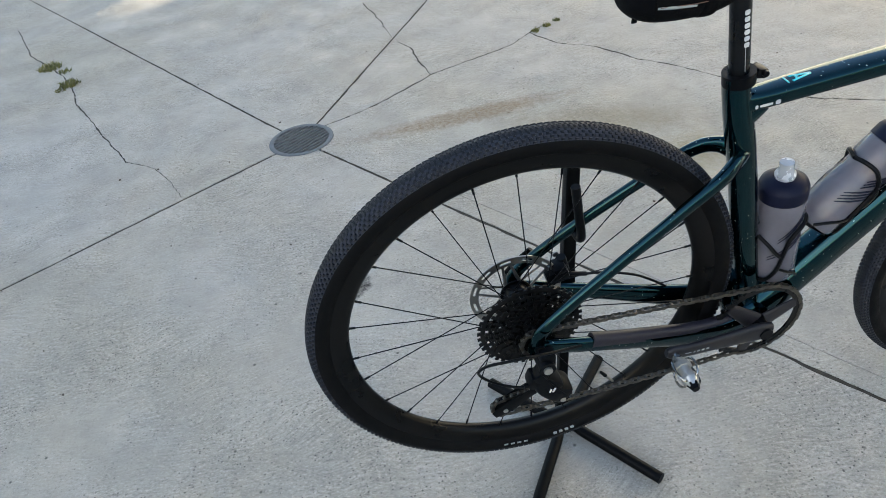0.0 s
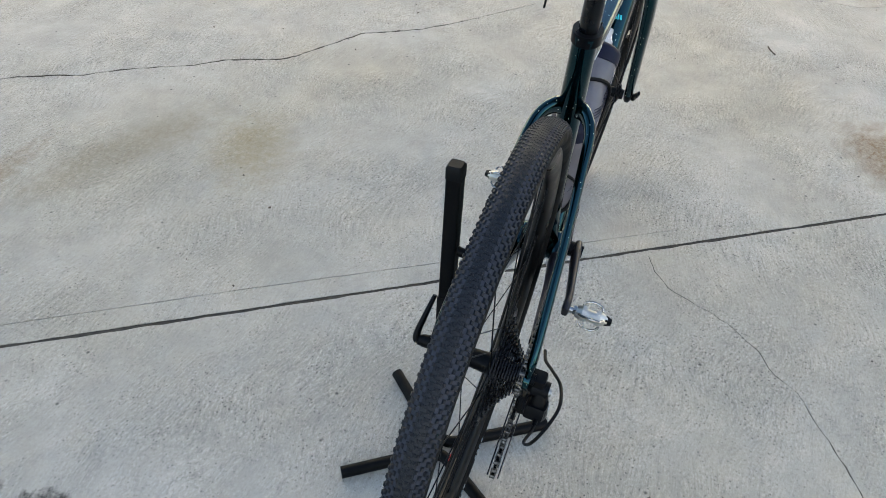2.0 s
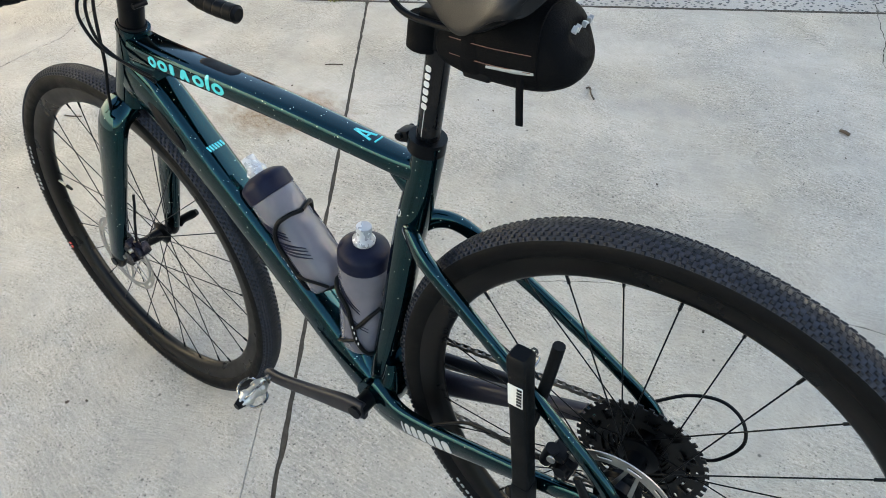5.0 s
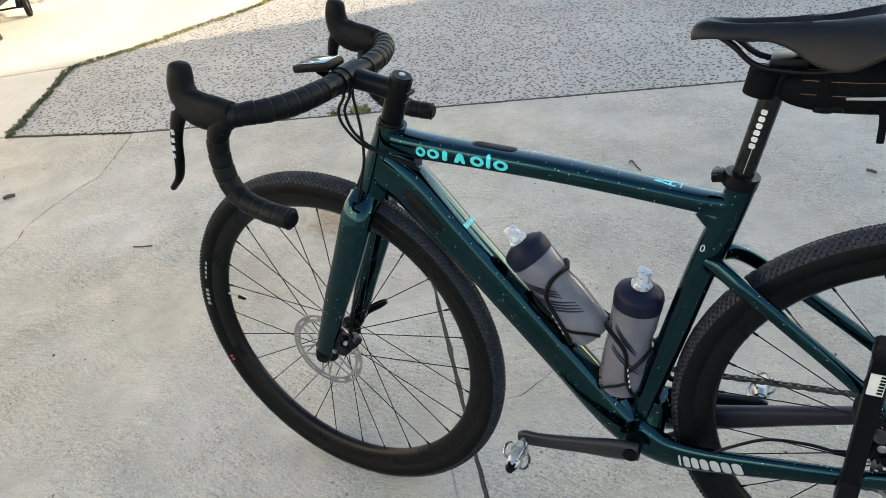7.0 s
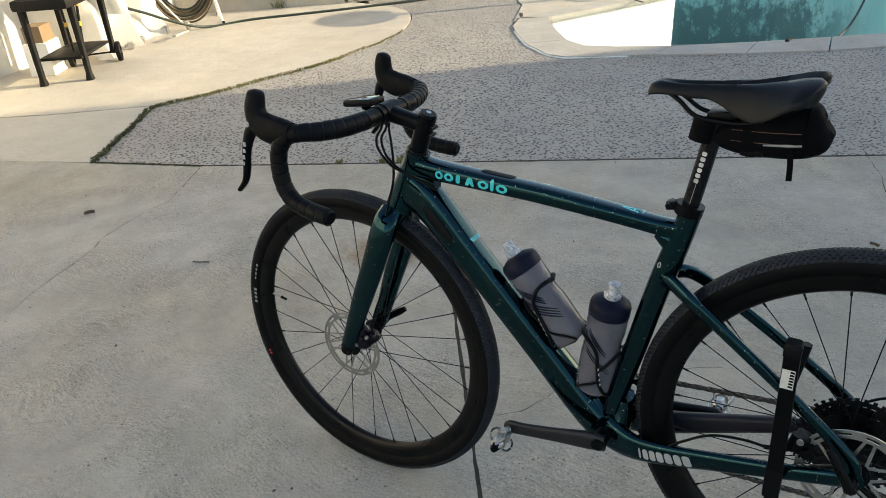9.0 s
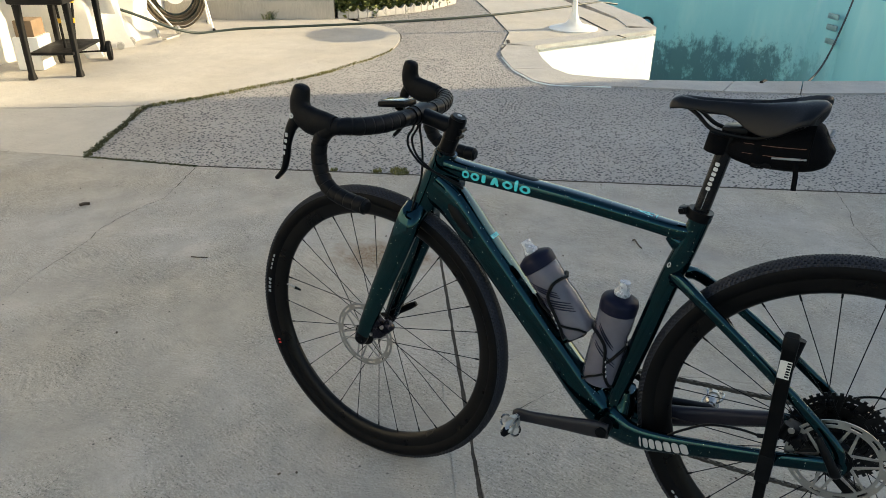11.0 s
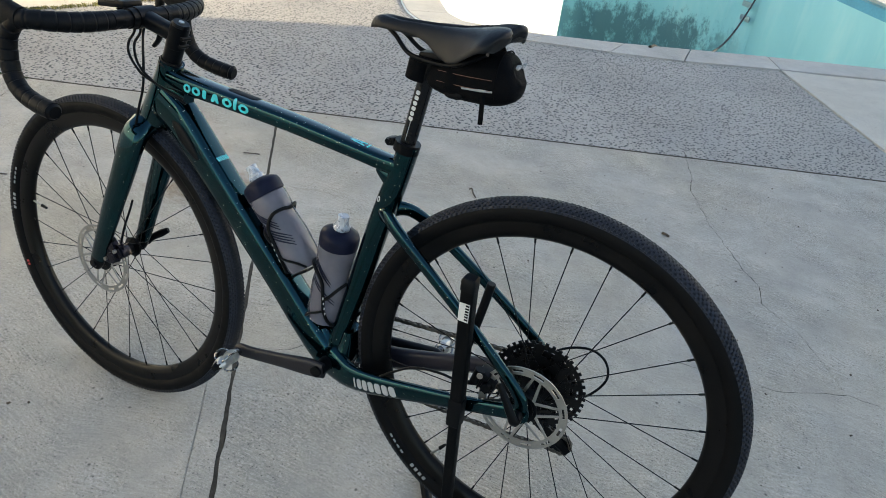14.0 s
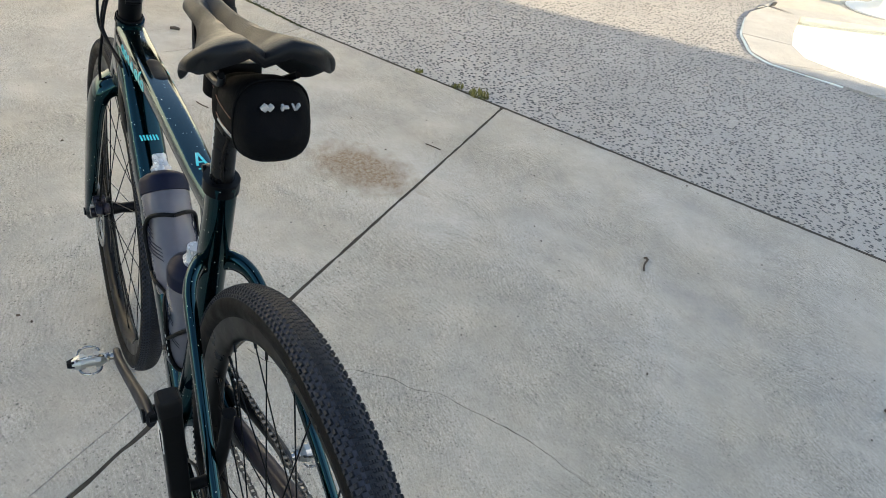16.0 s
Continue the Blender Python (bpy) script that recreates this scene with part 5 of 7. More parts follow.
derailleur = part("rear_derailleur", bm, PLASTIC, bike, "black rear derailleur with a long cage")
derailleur.matrix_basis = Matrix.Translation(RD)
part("linkage_plate", sweep(bmesh.new(), [(-0.006, -0.1070, 0.386, 0.0016, 0.008), (0.014, -0.1090, 0.352, 0.0016, 0.009), (0.036, -0.1080, 0.318, 0.0016, 0.010)], 10), ANODISED, derailleur)
part("pivot_bolt", bar(bmesh.new(), Vector((0.012, -0.1040, 0.394)), Vector((0.012, -0.1080, 0.394)), 0.0070, 16), GREY_METAL, derailleur, "small grey pivot bolt")
part("pivot_bolt", bar(bmesh.new(), Vector((0.036, -0.1070, 0.316)), Vector((0.036, -0.1100, 0.316)), 0.0050, 16), GREY_METAL, derailleur, "small grey pivot bolt")
for y in (-0.0575, -0.0735):
    a, c = PULLEY_A + Vector((0.016, 0, 0.004)), PULLEY_B + Vector((-0.020, 0, -0.008))
    part("cage_plate", sweep(bmesh.new(), spline([(a.x, y, a.z, 0.0011, 0.012), (a.x * 0.6 + c.x * 0.4, y, a.z * 0.6 + c.z * 0.4 + 0.004, 0.0011, 0.009), (a.x * 0.25 + c.x * 0.75, y, a.z * 0.25 + c.z * 0.75, 0.0011, 0.013), (c.x, y, c.z, 0.0011, 0.008)], 5), 10), ANODISED, derailleur)
for p in (PULLEY_A, PULLEY_B):
    part("jockey_wheel", gear(bmesh.new(), p, 0.0190, 0.0, 12, 0.004, 0.3), PLASTIC, derailleur)
    part("pulley_bolt", bar(bmesh.new(), p + Vector((0, -0.0085, 0)), p + Vector((0, -0.0110, 0)), 0.0042, 12), GREY_METAL, derailleur)
part("cable_housing", wire([(-0.006, -0.098, 0.360), (-0.034, -0.099, 0.362), (-0.070, -0.093, 0.378), (-0.096, -0.102, 0.420), (-0.086, -0.114, 0.449), (-0.055, -0.122, 0.459), (-0.015, -0.116, 0.450), (0.022, -0.100, 0.428), (0.050, -0.086, 0.411), (0.075, -0.080, 0.403)], 0.0024, 8), PLASTIC, derailleur, "black gear cable loop")
part("cable_ferrule", bar(bmesh.new(), Vector((-0.004, -0.098, 0.360)), Vector((-0.026, -0.099, 0.361)), 0.0040, 10), PLASTIC, derailleur)
for x, tall in ((0.020, 0.007), (0.026, 0.010)):
    part("logo_mark", block(bmesh.new(), Vector((x - 0.006, -0.1112, 0.350)), (0.003, 0.0016, tall), Euler((0, 0.4, 0)).to_matrix(), 0.0005), WHITE, derailleur, "white printed mark")

bm = bmesh.new()
block(bm, Vector((0.080, 0.050, 0.436)), (0.040, 0.024, 0.026), Euler((0, -0.25, 0)).to_matrix(), 0.006)
block(bm, Vector((0.083, 0.050, 0.452)), (0.022, 0.030, 0.014), Euler((0, -0.25, 0)).to_matrix(), 0.005)
bar(bm, Vector((0.074, 0.058, 0.434)), Vector((0.074, 0.069, 0.434)), 0.0105, 20, 0.0090)
bar(bm, Vector((0.091, 0.060, 0.462)), Vector((0.098, 0.060, 0.432)), 0.0085, 16)
for k in range(4):
    block(bm, Vector((0.066 + 0.008 * k, 0.052, 0.4205 + 0.002 * k)), (0.0030, 0.020, 0.010), Euler((0, -0.25, 0)).to_matrix(), 0.0008)
bar(bm, Vector((0.100, 0.055, 0.425)), Vector((0.135, 0.055, 0.415)), 0.004)
caliper = part("rear_brake_caliper", bm, ANODISED, bike, "black rear disc brake caliper")
caliper.matrix_basis = Matrix.Translation((0.0073, 0.0045, 0.014))
bm = bar(bmesh.new(), Vector((0.086, 0.072, 0.458)), Vector((0.086, 0.0745, 0.458)), 0.0055)
part("caliper_bolt", bm, STEEL, caliper)
part("brake_hose", wire([(0.130, 0.055, 0.416), (0.170, 0.050, 0.412), (0.220, 0.045, 0.396), (0.262, 0.046, 0.366), (0.285, 0.047, 0.345)], 0.0024, 8), PLASTIC, caliper, "black brake hose")

# cockpit
STEER = Vector((-0.338, 0, 0.941))
crown_top = Vector((0.8405, 0, 0.812))
bm = bmesh.new()
bar(bm, crown_top, crown_top + STEER * 0.010, 0.0235, 28, 0.0200)
bar(bm, crown_top + STEER * 0.0105, crown_top + STEER * 0.0385, 0.0178, 28)
stem_c = crown_top + STEER * 0.061
bar(bm, crown_top + STEER * 0.039, crown_top + STEER * 0.083, 0.0182, 28)
bar(bm, crown_top + STEER * 0.083, crown_top + STEER * 0.088, 0.0170, 28, 0.0150)
CLAMP = Vector((0.905, 0, 0.886))
sweep(bm, spline([(*stem_c, 0.016, 0.017), (*(stem_c.lerp(CLAMP, 0.5)), 0.0165, 0.0155), (*CLAMP, 0.019, 0.0165)], 5), 20, power=2.4)
bar(bm, CLAMP + Vector((0, -0.022, 0)), CLAMP + Vector((0, 0.022, 0)), 0.0205, 24)
stem = part("stem", bm, ANODISED, bike, "black stem on headset spacers")
bm = bar(bmesh.new(), crown_top + STEER * 0.0875, crown_top + STEER * 0.0900, 0.0050, 16)
part("top_cap_bolt", bm, GREY_METAL, stem)
bm = bmesh.new()
for q in (0.046, 0.062):
    p = crown_top + STEER * q + Vector((-0.018, 0, -0.003))
    bar(bm, p + Vector((0, -0.011, 0)), p + Vector((0, 0.011, 0)), 0.004, 10)
part("stem_bolt", bm, ANODISED, stem)

bars = part("handlebar", bar(bmesh.new(), CLAMP + Vector((0, -0.075, 0)), CLAMP + Vector((0, 0.075, 0)), 0.0157, 24), ANODISED, bike, "black drop handlebar")
def drawn_back(run):
    """The forward part of the bar and what it carries, a little nearer the rider."""
    out = []
    for p in run:
        u = max(0.0, min(1.0, (p[0] - 0.93) / 0.07)) * max(0.0, min(1.0, (p[2] - 0.745) / 0.06))
        out.append((p[0] - 0.015 * u, p[1], p[2] - 0.004 * u, *p[3:]))
    return out


for s in (1, -1):
    path = [(0.905, s * 0.045, 0.886, 0.0168), (0.910, s * 0.085, 0.885, 0.0175), (0.920, s * 0.125, 0.884, 0.0178), (0.938, s * 0.165, 0.886, 0.0172), (0.966, s * 0.191, 0.889, 0.0165), (0.998, s * 0.199, 0.884, 0.0160), (1.018, s * 0.203, 0.858, 0.0158), (1.019, s * 0.207, 0.822, 0.0158), (1.003, s * 0.211, 0.787, 0.0158), (0.972, s * 0.215, 0.765, 0.0158), (0.932, s * 0.219, 0.755, 0.0158), (0.884, s * 0.222, 0.751, 0.0158)]
    stations = spline(drawn_back(path), 22)
    wrapped = []
    lead = 0.0
    for i, st in enumerate(stations):
        if i:
            lead += float(np.linalg.norm(stations[i][:3] - stations[i - 1][:3]))
        phase = (lead / 0.0205) % 1.0
        wrapped.append((*st[:3], st[3] + 0.0009 * (1 - phase) - 0.0004 - (0.0006 if phase > 0.88 else 0.0)))
    part("bar_tape", sweep(bmesh.new(), wrapped, 18, side_axis=(0.1, 0.3, 0.95)), TAPE, bars, "black wound handlebar tape")
    e = Vector(path[-1][:3])
    part("bar_end_plug", bar(bmesh.new(), e, e + Vector((-0.005, s * 0.0004, -0.0005)), 0.0150, 20, 0.0110), PLASTIC, bars)
    hood = [(0.984, s * 0.197, 0.889, 0.0165, 0.0190), (1.010, s * 0.199, 0.891, 0.0175, 0.0240), (1.040, s * 0.200, 0.893, 0.0175, 0.0270), (1.062, s * 0.200, 0.905, 0.0165, 0.0250), (1.069, s * 0.199, 0.924, 0.0158, 0.0212), (1.067, s * 0.197, 0.942, 0.0152, 0.0185), (1.064, s * 0.196, 0.954, 0.0132, 0.0155), (1.063, s * 0.196, 0.9585, 0.0075, 0.0080)]
    shifter = part("brake_hood", sweep(bmesh.new(), spline(drawn_back(hood), 6), 20, power=2.2), HOOD, bars, "black rubber brake hood")
    lever = [(1.066, s * 0.201, 0.900, 0.010, 0.016), (1.086, s * 0.204, 0.878, 0.0085, 0.0120), (1.096, s * 0.208, 0.845, 0.0080, 0.0085), (1.098, s * 0.212, 0.810, 0.0080, 0.0062), (1.100, s * 0.214, 0.785, 0.0075, 0.0052), (1.112, s * 0.215, 0.764, 0.0060, 0.0045)]
    blade = part("brake_lever", sweep(bmesh.new(), spline(drawn_back(lever), 6), 14, power=2.4), ANODISED, bars, "black brake lever blade")
    for k, tall in enumerate((0.008, 0.007, 0.008, 0.007)):
        spot = Vector((1.0775 + 0.0055 * k / 3, s * (0.2150 + 0.0013 * k), 0.856 - k * 0.0120))
        part("print_mark", block(bmesh.new(), spot, (0.0055, 0.0022, tall), None, 0.0008), WHITE, blade, "white printed block")
    bm = bmesh.new()
    spin(bm, [(0.0022, s * 0.2168), (0.0050, s * 0.2168), (0.0050, s * 0.2150), (0.0022, s * 0.2150)], (1.063, 0, 0.896), 20)
    part("pivot_ring", bm, WHITE, blade)

for k, run in enumerate((
    [(0.903, 0.022, 0.872), (0.906, 0.024, 0.858), (0.913, 0.030, 0.842), (0.905, 0.038, 0.822), (0.876, 0.042, 0.796), (0.848, 0.040, 0.784), (0.815, 0.033, 0.772), (0.785, 0.026, 0.762)],
    [(0.900, 0.012, 0.872), (0.901, 0.014, 0.858), (0.908, 0.022, 0.837), (0.893, 0.032, 0.812), (0.867, 0.039, 0.795), (0.839, 0.036, 0.779), (0.806, 0.031, 0.766), (0.780, 0.025, 0.754)],
    [(0.897, 0.006, 0.872), (0.897, 0.010, 0.858), (0.884, 0.024, 0.836), (0.874, 0.034, 0.806), (0.872, 0.040, 0.764), (0.882, 0.044, 0.720), (0.892, 0.043, 0.686)],
)):
    part("cable_housing", wire(run, 0.0025, 8), PLASTIC, bars, "black cable loop")

# seatpost and saddle
post_top = Vector((0.2995, 0, 0.926))
bm = bar(bmesh.new(), (0.3225, 0, 0.785), post_top, 0.0137, 28)
post = part("seatpost", bm, POST, bike, "gloss black carbon seatpost")
bm = bmesh.new()
bar(bm, post_top - Vector((-0.002, 0, 0.012)), post_top + Vector((-0.006, 0, 0.020)), 0.0150, 24)
block(bm, post_top + Vector((-0.010, 0, 0.026)), (0.042, 0.046, 0.016), Euler((0, 0.12, 0)).to_matrix(), 0.005)
part("post_head", bm, ANODISED, post)
POST_RUN = [(0.3195, 0, 0.806, 0.0137, 0.0137), (0.2995, 0, 0.926, 0.0137, 0.0137)]
for s in (1, -1):
    decal("print_mark", POST_RUN, 2.0, 0.34, 0.0, [("bar", k * 0.0090, 0.0066, -0.0020, 0.0052, 0.0) for k in range(6)], WHITE, post, s, "white printed block")
    decal("print_line", POST_RUN, 2.0, 0.17, 0.0, [("bar", 0.0, 0.036, -0.0004, 0.0004, 0.0)], GREY_DECAL, post, s, "thin printed line")


def saddle_mesh():
    """A padded shell with a centre channel, drooping nose and raised tail."""
    bm = bmesh.new()
    rows = [  # x, half width, top, edge drop
        (0.401, 0.010, 0.983, 0.005), (0.396, 0.0165, 0.990, 0.008), (0.380, 0.0215, 0.996, 0.011), (0.350, 0.0230, 0.998, 0.012), (0.317, 0.0245, 1.000, 0.014), (0.291, 0.0310, 1.001, 0.021), (0.266, 0.0420, 1.003, 0.035), (0.244, 0.0530, 1.005, 0.040), (0.223, 0.0620, 1.009, 0.038), (0.204, 0.0680, 1.013, 0.030), (0.185, 0.0710, 1.018, 0.022), (0.169, 0.0700, 1.020, 0.018), (0.162, 0.0660, 1.019, 0.015), (0.158, 0.0600, 1.015, 0.013)]
    stations = spline(rows, 5)
    sections = []
    n = len(stations)
    for i, (x, half, z, drop) in enumerate(stations):
        tail = max(0.0, min(1.0, (0.25 - x) / 0.09))
        end = min(1.0, min(i, n - 1 - i) / 4 + 0.35)
        ring = []
        for k in range(44):
            w = 2 * math.pi * k / 44
            c, d = math.cos(w), math.sin(w)
            a = math.copysign(abs(c) ** 0.62, c)
            side = math.copysign(abs(d) ** 0.62, d)
            y = half * a
            e = abs(a)
            pad = (0.0062 + 0.0060 * tail * e ** 2) * end
            channel = 0.016 * math.exp(-(y / 0.0090) ** 2) * min(1.0, max(0.0, (0.384 - x) / 0.04))
            fall = drop * max(0.0, e - 0.30) ** 2.2 / 0.70 ** 2.2
            notch = 0.022 * math.exp(-(y / 0.017) ** 2) * tail
            round_tail = 0.016 * tail * e ** 4
            ring.append(bm.verts.new((x + notch + round_tail, y, z - channel - fall - pad + pad * side + 0.002)))
        sections.append(ring)
    for p, q in zip(sections, sections[1:]):
        for k in range(44):
            bm.faces.new((p[k], p[(k + 1) % 44], q[(k + 1) % 44], q[k]))
    for ring in (sections[0], sections[-1]):
        for k in range(21):
            bm.faces.new((ring[k], ring[k + 1], ring[42 - k], ring[43 - k]))
    return bm


saddle = part("saddle", saddle_mesh(), SADDLE, bike, "black saddle with a long centre channel")
saddle.matrix_basis = Matrix.Translation((0, 0.008, 0))
for s in (1, -1):
    part("saddle_rail", wire([(0.376, s * 0.010, 0.984), (0.352, s * 0.016, 0.972), (0.325, s * 0.0215, 0.953), (0.290, s * 0.022, 0.948), (0.250, s * 0.022, 0.950), (0.215, s * 0.028, 0.966), (0.190, s * 0.036, 0.982)], 0.0036, 6), ANODISED, saddle, "black saddle rail")

# bottles and cages
for label, low, high, wall_way, grooves in (
    ("smoky clear drinking bottle with dark cap on the down tube", Vector((0.506, 0, 0.492)), Vector((0.649, 0, 0.657)), Vector((0.755, 0, -0.656)), 4),
    ("smoky clear drinking bottle with dark cap on the seat tube", Vector((0.4575, 0, 0.400)), Vector((0.4345, 0, 0.624)), Vector((-0.985, 0, -0.17)), 2),
):
    low, high = (Vector((shifted(p.x, p.z)[0], 0, shifted(p.x, p.z)[1])) for p in (low, high))
    axis = (high - low).normalized()
    size = (high - low).length
    bottle = thing("water_bottle", low, label, "bottle", "bottles on the bicycle")
    leaning(bottle)
    turn = Vector((0, 0, 1)).rotation_difference(axis).to_matrix().to_4x4()
    place = Matrix.Translation(low) @ turn

    def turned(profile, steps=40):
        bm = spin(bmesh.new(), profile, (0, 0, 0), steps, "Z", closed=False)
        bmesh.ops.holes_fill(bm, edges=[e for e in bm.edges if e.is_boundary])
        bmesh.ops.transform(bm, matrix=place, verts=bm.verts)
        return bm

    body_top = size - 0.062
    body = part("bottle_body", turned([(0.020, 0.000), (0.0335, 0.001), (0.0362, 0.006), (0.0365, 0.030), (0.0365, body_top * 0.50), (0.0350, body_top * 0.58), (0.0335, body_top * 0.64), (0.0345, body_top * 0.72), (0.0365, body_top * 0.80), (0.0365, body_top - 0.004), (0.0350, body_top)]), SMOKE, bottle, "smoky translucent squeeze body")
    cap = part("bottle_cap", turned([(0.0350, body_top - 0.001), (0.0372, body_top), (0.0374, body_top + 0.018), (0.0350, body_top + 0.025), (0.0250, body_top + 0.031), (0.0165, body_top + 0.034), (0.0150, body_top + 0.034)]), CAP, bottle, "dark navy screw cap")
    part("nozzle", turned([(0.0150, body_top + 0.033), (0.0160, body_top + 0.040), (0.0120, body_top + 0.045), (0.0105, body_top + 0.054), (0.0112, body_top + 0.056), (0.0105, body_top + 0.062), (0.0060, body_top + 0.063)], 24), NOZZLE, bottle, "milky clear nozzle")
    for s in (1, -1):
        for k in range(grooves + 3):
            run = []
            first, height = (0.0, 0.50) if k < grooves else (0.35, 0.74)
            for q in range(7):
                u = q / 6
                a = s * (math.pi / 2) + s * (0.85 - first - (1.45 - first) * u)
                h = body_top * height - 0.030 + 0.0062 * (k % grooves) + 0.042 * u
                run.append((0.0367 * math.cos(a), 0.0367 * math.sin(a), h, 0.0006, 0.0007 + 0.0012 * math.sin(math.pi * u)))
            bm = sweep(bmesh.new(), run, 6, side_axis=(0.0, s * 1.0, 0.0))
            bmesh.ops.transform(bm, matrix=place, verts=bm.verts)
            part("stripe", bm, CAP, bottle, "thin dark diagonal stripe")
    # cage: two wings that reach round the bottle, on a backbone
    back = wall_way.normalized()
    side = Vector((0, 1, 0))
    cage = bmesh.new()
    o = low + back * 0.0400
    sweep(cage, [(*(o + axis * q), 0.010, 0.0028) for q in (0.010, 0.060, 0.115)], 10)
    cagepart = part("bottle_cage", cage, PLASTIC, bike, "black bottle cage")

    def hug(s, angle, h):
        return low + (back * math.cos(angle) + side * (s * math.sin(angle))) * 0.0392 + axis * h

    def hug_left(angle, h):
        return low + (back * math.cos(angle) + side * math.sin(angle)) * 0.0422 + axis * h

    for s in (1, -1):
        for name, run, size in (
            ("cage_arm", [(0.20, 0.008), (0.75, 0.012), (1.15, 0.036), (1.32, 0.066), (1.52, 0.100), (2.05, 0.118), (2.60, 0.120), (3.14, 0.116)], 0.0036),
            ("cage_wing", [(0.22, 0.104), (0.70, 0.092), (1.10, 0.072), (1.34, 0.064)], 0.0034),
            ("cage_wing", [(1.20, 0.040), (1.55, 0.030), (1.95, 0.018), (2.30, 0.002)], 0.0026),
        ):
            part(name, wire([hug(s, a, h) for a, h in run], size, 6), PLASTIC, cagepart, "black moulded cage arm")
    part("cage_foot", sweep(bmesh.new(), [(*(low - axis * 0.004 + back * 0.036), 0.016, 0.0025), (*(low - axis * 0.006 - back * 0.005), 0.014, 0.0025)], 10), PLASTIC, cagepart)
    for q in range(4):
        p = hug_left(1.30 - 0.07 * q, 0.070 - 0.011 * q)
        part("print_mark", block(bmesh.new(), p, (0.0022, 0.0012, 0.0050), Vector((0, 0, 1)).rotation_difference(axis).to_matrix(), 0.0003), WHITE, cagepart, "tiny white printed mark")

# saddle bag
bag = thing("saddle_bag", (0.21, 0, 0.88), "small black fabric saddle bag strapped under the saddle", "bag")
leaning(bag)
bag.matrix_world = TILT @ Matrix.Translation(Vector((0.21, 0, 0.88)) + Vector((0.014, 0.005, 0.016)))
bag_run = [(0.282, -0.002, 0.905, 0.012, 0.012), (0.270, -0.002, 0.906, 0.021, 0.019), (0.245, -0.003, 0.909, 0.028, 0.027), (0.215, -0.004, 0.915, 0.033, 0.034), (0.185, -0.004, 0.922, 0.036, 0.039), (0.165, -0.004, 0.927, 0.0365, 0.040), (0.150, -0.004, 0.931, 0.0345, 0.037), (0.141, -0.004, 0.934, 0.030, 0.031), (0.136, -0.004, 0.936, 0.021, 0.021), (0.1345, -0.004, 0.937, 0.010, 0.010)]
part("bag_body", sweep(bmesh.new(), spline(bag_run, 6), 28, power=2.7), FABRIC, bag, "black ripstop fabric body")
for x in (0.232, 0.160):
    sx = next(r for r in spline(bag_run, 30) if r[0] <= x)
    ring_line = []
    for k in range(32):
        w = 2 * math.pi * k / 32
        c, d = math.cos(w), math.sin(w)
        ring_line.append((x, sx[1] + math.copysign(abs(c) ** 0.74, c) * (sx[3] + 0.0004), sx[2] + math.copysign(abs(d) ** 0.74, d) * (sx[4] + 0.0004), 0.0014 if x < 0.2 else 0.010, 0.0012))
    sweep_bm = sweep(bmesh.new(), [(p[0], p[1], p[2], p[3], p[4]) for p in ring_line], 8, side_axis=(1, 0, 0), closed=True)
    part("bag_strap" if x > 0.2 else "bag_seam", sweep_bm, WEBBING, bag)
part("post_strap", sweep(bmesh.new(), [(0.303, 0, 0.895, 0.0190, 0.0190), (0.2985, 0, 0.926, 0.0190, 0.0190)], 24), WEBBING, bag, "wide black strap round the seatpost")
for s in (1, -1):
    part("reflective_strip", sweep(bmesh.new(), [(0.212, -0.004 + s * 0.0338, 0.9065, 0.0008, 0.0013), (0.180, -0.004 + s * 0.0362, 0.9105, 0.0008, 0.0020), (0.162, -0.004 + s * 0.0360, 0.9125, 0.0008, 0.0014)], 8), GREY_DECAL, bag, "thin grey reflective strip")
    for z0 in (0.928, 0.912):
        part("piping", wire([(0.258, -0.003 + s * 0.0250, z0 - 0.006), (0.212, -0.004 + s * 0.0338, z0 - 0.003), (0.165, -0.004 + s * 0.0367, z0 + 0.001)], 0.0005, 5, 6), PIPING, bag, "thin reddish stitched seam")
part("reflective_patch", block(bmesh.new(), Vector((0.1430, -0.010, 0.9120)), (0.005, 0.034, 0.0090), Euler((0, -0.5, 0)).to_matrix(), 0.0015), WEBBING, bag, "raised black patch")
part("reflective_strip", block(bmesh.new(), Vector((0.1408, -0.010, 0.9105)), (0.003, 0.026, 0.0030), Euler((0, -0.5, 0)).to_matrix(), 0.0008), GREY_DECAL, bag, "thin grey reflective strip")
for y, w, tall, lean in ((0.0150, 0.0055, 0.0062, 0.6), (0.0100, 0.0042, 0.0062, 0.6), (-0.0010, 0.0022, 0.0058, 0.0), (-0.0042, 0.0056, 0.0018, 0.0), (-0.0118, 0.0018, 0.0064, -0.45), (-0.0156, 0.0018, 0.0064, 0.45)):
    part("logo_mark", block(bmesh.new(), Vector((0.1352 + 0.06 * abs(y), y - 0.003, 0.9520)), (0.0040, w, tall), Euler((lean, -0.2, 0)).to_matrix(), 0.0006), PALE_DECAL, bag, "pale printed logo shape")
part("strap_tail", sweep(bmesh.new(), spline([(0.176, 0.030, 0.904, 0.004, 0.0012), (0.172, 0.036, 0.886, 0.004, 0.0012), (0.170, 0.037, 0.862, 0.004, 0.0012)], 5), 6, side_axis=(1, 0, 0)), WEBBING, bag, "loose black strap end")
bm = bmesh.new()
block(bm, Vector((0.226, 0.014, 0.893)), (0.030, 0.022, 0.012), None, 0.003)
part("buckle", bm, PLASTIC, bag)

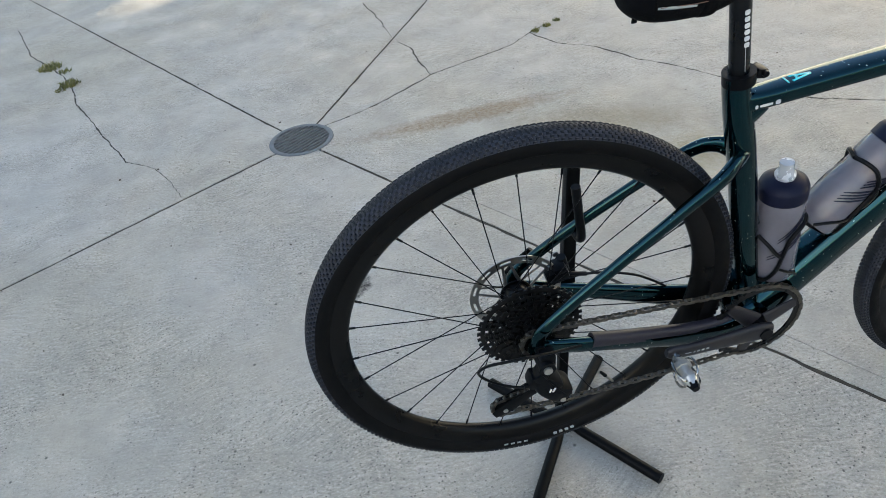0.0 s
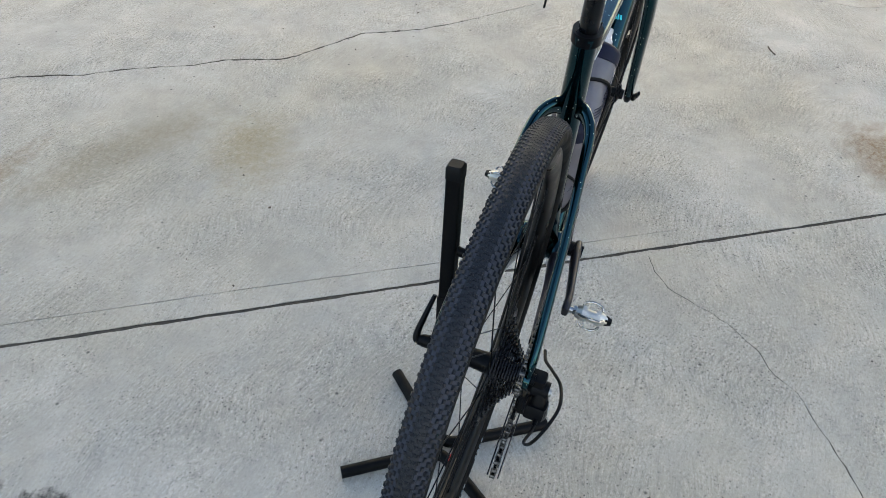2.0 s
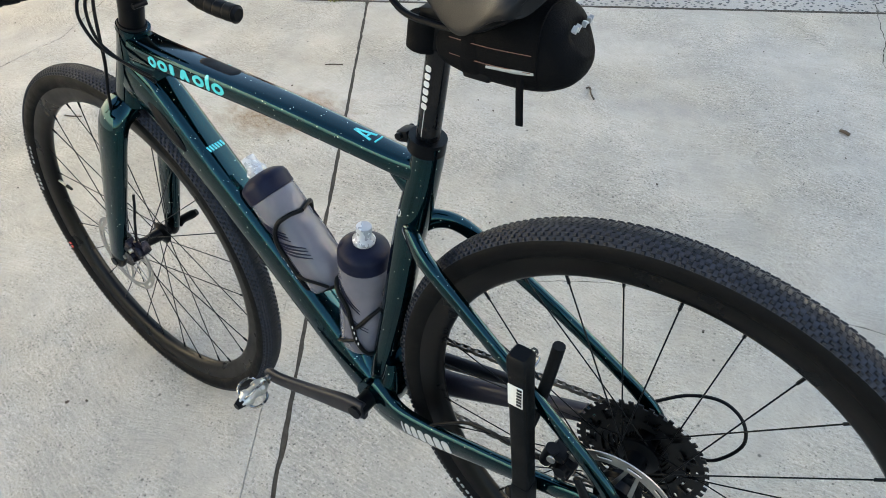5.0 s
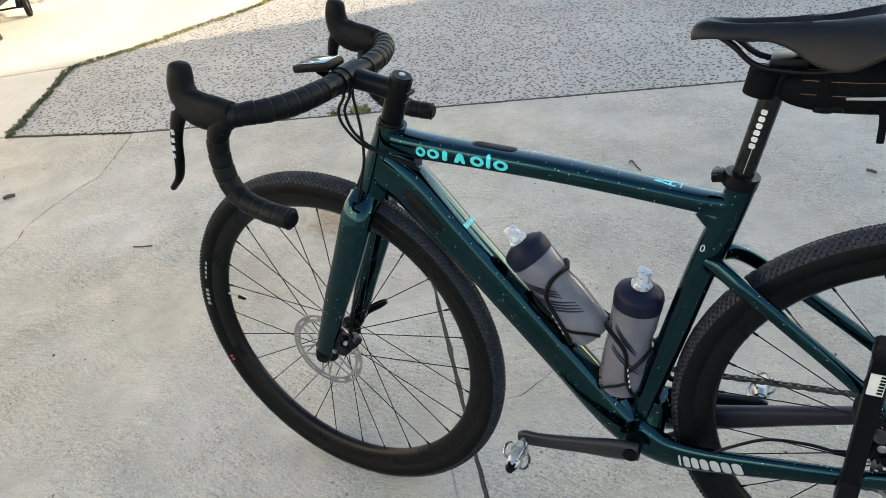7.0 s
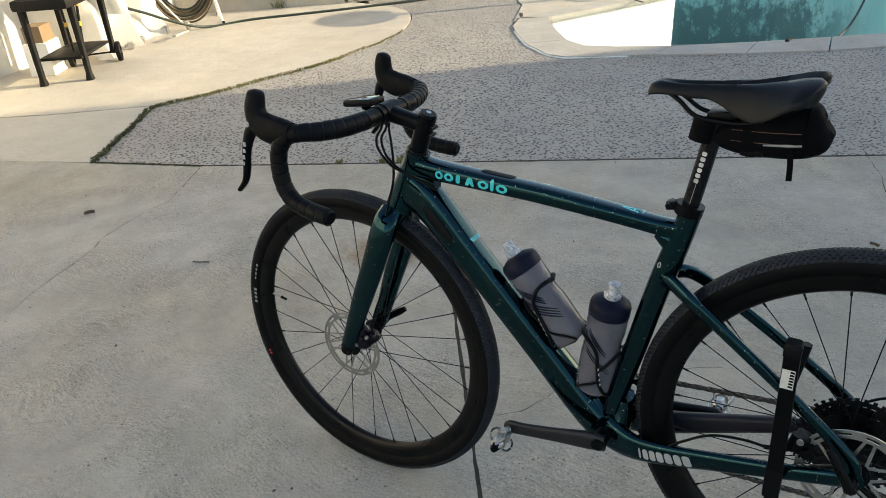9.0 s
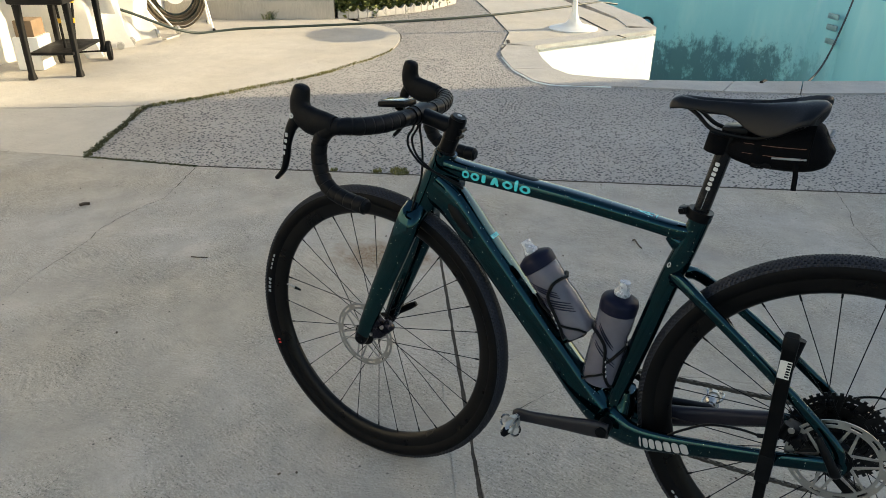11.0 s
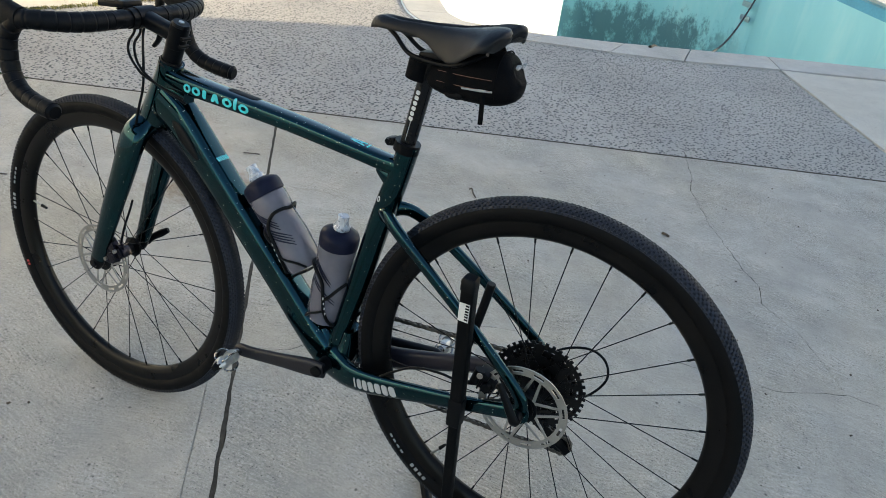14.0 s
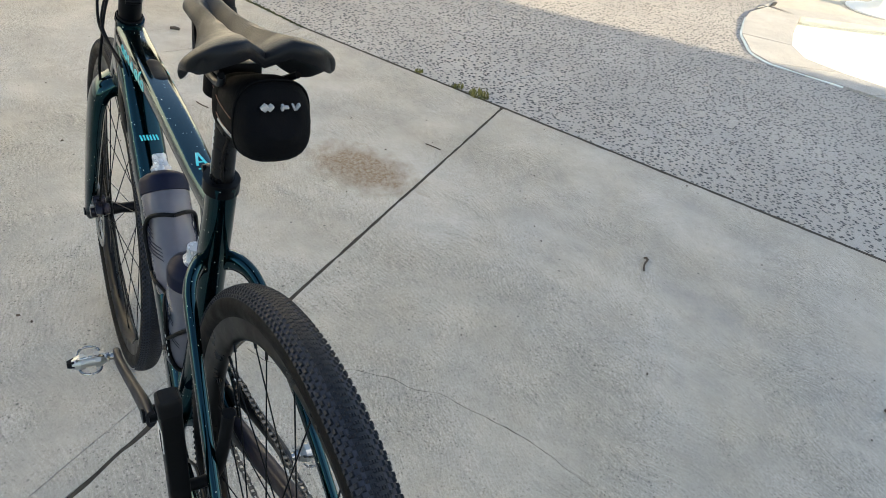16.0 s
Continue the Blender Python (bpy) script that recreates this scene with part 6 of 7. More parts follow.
# handlebar computer
unit = thing("bike_computer", (0.957, 0.006, 0.896), "small black handlebar computer with a pale screen", "computer")
leaning(unit)
tilt = Euler((0, 0.12, 0)).to_matrix()
part("computer_case", block(bmesh.new(), Vector((0.957, 0.006, 0.902)), (0.070, 0.046, 0.013), tilt, 0.005), PLASTIC, unit)
part("screen", block(bmesh.new(), Vector((0.957, 0.006, 0.9095)), (0.054, 0.038, 0.002), tilt, 0.0008), SCREEN, unit, "pale grey screen")
part("mount", sweep(bmesh.new(), spline([(0.953, 0.006, 0.892, 0.012, 0.004), (0.930, 0.012, 0.884, 0.009, 0.004), (0.908, 0.024, 0.880, 0.008, 0.006)], 5), 10), PLASTIC, unit)
part("mount_band", bar(bmesh.new(), CLAMP + Vector((0, 0.022, 0)), CLAMP + Vector((0, 0.036, 0)), 0.0185, 24), PLASTIC, unit)

# work stand
stand = thing("bike_stand", (0.11, 0.11, 0), "black steel floor stand under the rear wheel", "stand")
foot, head = Vector((0.101, 0.123, 0.014)), Vector((0.130, 0.122, 0.661))
sleeve = foot.lerp(head, 0.56)
upright = part("upright", sweep(bmesh.new(), [(*sleeve, 0.0114, 0.0114), (*head, 0.0114, 0.0114)], 24, power=7.0), BLACK_STEEL, stand, "square black steel upright sleeve")
part("inner_tube", sweep(bmesh.new(), [(*foot, 0.0094, 0.0094), (*(foot.lerp(head, 0.6)), 0.0094, 0.0094)], 24, power=7.0), BLACK_STEEL, stand, "thinner square black inner tube")
part("end_cap", sweep(bmesh.new(), [(*(head - Vector((0, 0, 0.012))), 0.0124, 0.0124), (*(head + Vector((0, 0, 0.006))), 0.0124, 0.0124), (*(head + Vector((0, 0, 0.010))), 0.0095, 0.0095)], 24, power=6.0), PLASTIC, upright, "black plastic end cap")
part("paper_label", block(bmesh.new(), Vector((0.1288, 0.1338, 0.611)), (0.018, 0.0012, 0.034), Euler((0, 0.025, 0)).to_matrix()), LABEL, upright, "white paper label")
for k in range(6):
    part("label_bar", block(bmesh.new(), Vector((0.1238, 0.1346, 0.625 - 0.0052 * k)), (0.006, 0.0008, 0.0030), None), PLASTIC, upright)
part("leg", wire([(0.240, -0.062, 0.013), (0.176, 0.030, 0.013), (0.134, 0.090, 0.014), (0.128, 0.118, 0.014), (0.146, 0.155, 0.014), (0.243, 0.266, 0.013)], 0.0115, 8, 14), BLACK_STEEL, stand, "bent black steel floor tube")
part("leg", wire([(-0.033, -0.093, 0.013), (0.038, 0.016, 0.013), (0.086, 0.090, 0.014), (0.092, 0.118, 0.014), (0.074, 0.155, 0.014), (-0.010, 0.270, 0.013)], 0.0115, 8, 14), BLACK_STEEL, stand, "bent black steel floor tube")
bm = bmesh.new()
block(bm, Vector((0.132, 0.168, 0.030)), (0.016, 0.022, 0.040), Euler((0, 0, 0.6)).to_matrix(), 0.004)
bar(bm, Vector((0.116, 0.124, 0.034)), Vector((0.131, 0.164, 0.034)), 0.006)
part("lock_knob", bm, PLASTIC, stand, "black plastic locking knob")
bm = wire([(0.126, 0.126, 0.524), (0.127, 0.104, 0.517), (0.129, 0.086, 0.517), (0.128, 0.0765, 0.532), (0.121, 0.070, 0.580), (0.114, 0.065, 0.634)], 0.0075, 8, 10)
part("hook", bm, PLASTIC, upright, "black coated hook")
bm = bmesh.new()
block(bm, Vector((0.1185, 0.1226, 0.400)), (0.0260, 0.0260, 0.060), Euler((0, 0.025, 0)).to_matrix(), 0.005)
part("sliding_clamp", bm, PLASTIC, upright)

# ---- yard: drain, weeds, litter ----
drain = thing("floor_drain", (GRATE.x, GRATE.y, 0), "round grey cast-iron drain grate set in the concrete", "drain")
bm = spin(bmesh.new(), [(0.104, -0.012), (0.121, -0.012), (0.121, 0.001), (0.118, 0.003), (0.108, 0.003), (0.104, 0.001)], (GRATE.x, GRATE.y, 0), 56, "Z")
part("grate_ring", bm, IRON, drain)
way = Vector((0.80, 0.60, 0))
cross_way = Vector((-0.60, 0.80, 0))
for k in range(11):
    o = -0.088 + 0.0176 * k
    half = math.sqrt(max(0.0, 0.105 ** 2 - o * o))
    bm = bmesh.new()
    block(bm, GRATE + cross_way * o + Vector((0, 0, -0.004)), (2 * half, 0.0056, 0.012), Euler((0, 0, math.atan2(way.y, way.x))).to_matrix(), 0.0015)
    part("grate_bar", bm, IRON, drain)
# shallow floor, its depth shade painted in as black
bm = prism(bmesh.new(), [(GRATE.x + 0.118 * math.cos(w), GRATE.y + 0.118 * math.sin(w)) for w in np.linspace(0, 2 * math.pi, 33)[:-1]], -0.053, -0.050)
part("drain_pit", bm, PIT, drain, smooth=False)


def tufts(name, spots, material, label, category, seed):
    """Many small blades at (x, y, radius, count, height)."""
    r = random.Random(seed)
    verts, faces = [], []
    for x, y, spread, count, tall in spots:
        for _ in range(count):
            a, d = r.uniform(0, 2 * math.pi), spread * math.sqrt(r.random())
            px, py = x + d * math.cos(a), y + d * math.sin(a)
            h = tall * r.uniform(0.4, 1.2)
            lean_a, lean = r.uniform(0, 2 * math.pi), r.uniform(0.2, 1.3) * h
            w = r.uniform(0.0012, 0.0030)
            b = r.uniform(0, math.pi)
            n0 = len(verts)
            dx, dy = w * math.cos(b), w * math.sin(b)
            mx, my = px + 0.4 * lean * math.cos(lean_a), py + 0.4 * lean * math.sin(lean_a)
            verts.extend([(px - dx, py - dy, -0.004), (px + dx, py + dy, -0.004), (mx + dx, my + dy, h * 0.65), (mx - dx, my - dy, h * 0.65), (px + lean * math.cos(lean_a), py + lean * math.sin(lean_a), h)])
            faces.extend([(n0, n0 + 1, n0 + 2, n0 + 3), (n0 + 3, n0 + 2, n0 + 4)])
    mesh = bpy.data.meshes.new(name)
    mesh.from_pydata(verts, [], faces)
    mesh.materials.append(material)
    return tagged(new(name, mesh), label, category, kind="stuff")


r = random.Random(4)
spots, mossy = [], []
line = spline(GRASS_LINE, 14)
for i, p in enumerate(line):
    u = i / len(line)
    # the stretch in shade takes the darkened moss, the sunny one the yellow-green grass
    if u < 0.24:
        mossy.append((p[0] + r.uniform(-0.012, 0.012), p[1], r.uniform(0.012, 0.030), 40, 0.010))
    elif u < 0.68:
        w = 0.030 * (1 - max(0.0, u - 0.42) / 0.28)
        spots.append((p[0] + r.uniform(-0.012, 0.012), p[1] + r.uniform(-0.008, 0.008), max(w, 0.008) * r.uniform(0.6, 1.2), 34 if u < 0.5 else 14, 0.013))
for k in range(90):
    q = Vector((2.988, -1.157, 0)).lerp(Vector((*CORNER, 0)), k / 90)
    mossy.append((q.x + r.uniform(-0.006, 0.006), q.y + r.uniform(-0.006, 0.006), 0.010, 6 if r.random() < 0.7 else 14, 0.006))
tufts("grass_strip", spots, GRASS, "short yellow-green grass growing in the paving joint", "grass", 7)
tufts("moss_strip", mossy, SHADED_MOSS, "green moss along the paving joint, darkened for shade", "moss", 17)
tufts("weed", [(-1.589, 2.951, 0.055, 260, 0.02), (-1.498, 2.859, 0.03, 60, 0.015)], GRASS, "dark green weed tuft in a concrete crack", "weed", 8)
tufts("weed", [(-1.435, 2.672, 0.045, 200, 0.018), (-1.463, 2.621, 0.03, 60, 0.014)], GRASS, "dark green weed tuft in a concrete crack", "weed", 9)
tufts("weed", [(0.728, 2.246, 0.02, 60, 0.012), (0.792, 2.286, 0.02, 60, 0.012), (0.856, 2.326, 0.015, 50, 0.012)], GRASS, "small green weeds in a concrete crack", "weed", 10)
tufts("weed", [(2.038, -1.631, 0.05, 160, 0.018), (2.142, -1.579, 0.03, 70, 0.015), (2.347, -1.488, 0.02, 40, 0.012)], GRASS, "small green weeds at the end of a paving joint", "weed", 11)


def twig(points, radius, label):
    ob = part("twig", wire(points, radius, 5, 6), TWIG)
    return tagged(ob, label, "twig")


twig([(0.721, -1.409, 0.004), (0.742, -1.430, 0.007), (0.763, -1.468, 0.004)], 0.0030, "thin dry dark twig on the concrete")
twig([(0.756, -1.457, 0.004), (0.766, -1.464, 0.008), (0.774, -1.458, 0.005)], 0.0032, "short curled dry twig on the concrete")
twig([(1.614, -1.178, 0.004), (1.643, -1.160, 0.006), (1.672, -1.146, 0.004)], 0.0024, "thin dry dark twig on the concrete")
twig([(2.165, -0.452, 0.004), (2.192, -0.434, 0.006), (2.226, -0.425, 0.004)], 0.0024, "thin bent dry twig on the concrete")
twig([(3.020, -0.556, 0.005), (3.032, -0.540, 0.008), (3.044, -0.520, 0.005)], 0.0075, "small curled dark leaf on the concrete")
twig([(-0.020, -1.598, 0.004), (-0.005, -1.604, 0.006), (0.009, -1.609, 0.004)], 0.0050, "curled dry dark leaf on the concrete")
r = random.Random(21)
bm = bmesh.new()
for _ in range(150):
    x, y = r.uniform(-1.2, 3.4), r.uniform(-2.6, 2.6)
    s = r.uniform(0.0015, 0.0042)
    block(bm, Vector((x, y, s * 0.4)), (s * r.uniform(1, 2.2), s, s), Euler((r.uniform(-0.4, 0.4), 0, r.uniform(0, 3))).to_matrix())
tagged(part("debris", bm, TWIG, smooth=False), "tiny dark bits of grit and leaf on concrete", "debris", kind="stuff")

# ---- far side of the yard ----


def settle(ob, was, now, size):
    """Sets down a thing that was modelled round another spot, at its true place and size."""
    ob.location = Vector(now) + (ob.location - Vector(was)) * size
    ob.scale = (size, size, size)
    return ob


table = thing("pedestal_table", (3.494, -7.471, 0), "round white table on a flared pedestal beside the pool", "table")
bm = spin(bmesh.new(), [(0.001, 0.002), (0.300, 0.002), (0.300, 0.014), (0.270, 0.024), (0.180, 0.040), (0.100, 0.070), (0.058, 0.120), (0.038, 0.200), (0.030, 0.320), (0.032, 0.560), (0.060, 0.690), (0.140, 0.735), (0.001, 0.735)], (3.494, -7.471, 0), 48, "Z", closed=False)
part("pedestal", bm, WHITE_METAL, table)
bm = spin(bmesh.new(), [(0.001, 0.735), (0.440, 0.735), (0.455, 0.745), (0.450, 0.758), (0.001, 0.760)], (3.494, -7.471, 0), 64, "Z", closed=False)
part("tabletop", bm, WHITE_METAL, table)
settle(table, (3.494, -7.471, 0), (2.765, -6.056, 0), 0.84)

# house wall behind the barbecue
WALL_A, WALL_B = Vector((5.644, -0.409, 0)), Vector((6.753, -4.376, 0))
along = (WALL_B - WALL_A).normalized()
out = Vector((along.y, -along.x, 0))
if out.x > 0:
    out = -out
bm = prism(bmesh.new(), [flat(WALL_A), flat(WALL_B), flat(WALL_B - out * 0.2), flat(WALL_A - out * 0.2)], -0.05, 3.0)
tagged(part("wall_east", bm, STUCCO, smooth=False), "white stucco house wall in full sun", "wall", kind="structure")
STEP_A, STEP_B = Vector((6.692, -4.180, 0)), Vector((5.198, -5.187, 0))
step_in = Vector((0.563, -0.826, 0))
bm = prism(bmesh.new(), [flat(STEP_A), flat(STEP_B), flat(STEP_B + step_in * 3.0), flat(STEP_A + step_in * 3.0)], -0.05, 0.19)
tagged(part("porch_step", bm, PATIO, smooth=False), "low pale concrete porch step", "step", kind="structure")
bm = prism(bmesh.new(), [flat(STEP_A + step_in * 1.1), flat(STEP_B + step_in * 1.1), flat(STEP_B + step_in * 1.3), flat(STEP_A + step_in * 1.3)], 0.19, 2.8)
tagged(part("wall_porch", bm, DARK_WOOD, smooth=False), "red-brown boarded wall at the back of the porch", "wall", kind="structure")
bm = block(bmesh.new(), STEP_B + step_in * 0.25 + Vector((0.20, 0.22, 1.4)), (0.07, 0.07, 2.42), Euler((0, 0, 0.7)).to_matrix(), 0.006)
tagged(part("porch_post", bm, WHITE_METAL), "slim white porch post on the step", "post", kind="structure")

# bushes with a scalloped border
BORDER = [(5.197, -5.243), (5.040, -5.400), (4.931, -5.581), (4.826, -5.821), (4.730, -6.051), (4.684, -6.280), (4.677, -6.542), (4.683, -6.966)]
bush = thing("bush", (5.20, -6.10, 0), "dense low green hedge bush behind a scalloped border", "bush")
r = random.Random(5)
edge_run = spline(BORDER, 8)


def behind_border(u, deep):
    i = min(int(u * (len(edge_run) - 1)), len(edge_run) - 2)
    a, c = Vector((*edge_run[i], 0)), Vector((*edge_run[i + 1], 0))
    d = (c - a).normalized()
    return a.lerp(c, u * (len(edge_run) - 1) - i) + Vector((-d.y, d.x, 0)) * deep


bm = bmesh.new()
for k in range(40):
    p = behind_border(r.random(), r.uniform(0.15, 0.8))
    bar(bm, p, p + Vector((r.uniform(-0.25, 0.25), r.uniform(-0.25, 0.25), r.uniform(0.28, 0.60))), 0.008, 5, 0.003)
part("branches", bm, TWIG, bush)["kind"] = "stuff"
verts, faces = [], []
for _ in range(11000):
    u = r.random()
    deep = 0.05 + r.random() ** 1.7 * 0.85
    lump = 0.5 + 0.5 * math.sin(23 * u + 2.0 * math.sin(7 * u))
    tall = 0.82 * (0.85 - 0.30 * max(0.0, u - 0.6)) * (0.55 + 0.45 * min(1.0, deep / 0.30)) * (0.8 + 0.25 * lump)
    p = behind_border(u, deep - 0.10 * lump * r.random()) + Vector((r.gauss(0, 0.03), r.gauss(0, 0.03), 0.02 + tall * r.random() ** 0.75))
    e = Euler((r.uniform(-1.2, 1.2), r.uniform(-1.2, 1.2), r.uniform(0, 6.28))).to_matrix()
    w, h = r.uniform(0.013, 0.024), r.uniform(0.034, 0.060)
    n0 = len(verts)
    for q in ((-w * 0.2, 0, 0), (w * 0.2, 0, 0), (w, h * 0.5, 0.006), (0, h, 0), (-w, h * 0.5, 0.006)):
        verts.append(p + e @ Vector(q))
    faces.append((n0, n0 + 1, n0 + 2, n0 + 3, n0 + 4))
mesh = bpy.data.meshes.new("leaves")
mesh.from_pydata(verts, [], faces)
mesh.materials.append(LEAF)
leaves = tagged(new("leaves", mesh), kind="stuff")
leaves.parent = bush
leaves.matrix_parent_inverse = Matrix.Translation(bush.location).inverted()
border = thing("garden_border", (4.94, -5.70, 0), "low scalloped concrete garden border", "border")
for k in range(14):
    a, c = behind_border(k / 14 + 0.002, 0), behind_border((k + 1) / 14 - 0.002, 0)
    d = (c - a).normalized()
    half = (c - a).length / 2
    mid = (a + c) / 2
    bm = bmesh.new()
    outline = [(-half, 0.0), (half, 0.0)] + [(half * x, 0.105 - 0.040 * math.cos(x * math.pi / 2) ** 0.8) for x in (1.0, 0.8, 0.5, 0.2, -0.2, -0.5, -0.8, -0.999)]
    side = Vector((-d.y, d.x, 0)) * 0.022
    lo = [bm.verts.new(mid + d * x + Vector((0, 0, z)) - side) for x, z in outline]
    hi = [bm.verts.new(mid + d * x + Vector((0, 0, z)) + side) for x, z in outline]
    bm.faces.new(lo[::-1])
    bm.faces.new(hi)
    n = len(outline)
    for j in range(n):
        bm.faces.new((lo[j], lo[(j + 1) % n], hi[(j + 1) % n], hi[j]))
    part("border_block", bm, COPING, border, smooth=False)
tufts("weed", [(5.799, -4.814, 0.07, 160, 0.10)], LEAF, "small green weed at the foot of the porch step", "weed", 12)

# barbecue trolley
cart = thing("barbecue_cart", (6.319, -2.462, 0), "black resin barbecue trolley with a white cover", "barbecue")
CU, CV = Vector((0.55, -0.835, 0)), Vector((-0.64, -0.768, 0))
C0 = Vector((6.245, -2.072, 0))


def cart_at(u, v, z):
    return C0 + CU * u + CV * v + Vector((0, 0, z))


cart_turn = math.atan2(CU.y, CU.x)
for u, v in ((0.0, 0.0), (0.0, 0.37), (0.62, 0.0), (0.62, 0.37)):
    bm = bmesh.new()
    z0 = 0.0 if u == 0 else 0.09
    sweep(bm, [(*cart_at(u, v, z0 + 0.002), 0.035, 0.030), (*cart_at(u, v, z0 + 0.03), 0.033, 0.028), (*cart_at(u, v, z0 + 0.06), 0.024, 0.022), (*cart_at(u + 0.01, v, 0.40), 0.026, 0.024), (*cart_at(u + 0.02, v, 0.66), 0.030, 0.030)], 16, side_axis=tuple(CU), power=5)
    part("leg", bm, GRILL, cart)
rot = Euler((0, 0, cart_turn)).to_matrix()
part("lower_shelf", block(bmesh.new(), cart_at(0.31, 0.185, 0.205), (0.62, 0.36, 0.025), rot, 0.006), GRILL, cart)
part("tray", block(bmesh.new(), cart_at(0.30, 0.185, 0.66), (0.80, 0.46, 0.09), rot, 0.03), GRILL, cart)
part("side_rail", block(bmesh.new(), cart_at(0.30, 0.43, 0.715), (0.78, 0.03, 0.02), rot, 0.006), GREY_METAL, cart)
for v in (-0.02, 0.40):
    c = cart_at(0.66, v, 0.09)
    bm = bmesh.new()
    turn = Matrix.Translation(c) @ Vector((0, 1, 0)).rotation_difference(CV).to_matrix().to_4x4()
    spin(bm, [(0.060, -0.020), (0.082, -0.022), (0.090, -0.014), (0.090, 0.014), (0.082, 0.022), (0.060, 0.020)], (0, 0, 0), 36)
    for k in range(6):
        a = math.pi * k / 3
        bar(bm, Vector((0.012 * math.cos(a), 0, 0.012 * math.sin(a))), Vector((0.064 * math.cos(a), 0, 0.064 * math.sin(a))), 0.008, 6)
    disc(bm, 0.018, -0.022, 0.022, (0, 0, 0), 20)
    bmesh.ops.transform(bm, matrix=turn, verts=bm.verts)
    part("wheel", bm, GRILL, cart, "black plastic wheel")
part("axle", bar(bmesh.new(), cart_at(0.66, -0.02, 0.09), cart_at(0.66, 0.40, 0.09), 0.008), GRILL, cart)
bm = bmesh.new()
grid = []
r = random.Random(3)
for i in range(17):
    row = []
    for j in range(13):
        u, v = -0.05 + 0.95 * i / 16, -0.12 + 0.55 * j / 12
        edge = max(abs(i - 8) / 8, abs(j - 6) / 6)
        z = 0.73 + 0.42 * math.sqrt(max(0.0, 1 - edge ** 3)) + 0.02 * math.sin(5 * u + 9 * v) + r.uniform(-0.006, 0.006)
        if i > 13:
            z -= 0.12 * (i - 13)
        row.append(bm.verts.new(cart_at(u, v, z)))
    grid.append(row)
for i in range(16):
    for j in range(12):
        bm.faces.new((grid[i][j], grid[i + 1][j], grid[i + 1][j + 1], grid[i][j + 1]))
bmesh.ops.solidify(bm, geom=bm.faces[:], thickness=0.004)
part("cover", bm, CLOTH, cart, "draped white plastic cover")
CART_WAS, CART_NOW = (6.245, -2.072, 0), (5.411, -1.831, 0)
settle(cart, CART_WAS, CART_NOW, 0.868)
for k, (v, tilt) in enumerate(((0.34, 0.03), (0.22, -0.02))):
    a, b = cart_at(0.10 + 0.10 * k, v, 0.22), cart_at(0.12 + tilt, v + 0.04, 0.70)
    tool = thing("garden_tool", tuple(cart_at(0.1, v, 0.22)), "long black tool with yellow grip bands leaning on the trolley", "tool", "tools on the trolley")
    part("shaft", bar(bmesh.new(), a, b, 0.011, 10), GRILL, tool)
    part("grip_band", bar(bmesh.new(), a.lerp(b, 0.45), a.lerp(b, 0.53), 0.014, 10), YELLOW, tool, "yellow band")
    part("grip_band", bar(bmesh.new(), a.lerp(b, 0.78), a.lerp(b, 1.0), 0.015, 10), YELLOW, tool, "yellow grip")
    settle(tool, CART_WAS, CART_NOW, 0.868)
carton = block(bmesh.new(), Vector((6.722, -2.408, 0.36)), (0.22, 0.16, 0.14), Euler((0, 0, cart_turn)).to_matrix(), 0.004)
stool = thing("storage_box", (6.722, -2.408, 0), "brown cardboard box on a pale crate by the wall", "box")
part("carton", carton, CARDBOARD, stool)
part("crate", block(bmesh.new(), Vector((6.722, -2.408, 0.146)), (0.26, 0.22, 0.288), Euler((0, 0, cart_turn)).to_matrix(), 0.01), CLOTH, stool)
settle(stool, (6.722, -2.408, 0), (5.753, -2.097, 0), 0.866)

# white sheet hanging behind, dumb-bells, hand cart, hose stand
bm = bmesh.new()
grid = []
for i in range(21):
    row = []
    for j in range(9):
        u, z = i / 20, 0.05 + 0.80 * j / 8
        p = Vector((5.898, -2.394, 0)).lerp(Vector((6.268, -3.461, 0)), u)
        fold = 0.07 * math.sin(17 * u + 2 * z) + 0.05 * math.sin(31 * u - 3 * z)
        if j == 0:
            fold += 0.06
        z -= 0.16 * (1 - u) * math.sin(3 * u) * (j / 8)
        row.append(bm.verts.new(p + Vector((-0.88, -0.47, 0)) * (0.16 + fold) + Vector((0, 0, z))))
    grid.append(row)
for i in range(20):
    for j in range(8):
        bm.faces.new((grid[i][j], grid[i + 1][j], grid[i + 1][j + 1], grid[i][j + 1]))
bmesh.ops.solidify(bm, geom=bm.faces[:], thickness=0.006)
sheet = part("plastic_sheet", bm, CLOTH)
for v in sheet.data.vertices:
    if v.co.z < 0.075:
        v.co.z = 0.002
tagged(sheet, "crumpled white plastic sheet covering goods by the wall", "sheet")

for (x, y) in ((6.961, -3.447), (7.011, -3.626)):
    bell = thing("dumbbell", (x, y, 0.06), "pale hexagonal dumb-bell on the concrete", "dumbbell", "dumb-bells")
    d = Vector((0.80, -0.60, 0))
    c = Vector((x, y, 0.038))
    part("handle", bar(bmesh.new(), c - d * 0.06, c + d * 0.06, 0.014, 12), GREY_METAL, bell)
    for s in (1, -1):
        part("weight", bar(bmesh.new(), c + d * (0.038 * s), c + d * (0.085 * s), 0.042, 6, 0.038), GREY_METAL, bell)
    settle(bell, (6.961, -3.447, 0), (5.824, -2.925, 0), 0.85)

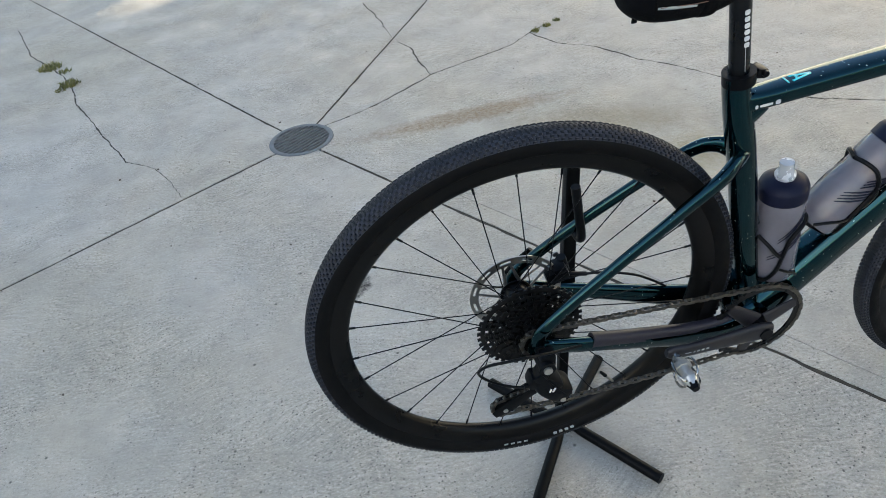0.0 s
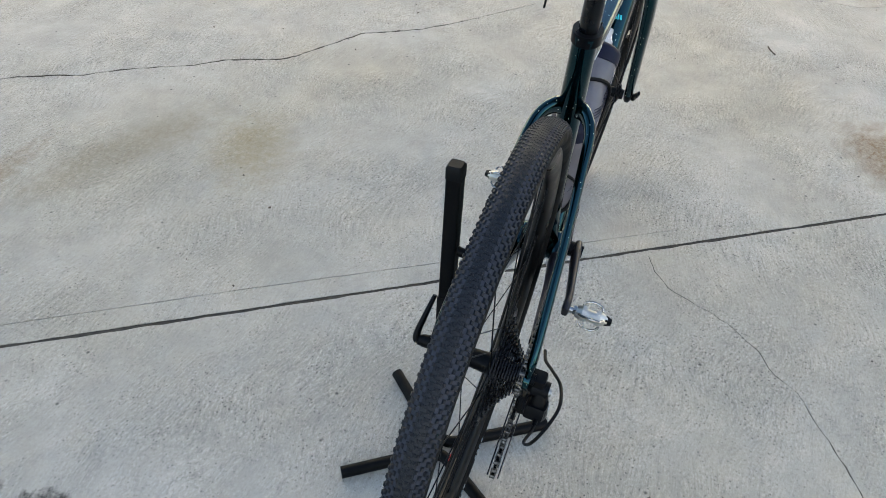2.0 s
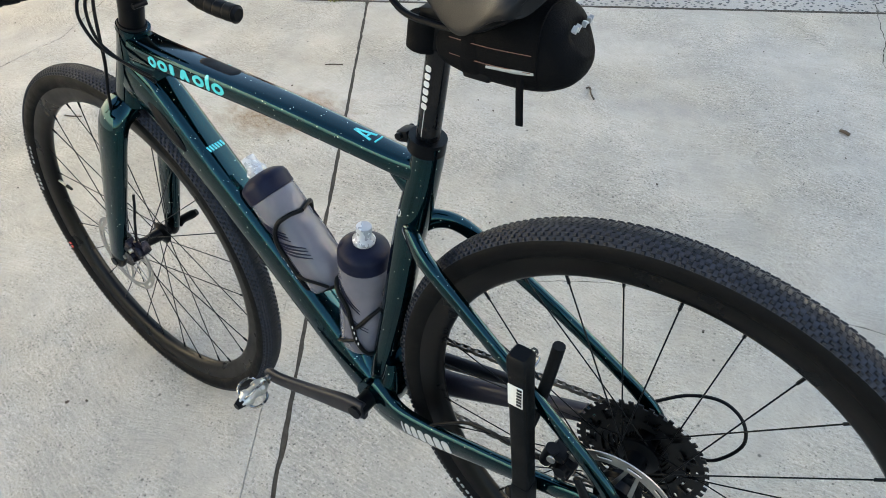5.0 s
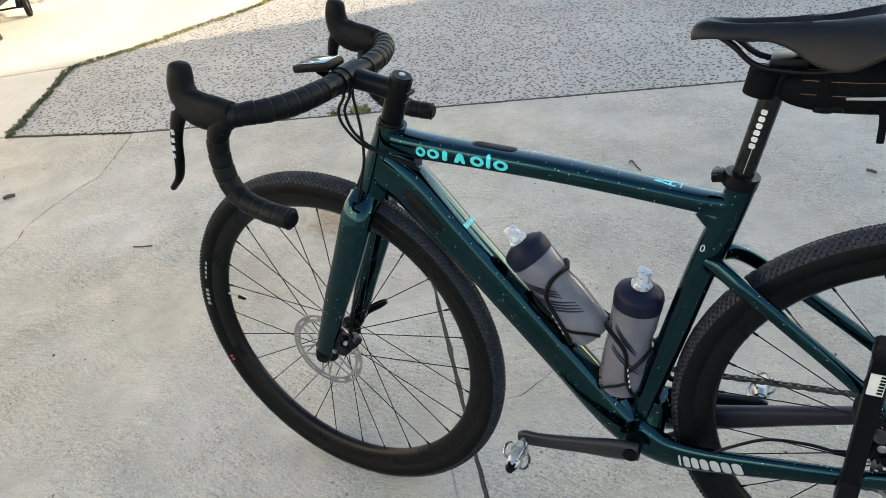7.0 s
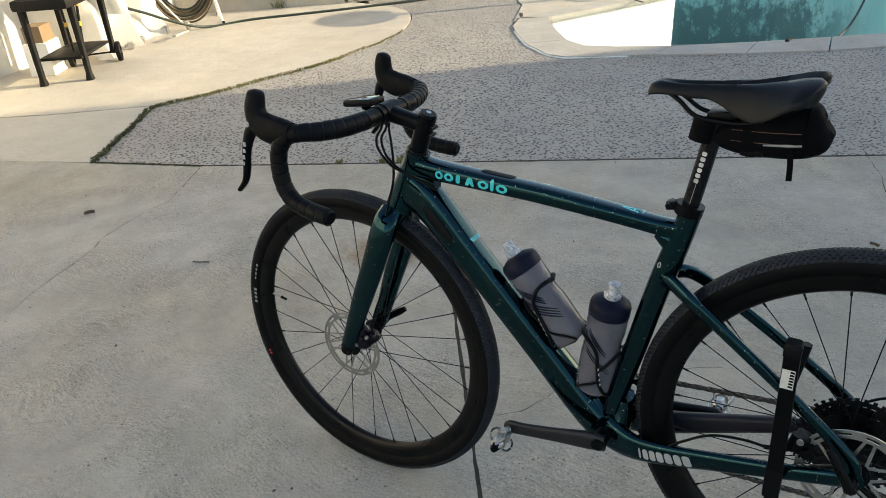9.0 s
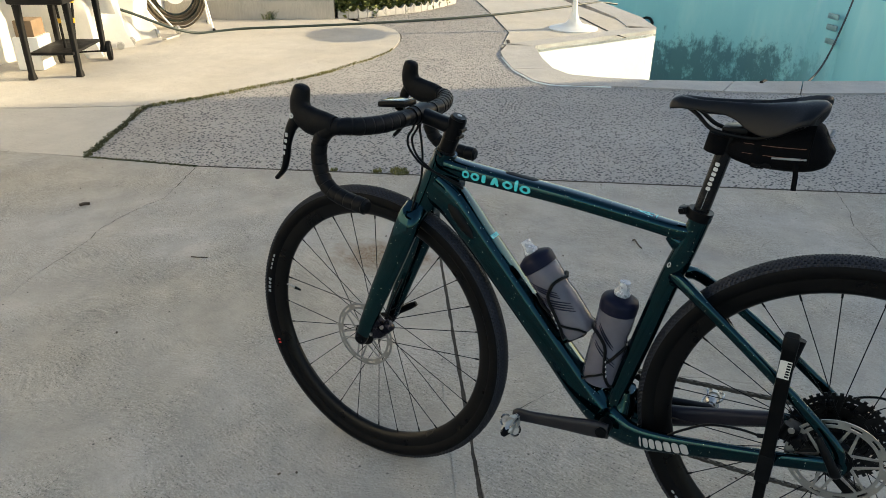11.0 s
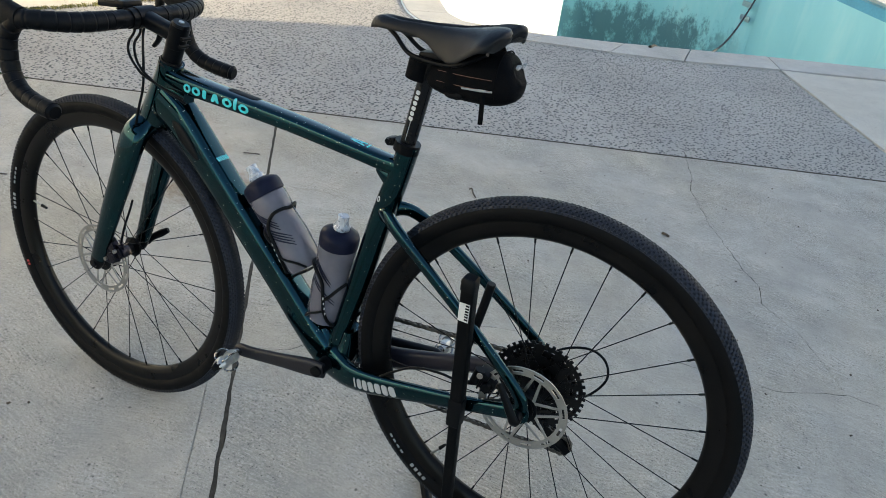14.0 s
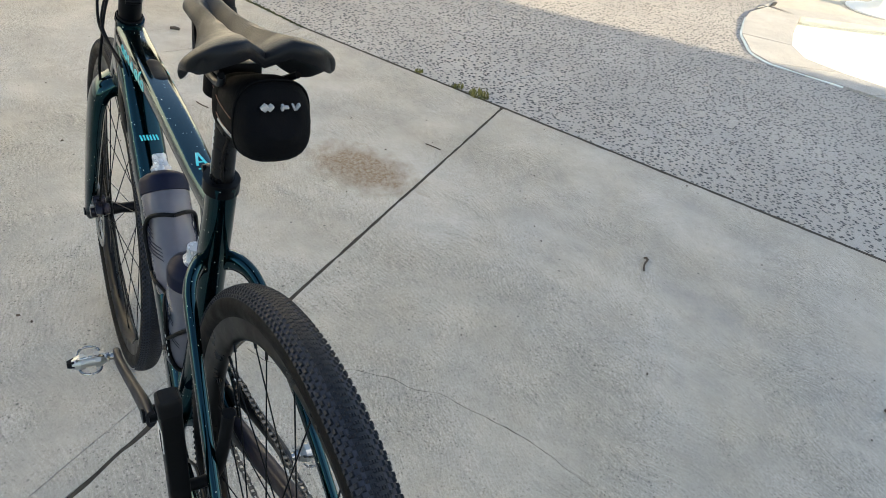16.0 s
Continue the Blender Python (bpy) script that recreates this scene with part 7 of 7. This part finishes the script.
trolley = thing("hand_trolley", (6.896, -4.014, 0), "folding metal hand trolley with grey wheels", "trolley")
bm = block(bmesh.new(), Vector((6.859, -4.006, 0.055)), (0.06, 0.26, 0.02), Euler((0, 0, 0.3)).to_matrix(), 0.004)
part("base", bm, GREY_METAL, trolley)
for s in (0, 1):
    a = Vector((7.20 - 0.05 * s, -4.14 - 0.19 * s, 0.05))
    part("rail", wire([a, a + Vector((0.22, 0.10, 0.30)), a + Vector((0.46, 0.22, 0.72))], 0.010, 5), WHITE_METAL, trolley)
    bm = bmesh.new()
    w = Vector((7.20 - 0.04 * s, -4.10 - 0.27 * s, 0.052))
    d = Vector((0.25, 0.97, 0))
    bar(bm, w - d * 0.012, w + d * 0.012, 0.050, 24)
    part("wheel", bm, GREY_METAL, trolley)
settle(trolley, (6.896, -4.014, 0), (5.700, -3.362, 0), 0.842)

reel = thing("hose_reel", (7.663, -4.838, 0), "white hose stand wound with brown garden hose", "hose reel")
RC = Vector((7.691, -4.791, 0.42))
rn = Vector((-0.80, 0.60, 0)).normalized()
ra = Vector((0.60, 0.80, 0))
for s in (1, -1):
    top = RC + ra * (0.30 * s) + Vector((0, 0, 0.20))
    for q in (1, -1):
        foot_p = RC + ra * (0.38 * s) + rn * (0.20 * q) + Vector((0, 0, -0.41))
        part("leg", wire([top, top.lerp(foot_p, 0.6) + rn * (0.02 * q), foot_p, foot_p + rn * (0.10 * q) + Vector((0, 0, 0.004))], 0.014, 5), WHITE_METAL, reel)
        part("foot_cap", bar(bmesh.new(), foot_p + rn * (0.09 * q), foot_p + rn * (0.13 * q), 0.017, 10), GRILL, reel)
part("drum", bar(bmesh.new(), RC - rn * 0.12, RC + rn * 0.12, 0.12, 24), WHITE_METAL, reel)
r = random.Random(6)
for k in range(12):
    rad = 0.24 + 0.022 * (k % 6) + r.uniform(-0.012, 0.012)
    off = -0.09 + 0.017 * k
    ring = []
    for j in range(14):
        a = 2 * math.pi * j / 14
        sag = 1.0 + 0.10 * max(0.0, -math.sin(a)) + r.uniform(-0.02, 0.02)
        ring.append(RC + rn * (off + r.uniform(-0.008, 0.008)) + ra * (rad * math.cos(a)) + Vector((0, 0, min(rad * math.sin(a) * sag, 0.36))))
    part("hose_coil", wire([p if p.z > 0.02 else Vector((p.x, p.y, 0.02)) for p in ring], 0.0125, 4, 8, closed=True), BROWN_HOSE if k % 3 else GREEN_HOSE, reel)
settle(reel, (7.663, -4.838, 0), (6.166, -3.942, 0), 0.825)
hose = part("garden_hose", wire([(6.051, -2.983, 0.3528), (5.956, -3.205, 0.252), (5.827, -3.493, 0.1008), (5.763, -3.774, 0.01344), (5.590, -4.161, 0.01176), (5.263, -4.511, 0.01176), (4.879, -4.920, 0.01176), (4.480, -5.403, 0.01176), (4.084, -5.933, 0.01176), (3.712, -6.603, 0.01176), (3.396, -7.314, 0.01176), (3.176, -7.948, 0.01176), (3.017, -8.340, -0.042)], 0.0125, 8, 10), GREEN_HOSE)
tagged(hose, "dark green garden hose lying across the patio", "hose")

# pool fittings
fitting = thing("pool_light", (5.53, -18.12, -1.28), "round dark pool light ring on the teal wall", "pool light")
part("ring", spin(bmesh.new(), [(0.12, -0.05), (0.18, -0.05), (0.18, 0.04), (0.12, 0.04)], (5.53, -18.12, -1.28), 32), GRILL, fitting)
part("lens", disc(bmesh.new(), 0.12, -0.05, 0.02, (5.53, -18.12, -1.28), 32), TILE_BAND, fitting)
settle(fitting, (5.53, -18.12, -1.28), (3.90, -13.41, -1.075), 0.76)
ladder = thing("pool_steps", (1.05, -16.66, -0.88), "three dark recessed footholds in the pool wall", "steps")
for x, y, z in ((1.07, -16.70, -0.65), (1.05, -16.66, -0.88), (1.01, -16.62, -1.17)):
    part("foothold", block(bmesh.new(), Vector((x, y, z)), (0.34, 0.05, 0.12), Euler((0, 0, -0.90)).to_matrix(), 0.02), GREY_METAL, ladder)
settle(ladder, (1.05, -16.66, -0.88), (0.61, -12.64, -0.74), 0.76)
cable_ob = part("pool_cable", wire([(0.72, -4.60, 0.012), (0.70, -4.78, -0.02), (0.64, -5.30, -0.25), (0.562, -7.036, -0.52), (0.483, -8.85, -0.63), (0.41, -10.42, -0.38), (0.36, -12.30, 0.012), (0.33, -12.60, 0.012)], 0.013, 8, 8), GRILL)
tagged(cable_ob, "black cable sagging across the empty pool", "cable")

# ---- unseen pale wall added on the far side to bounce warm sunlight back ----
bm = prism(bmesh.new(), [(6.40, -0.19), (2.20, 6.20), (2.36, 6.32), (6.56, -0.07)], -0.05, 3.7)
tagged(part("bounce_wall", bm, STUCCO, smooth=False), "unseen plain pale stucco wall added to shape the light", "wall", kind="structure")

# ---- unseen walls added on the sunny side to shade the yard; low pieces pass sun streaks ----
A0, AD, AQ = Vector((3.30, -2.69, 0)), Vector((0.758, 0.652, 0)).normalized(), Vector((-0.652, 0.758, 0)).normalized()
for q0, q1, tall in ((0.0, 7.75, 6.2), (7.752, 8.05, 3.95), (8.052, 8.50, 6.2), (8.502, 15.0, 3.95)):
    o = A0 - AD * 14.0
    outline = [flat(o + AQ * q0), flat(o + AQ * q1), flat(o + AQ * q1 - AD * 0.3), flat(o + AQ * q0 - AD * 0.3)]
    tagged(part("shade_wall", prism(bmesh.new(), outline, -0.05, tall), STUCCO, smooth=False), "unseen plain pale stucco wall added to shape the light", "wall", kind="structure")
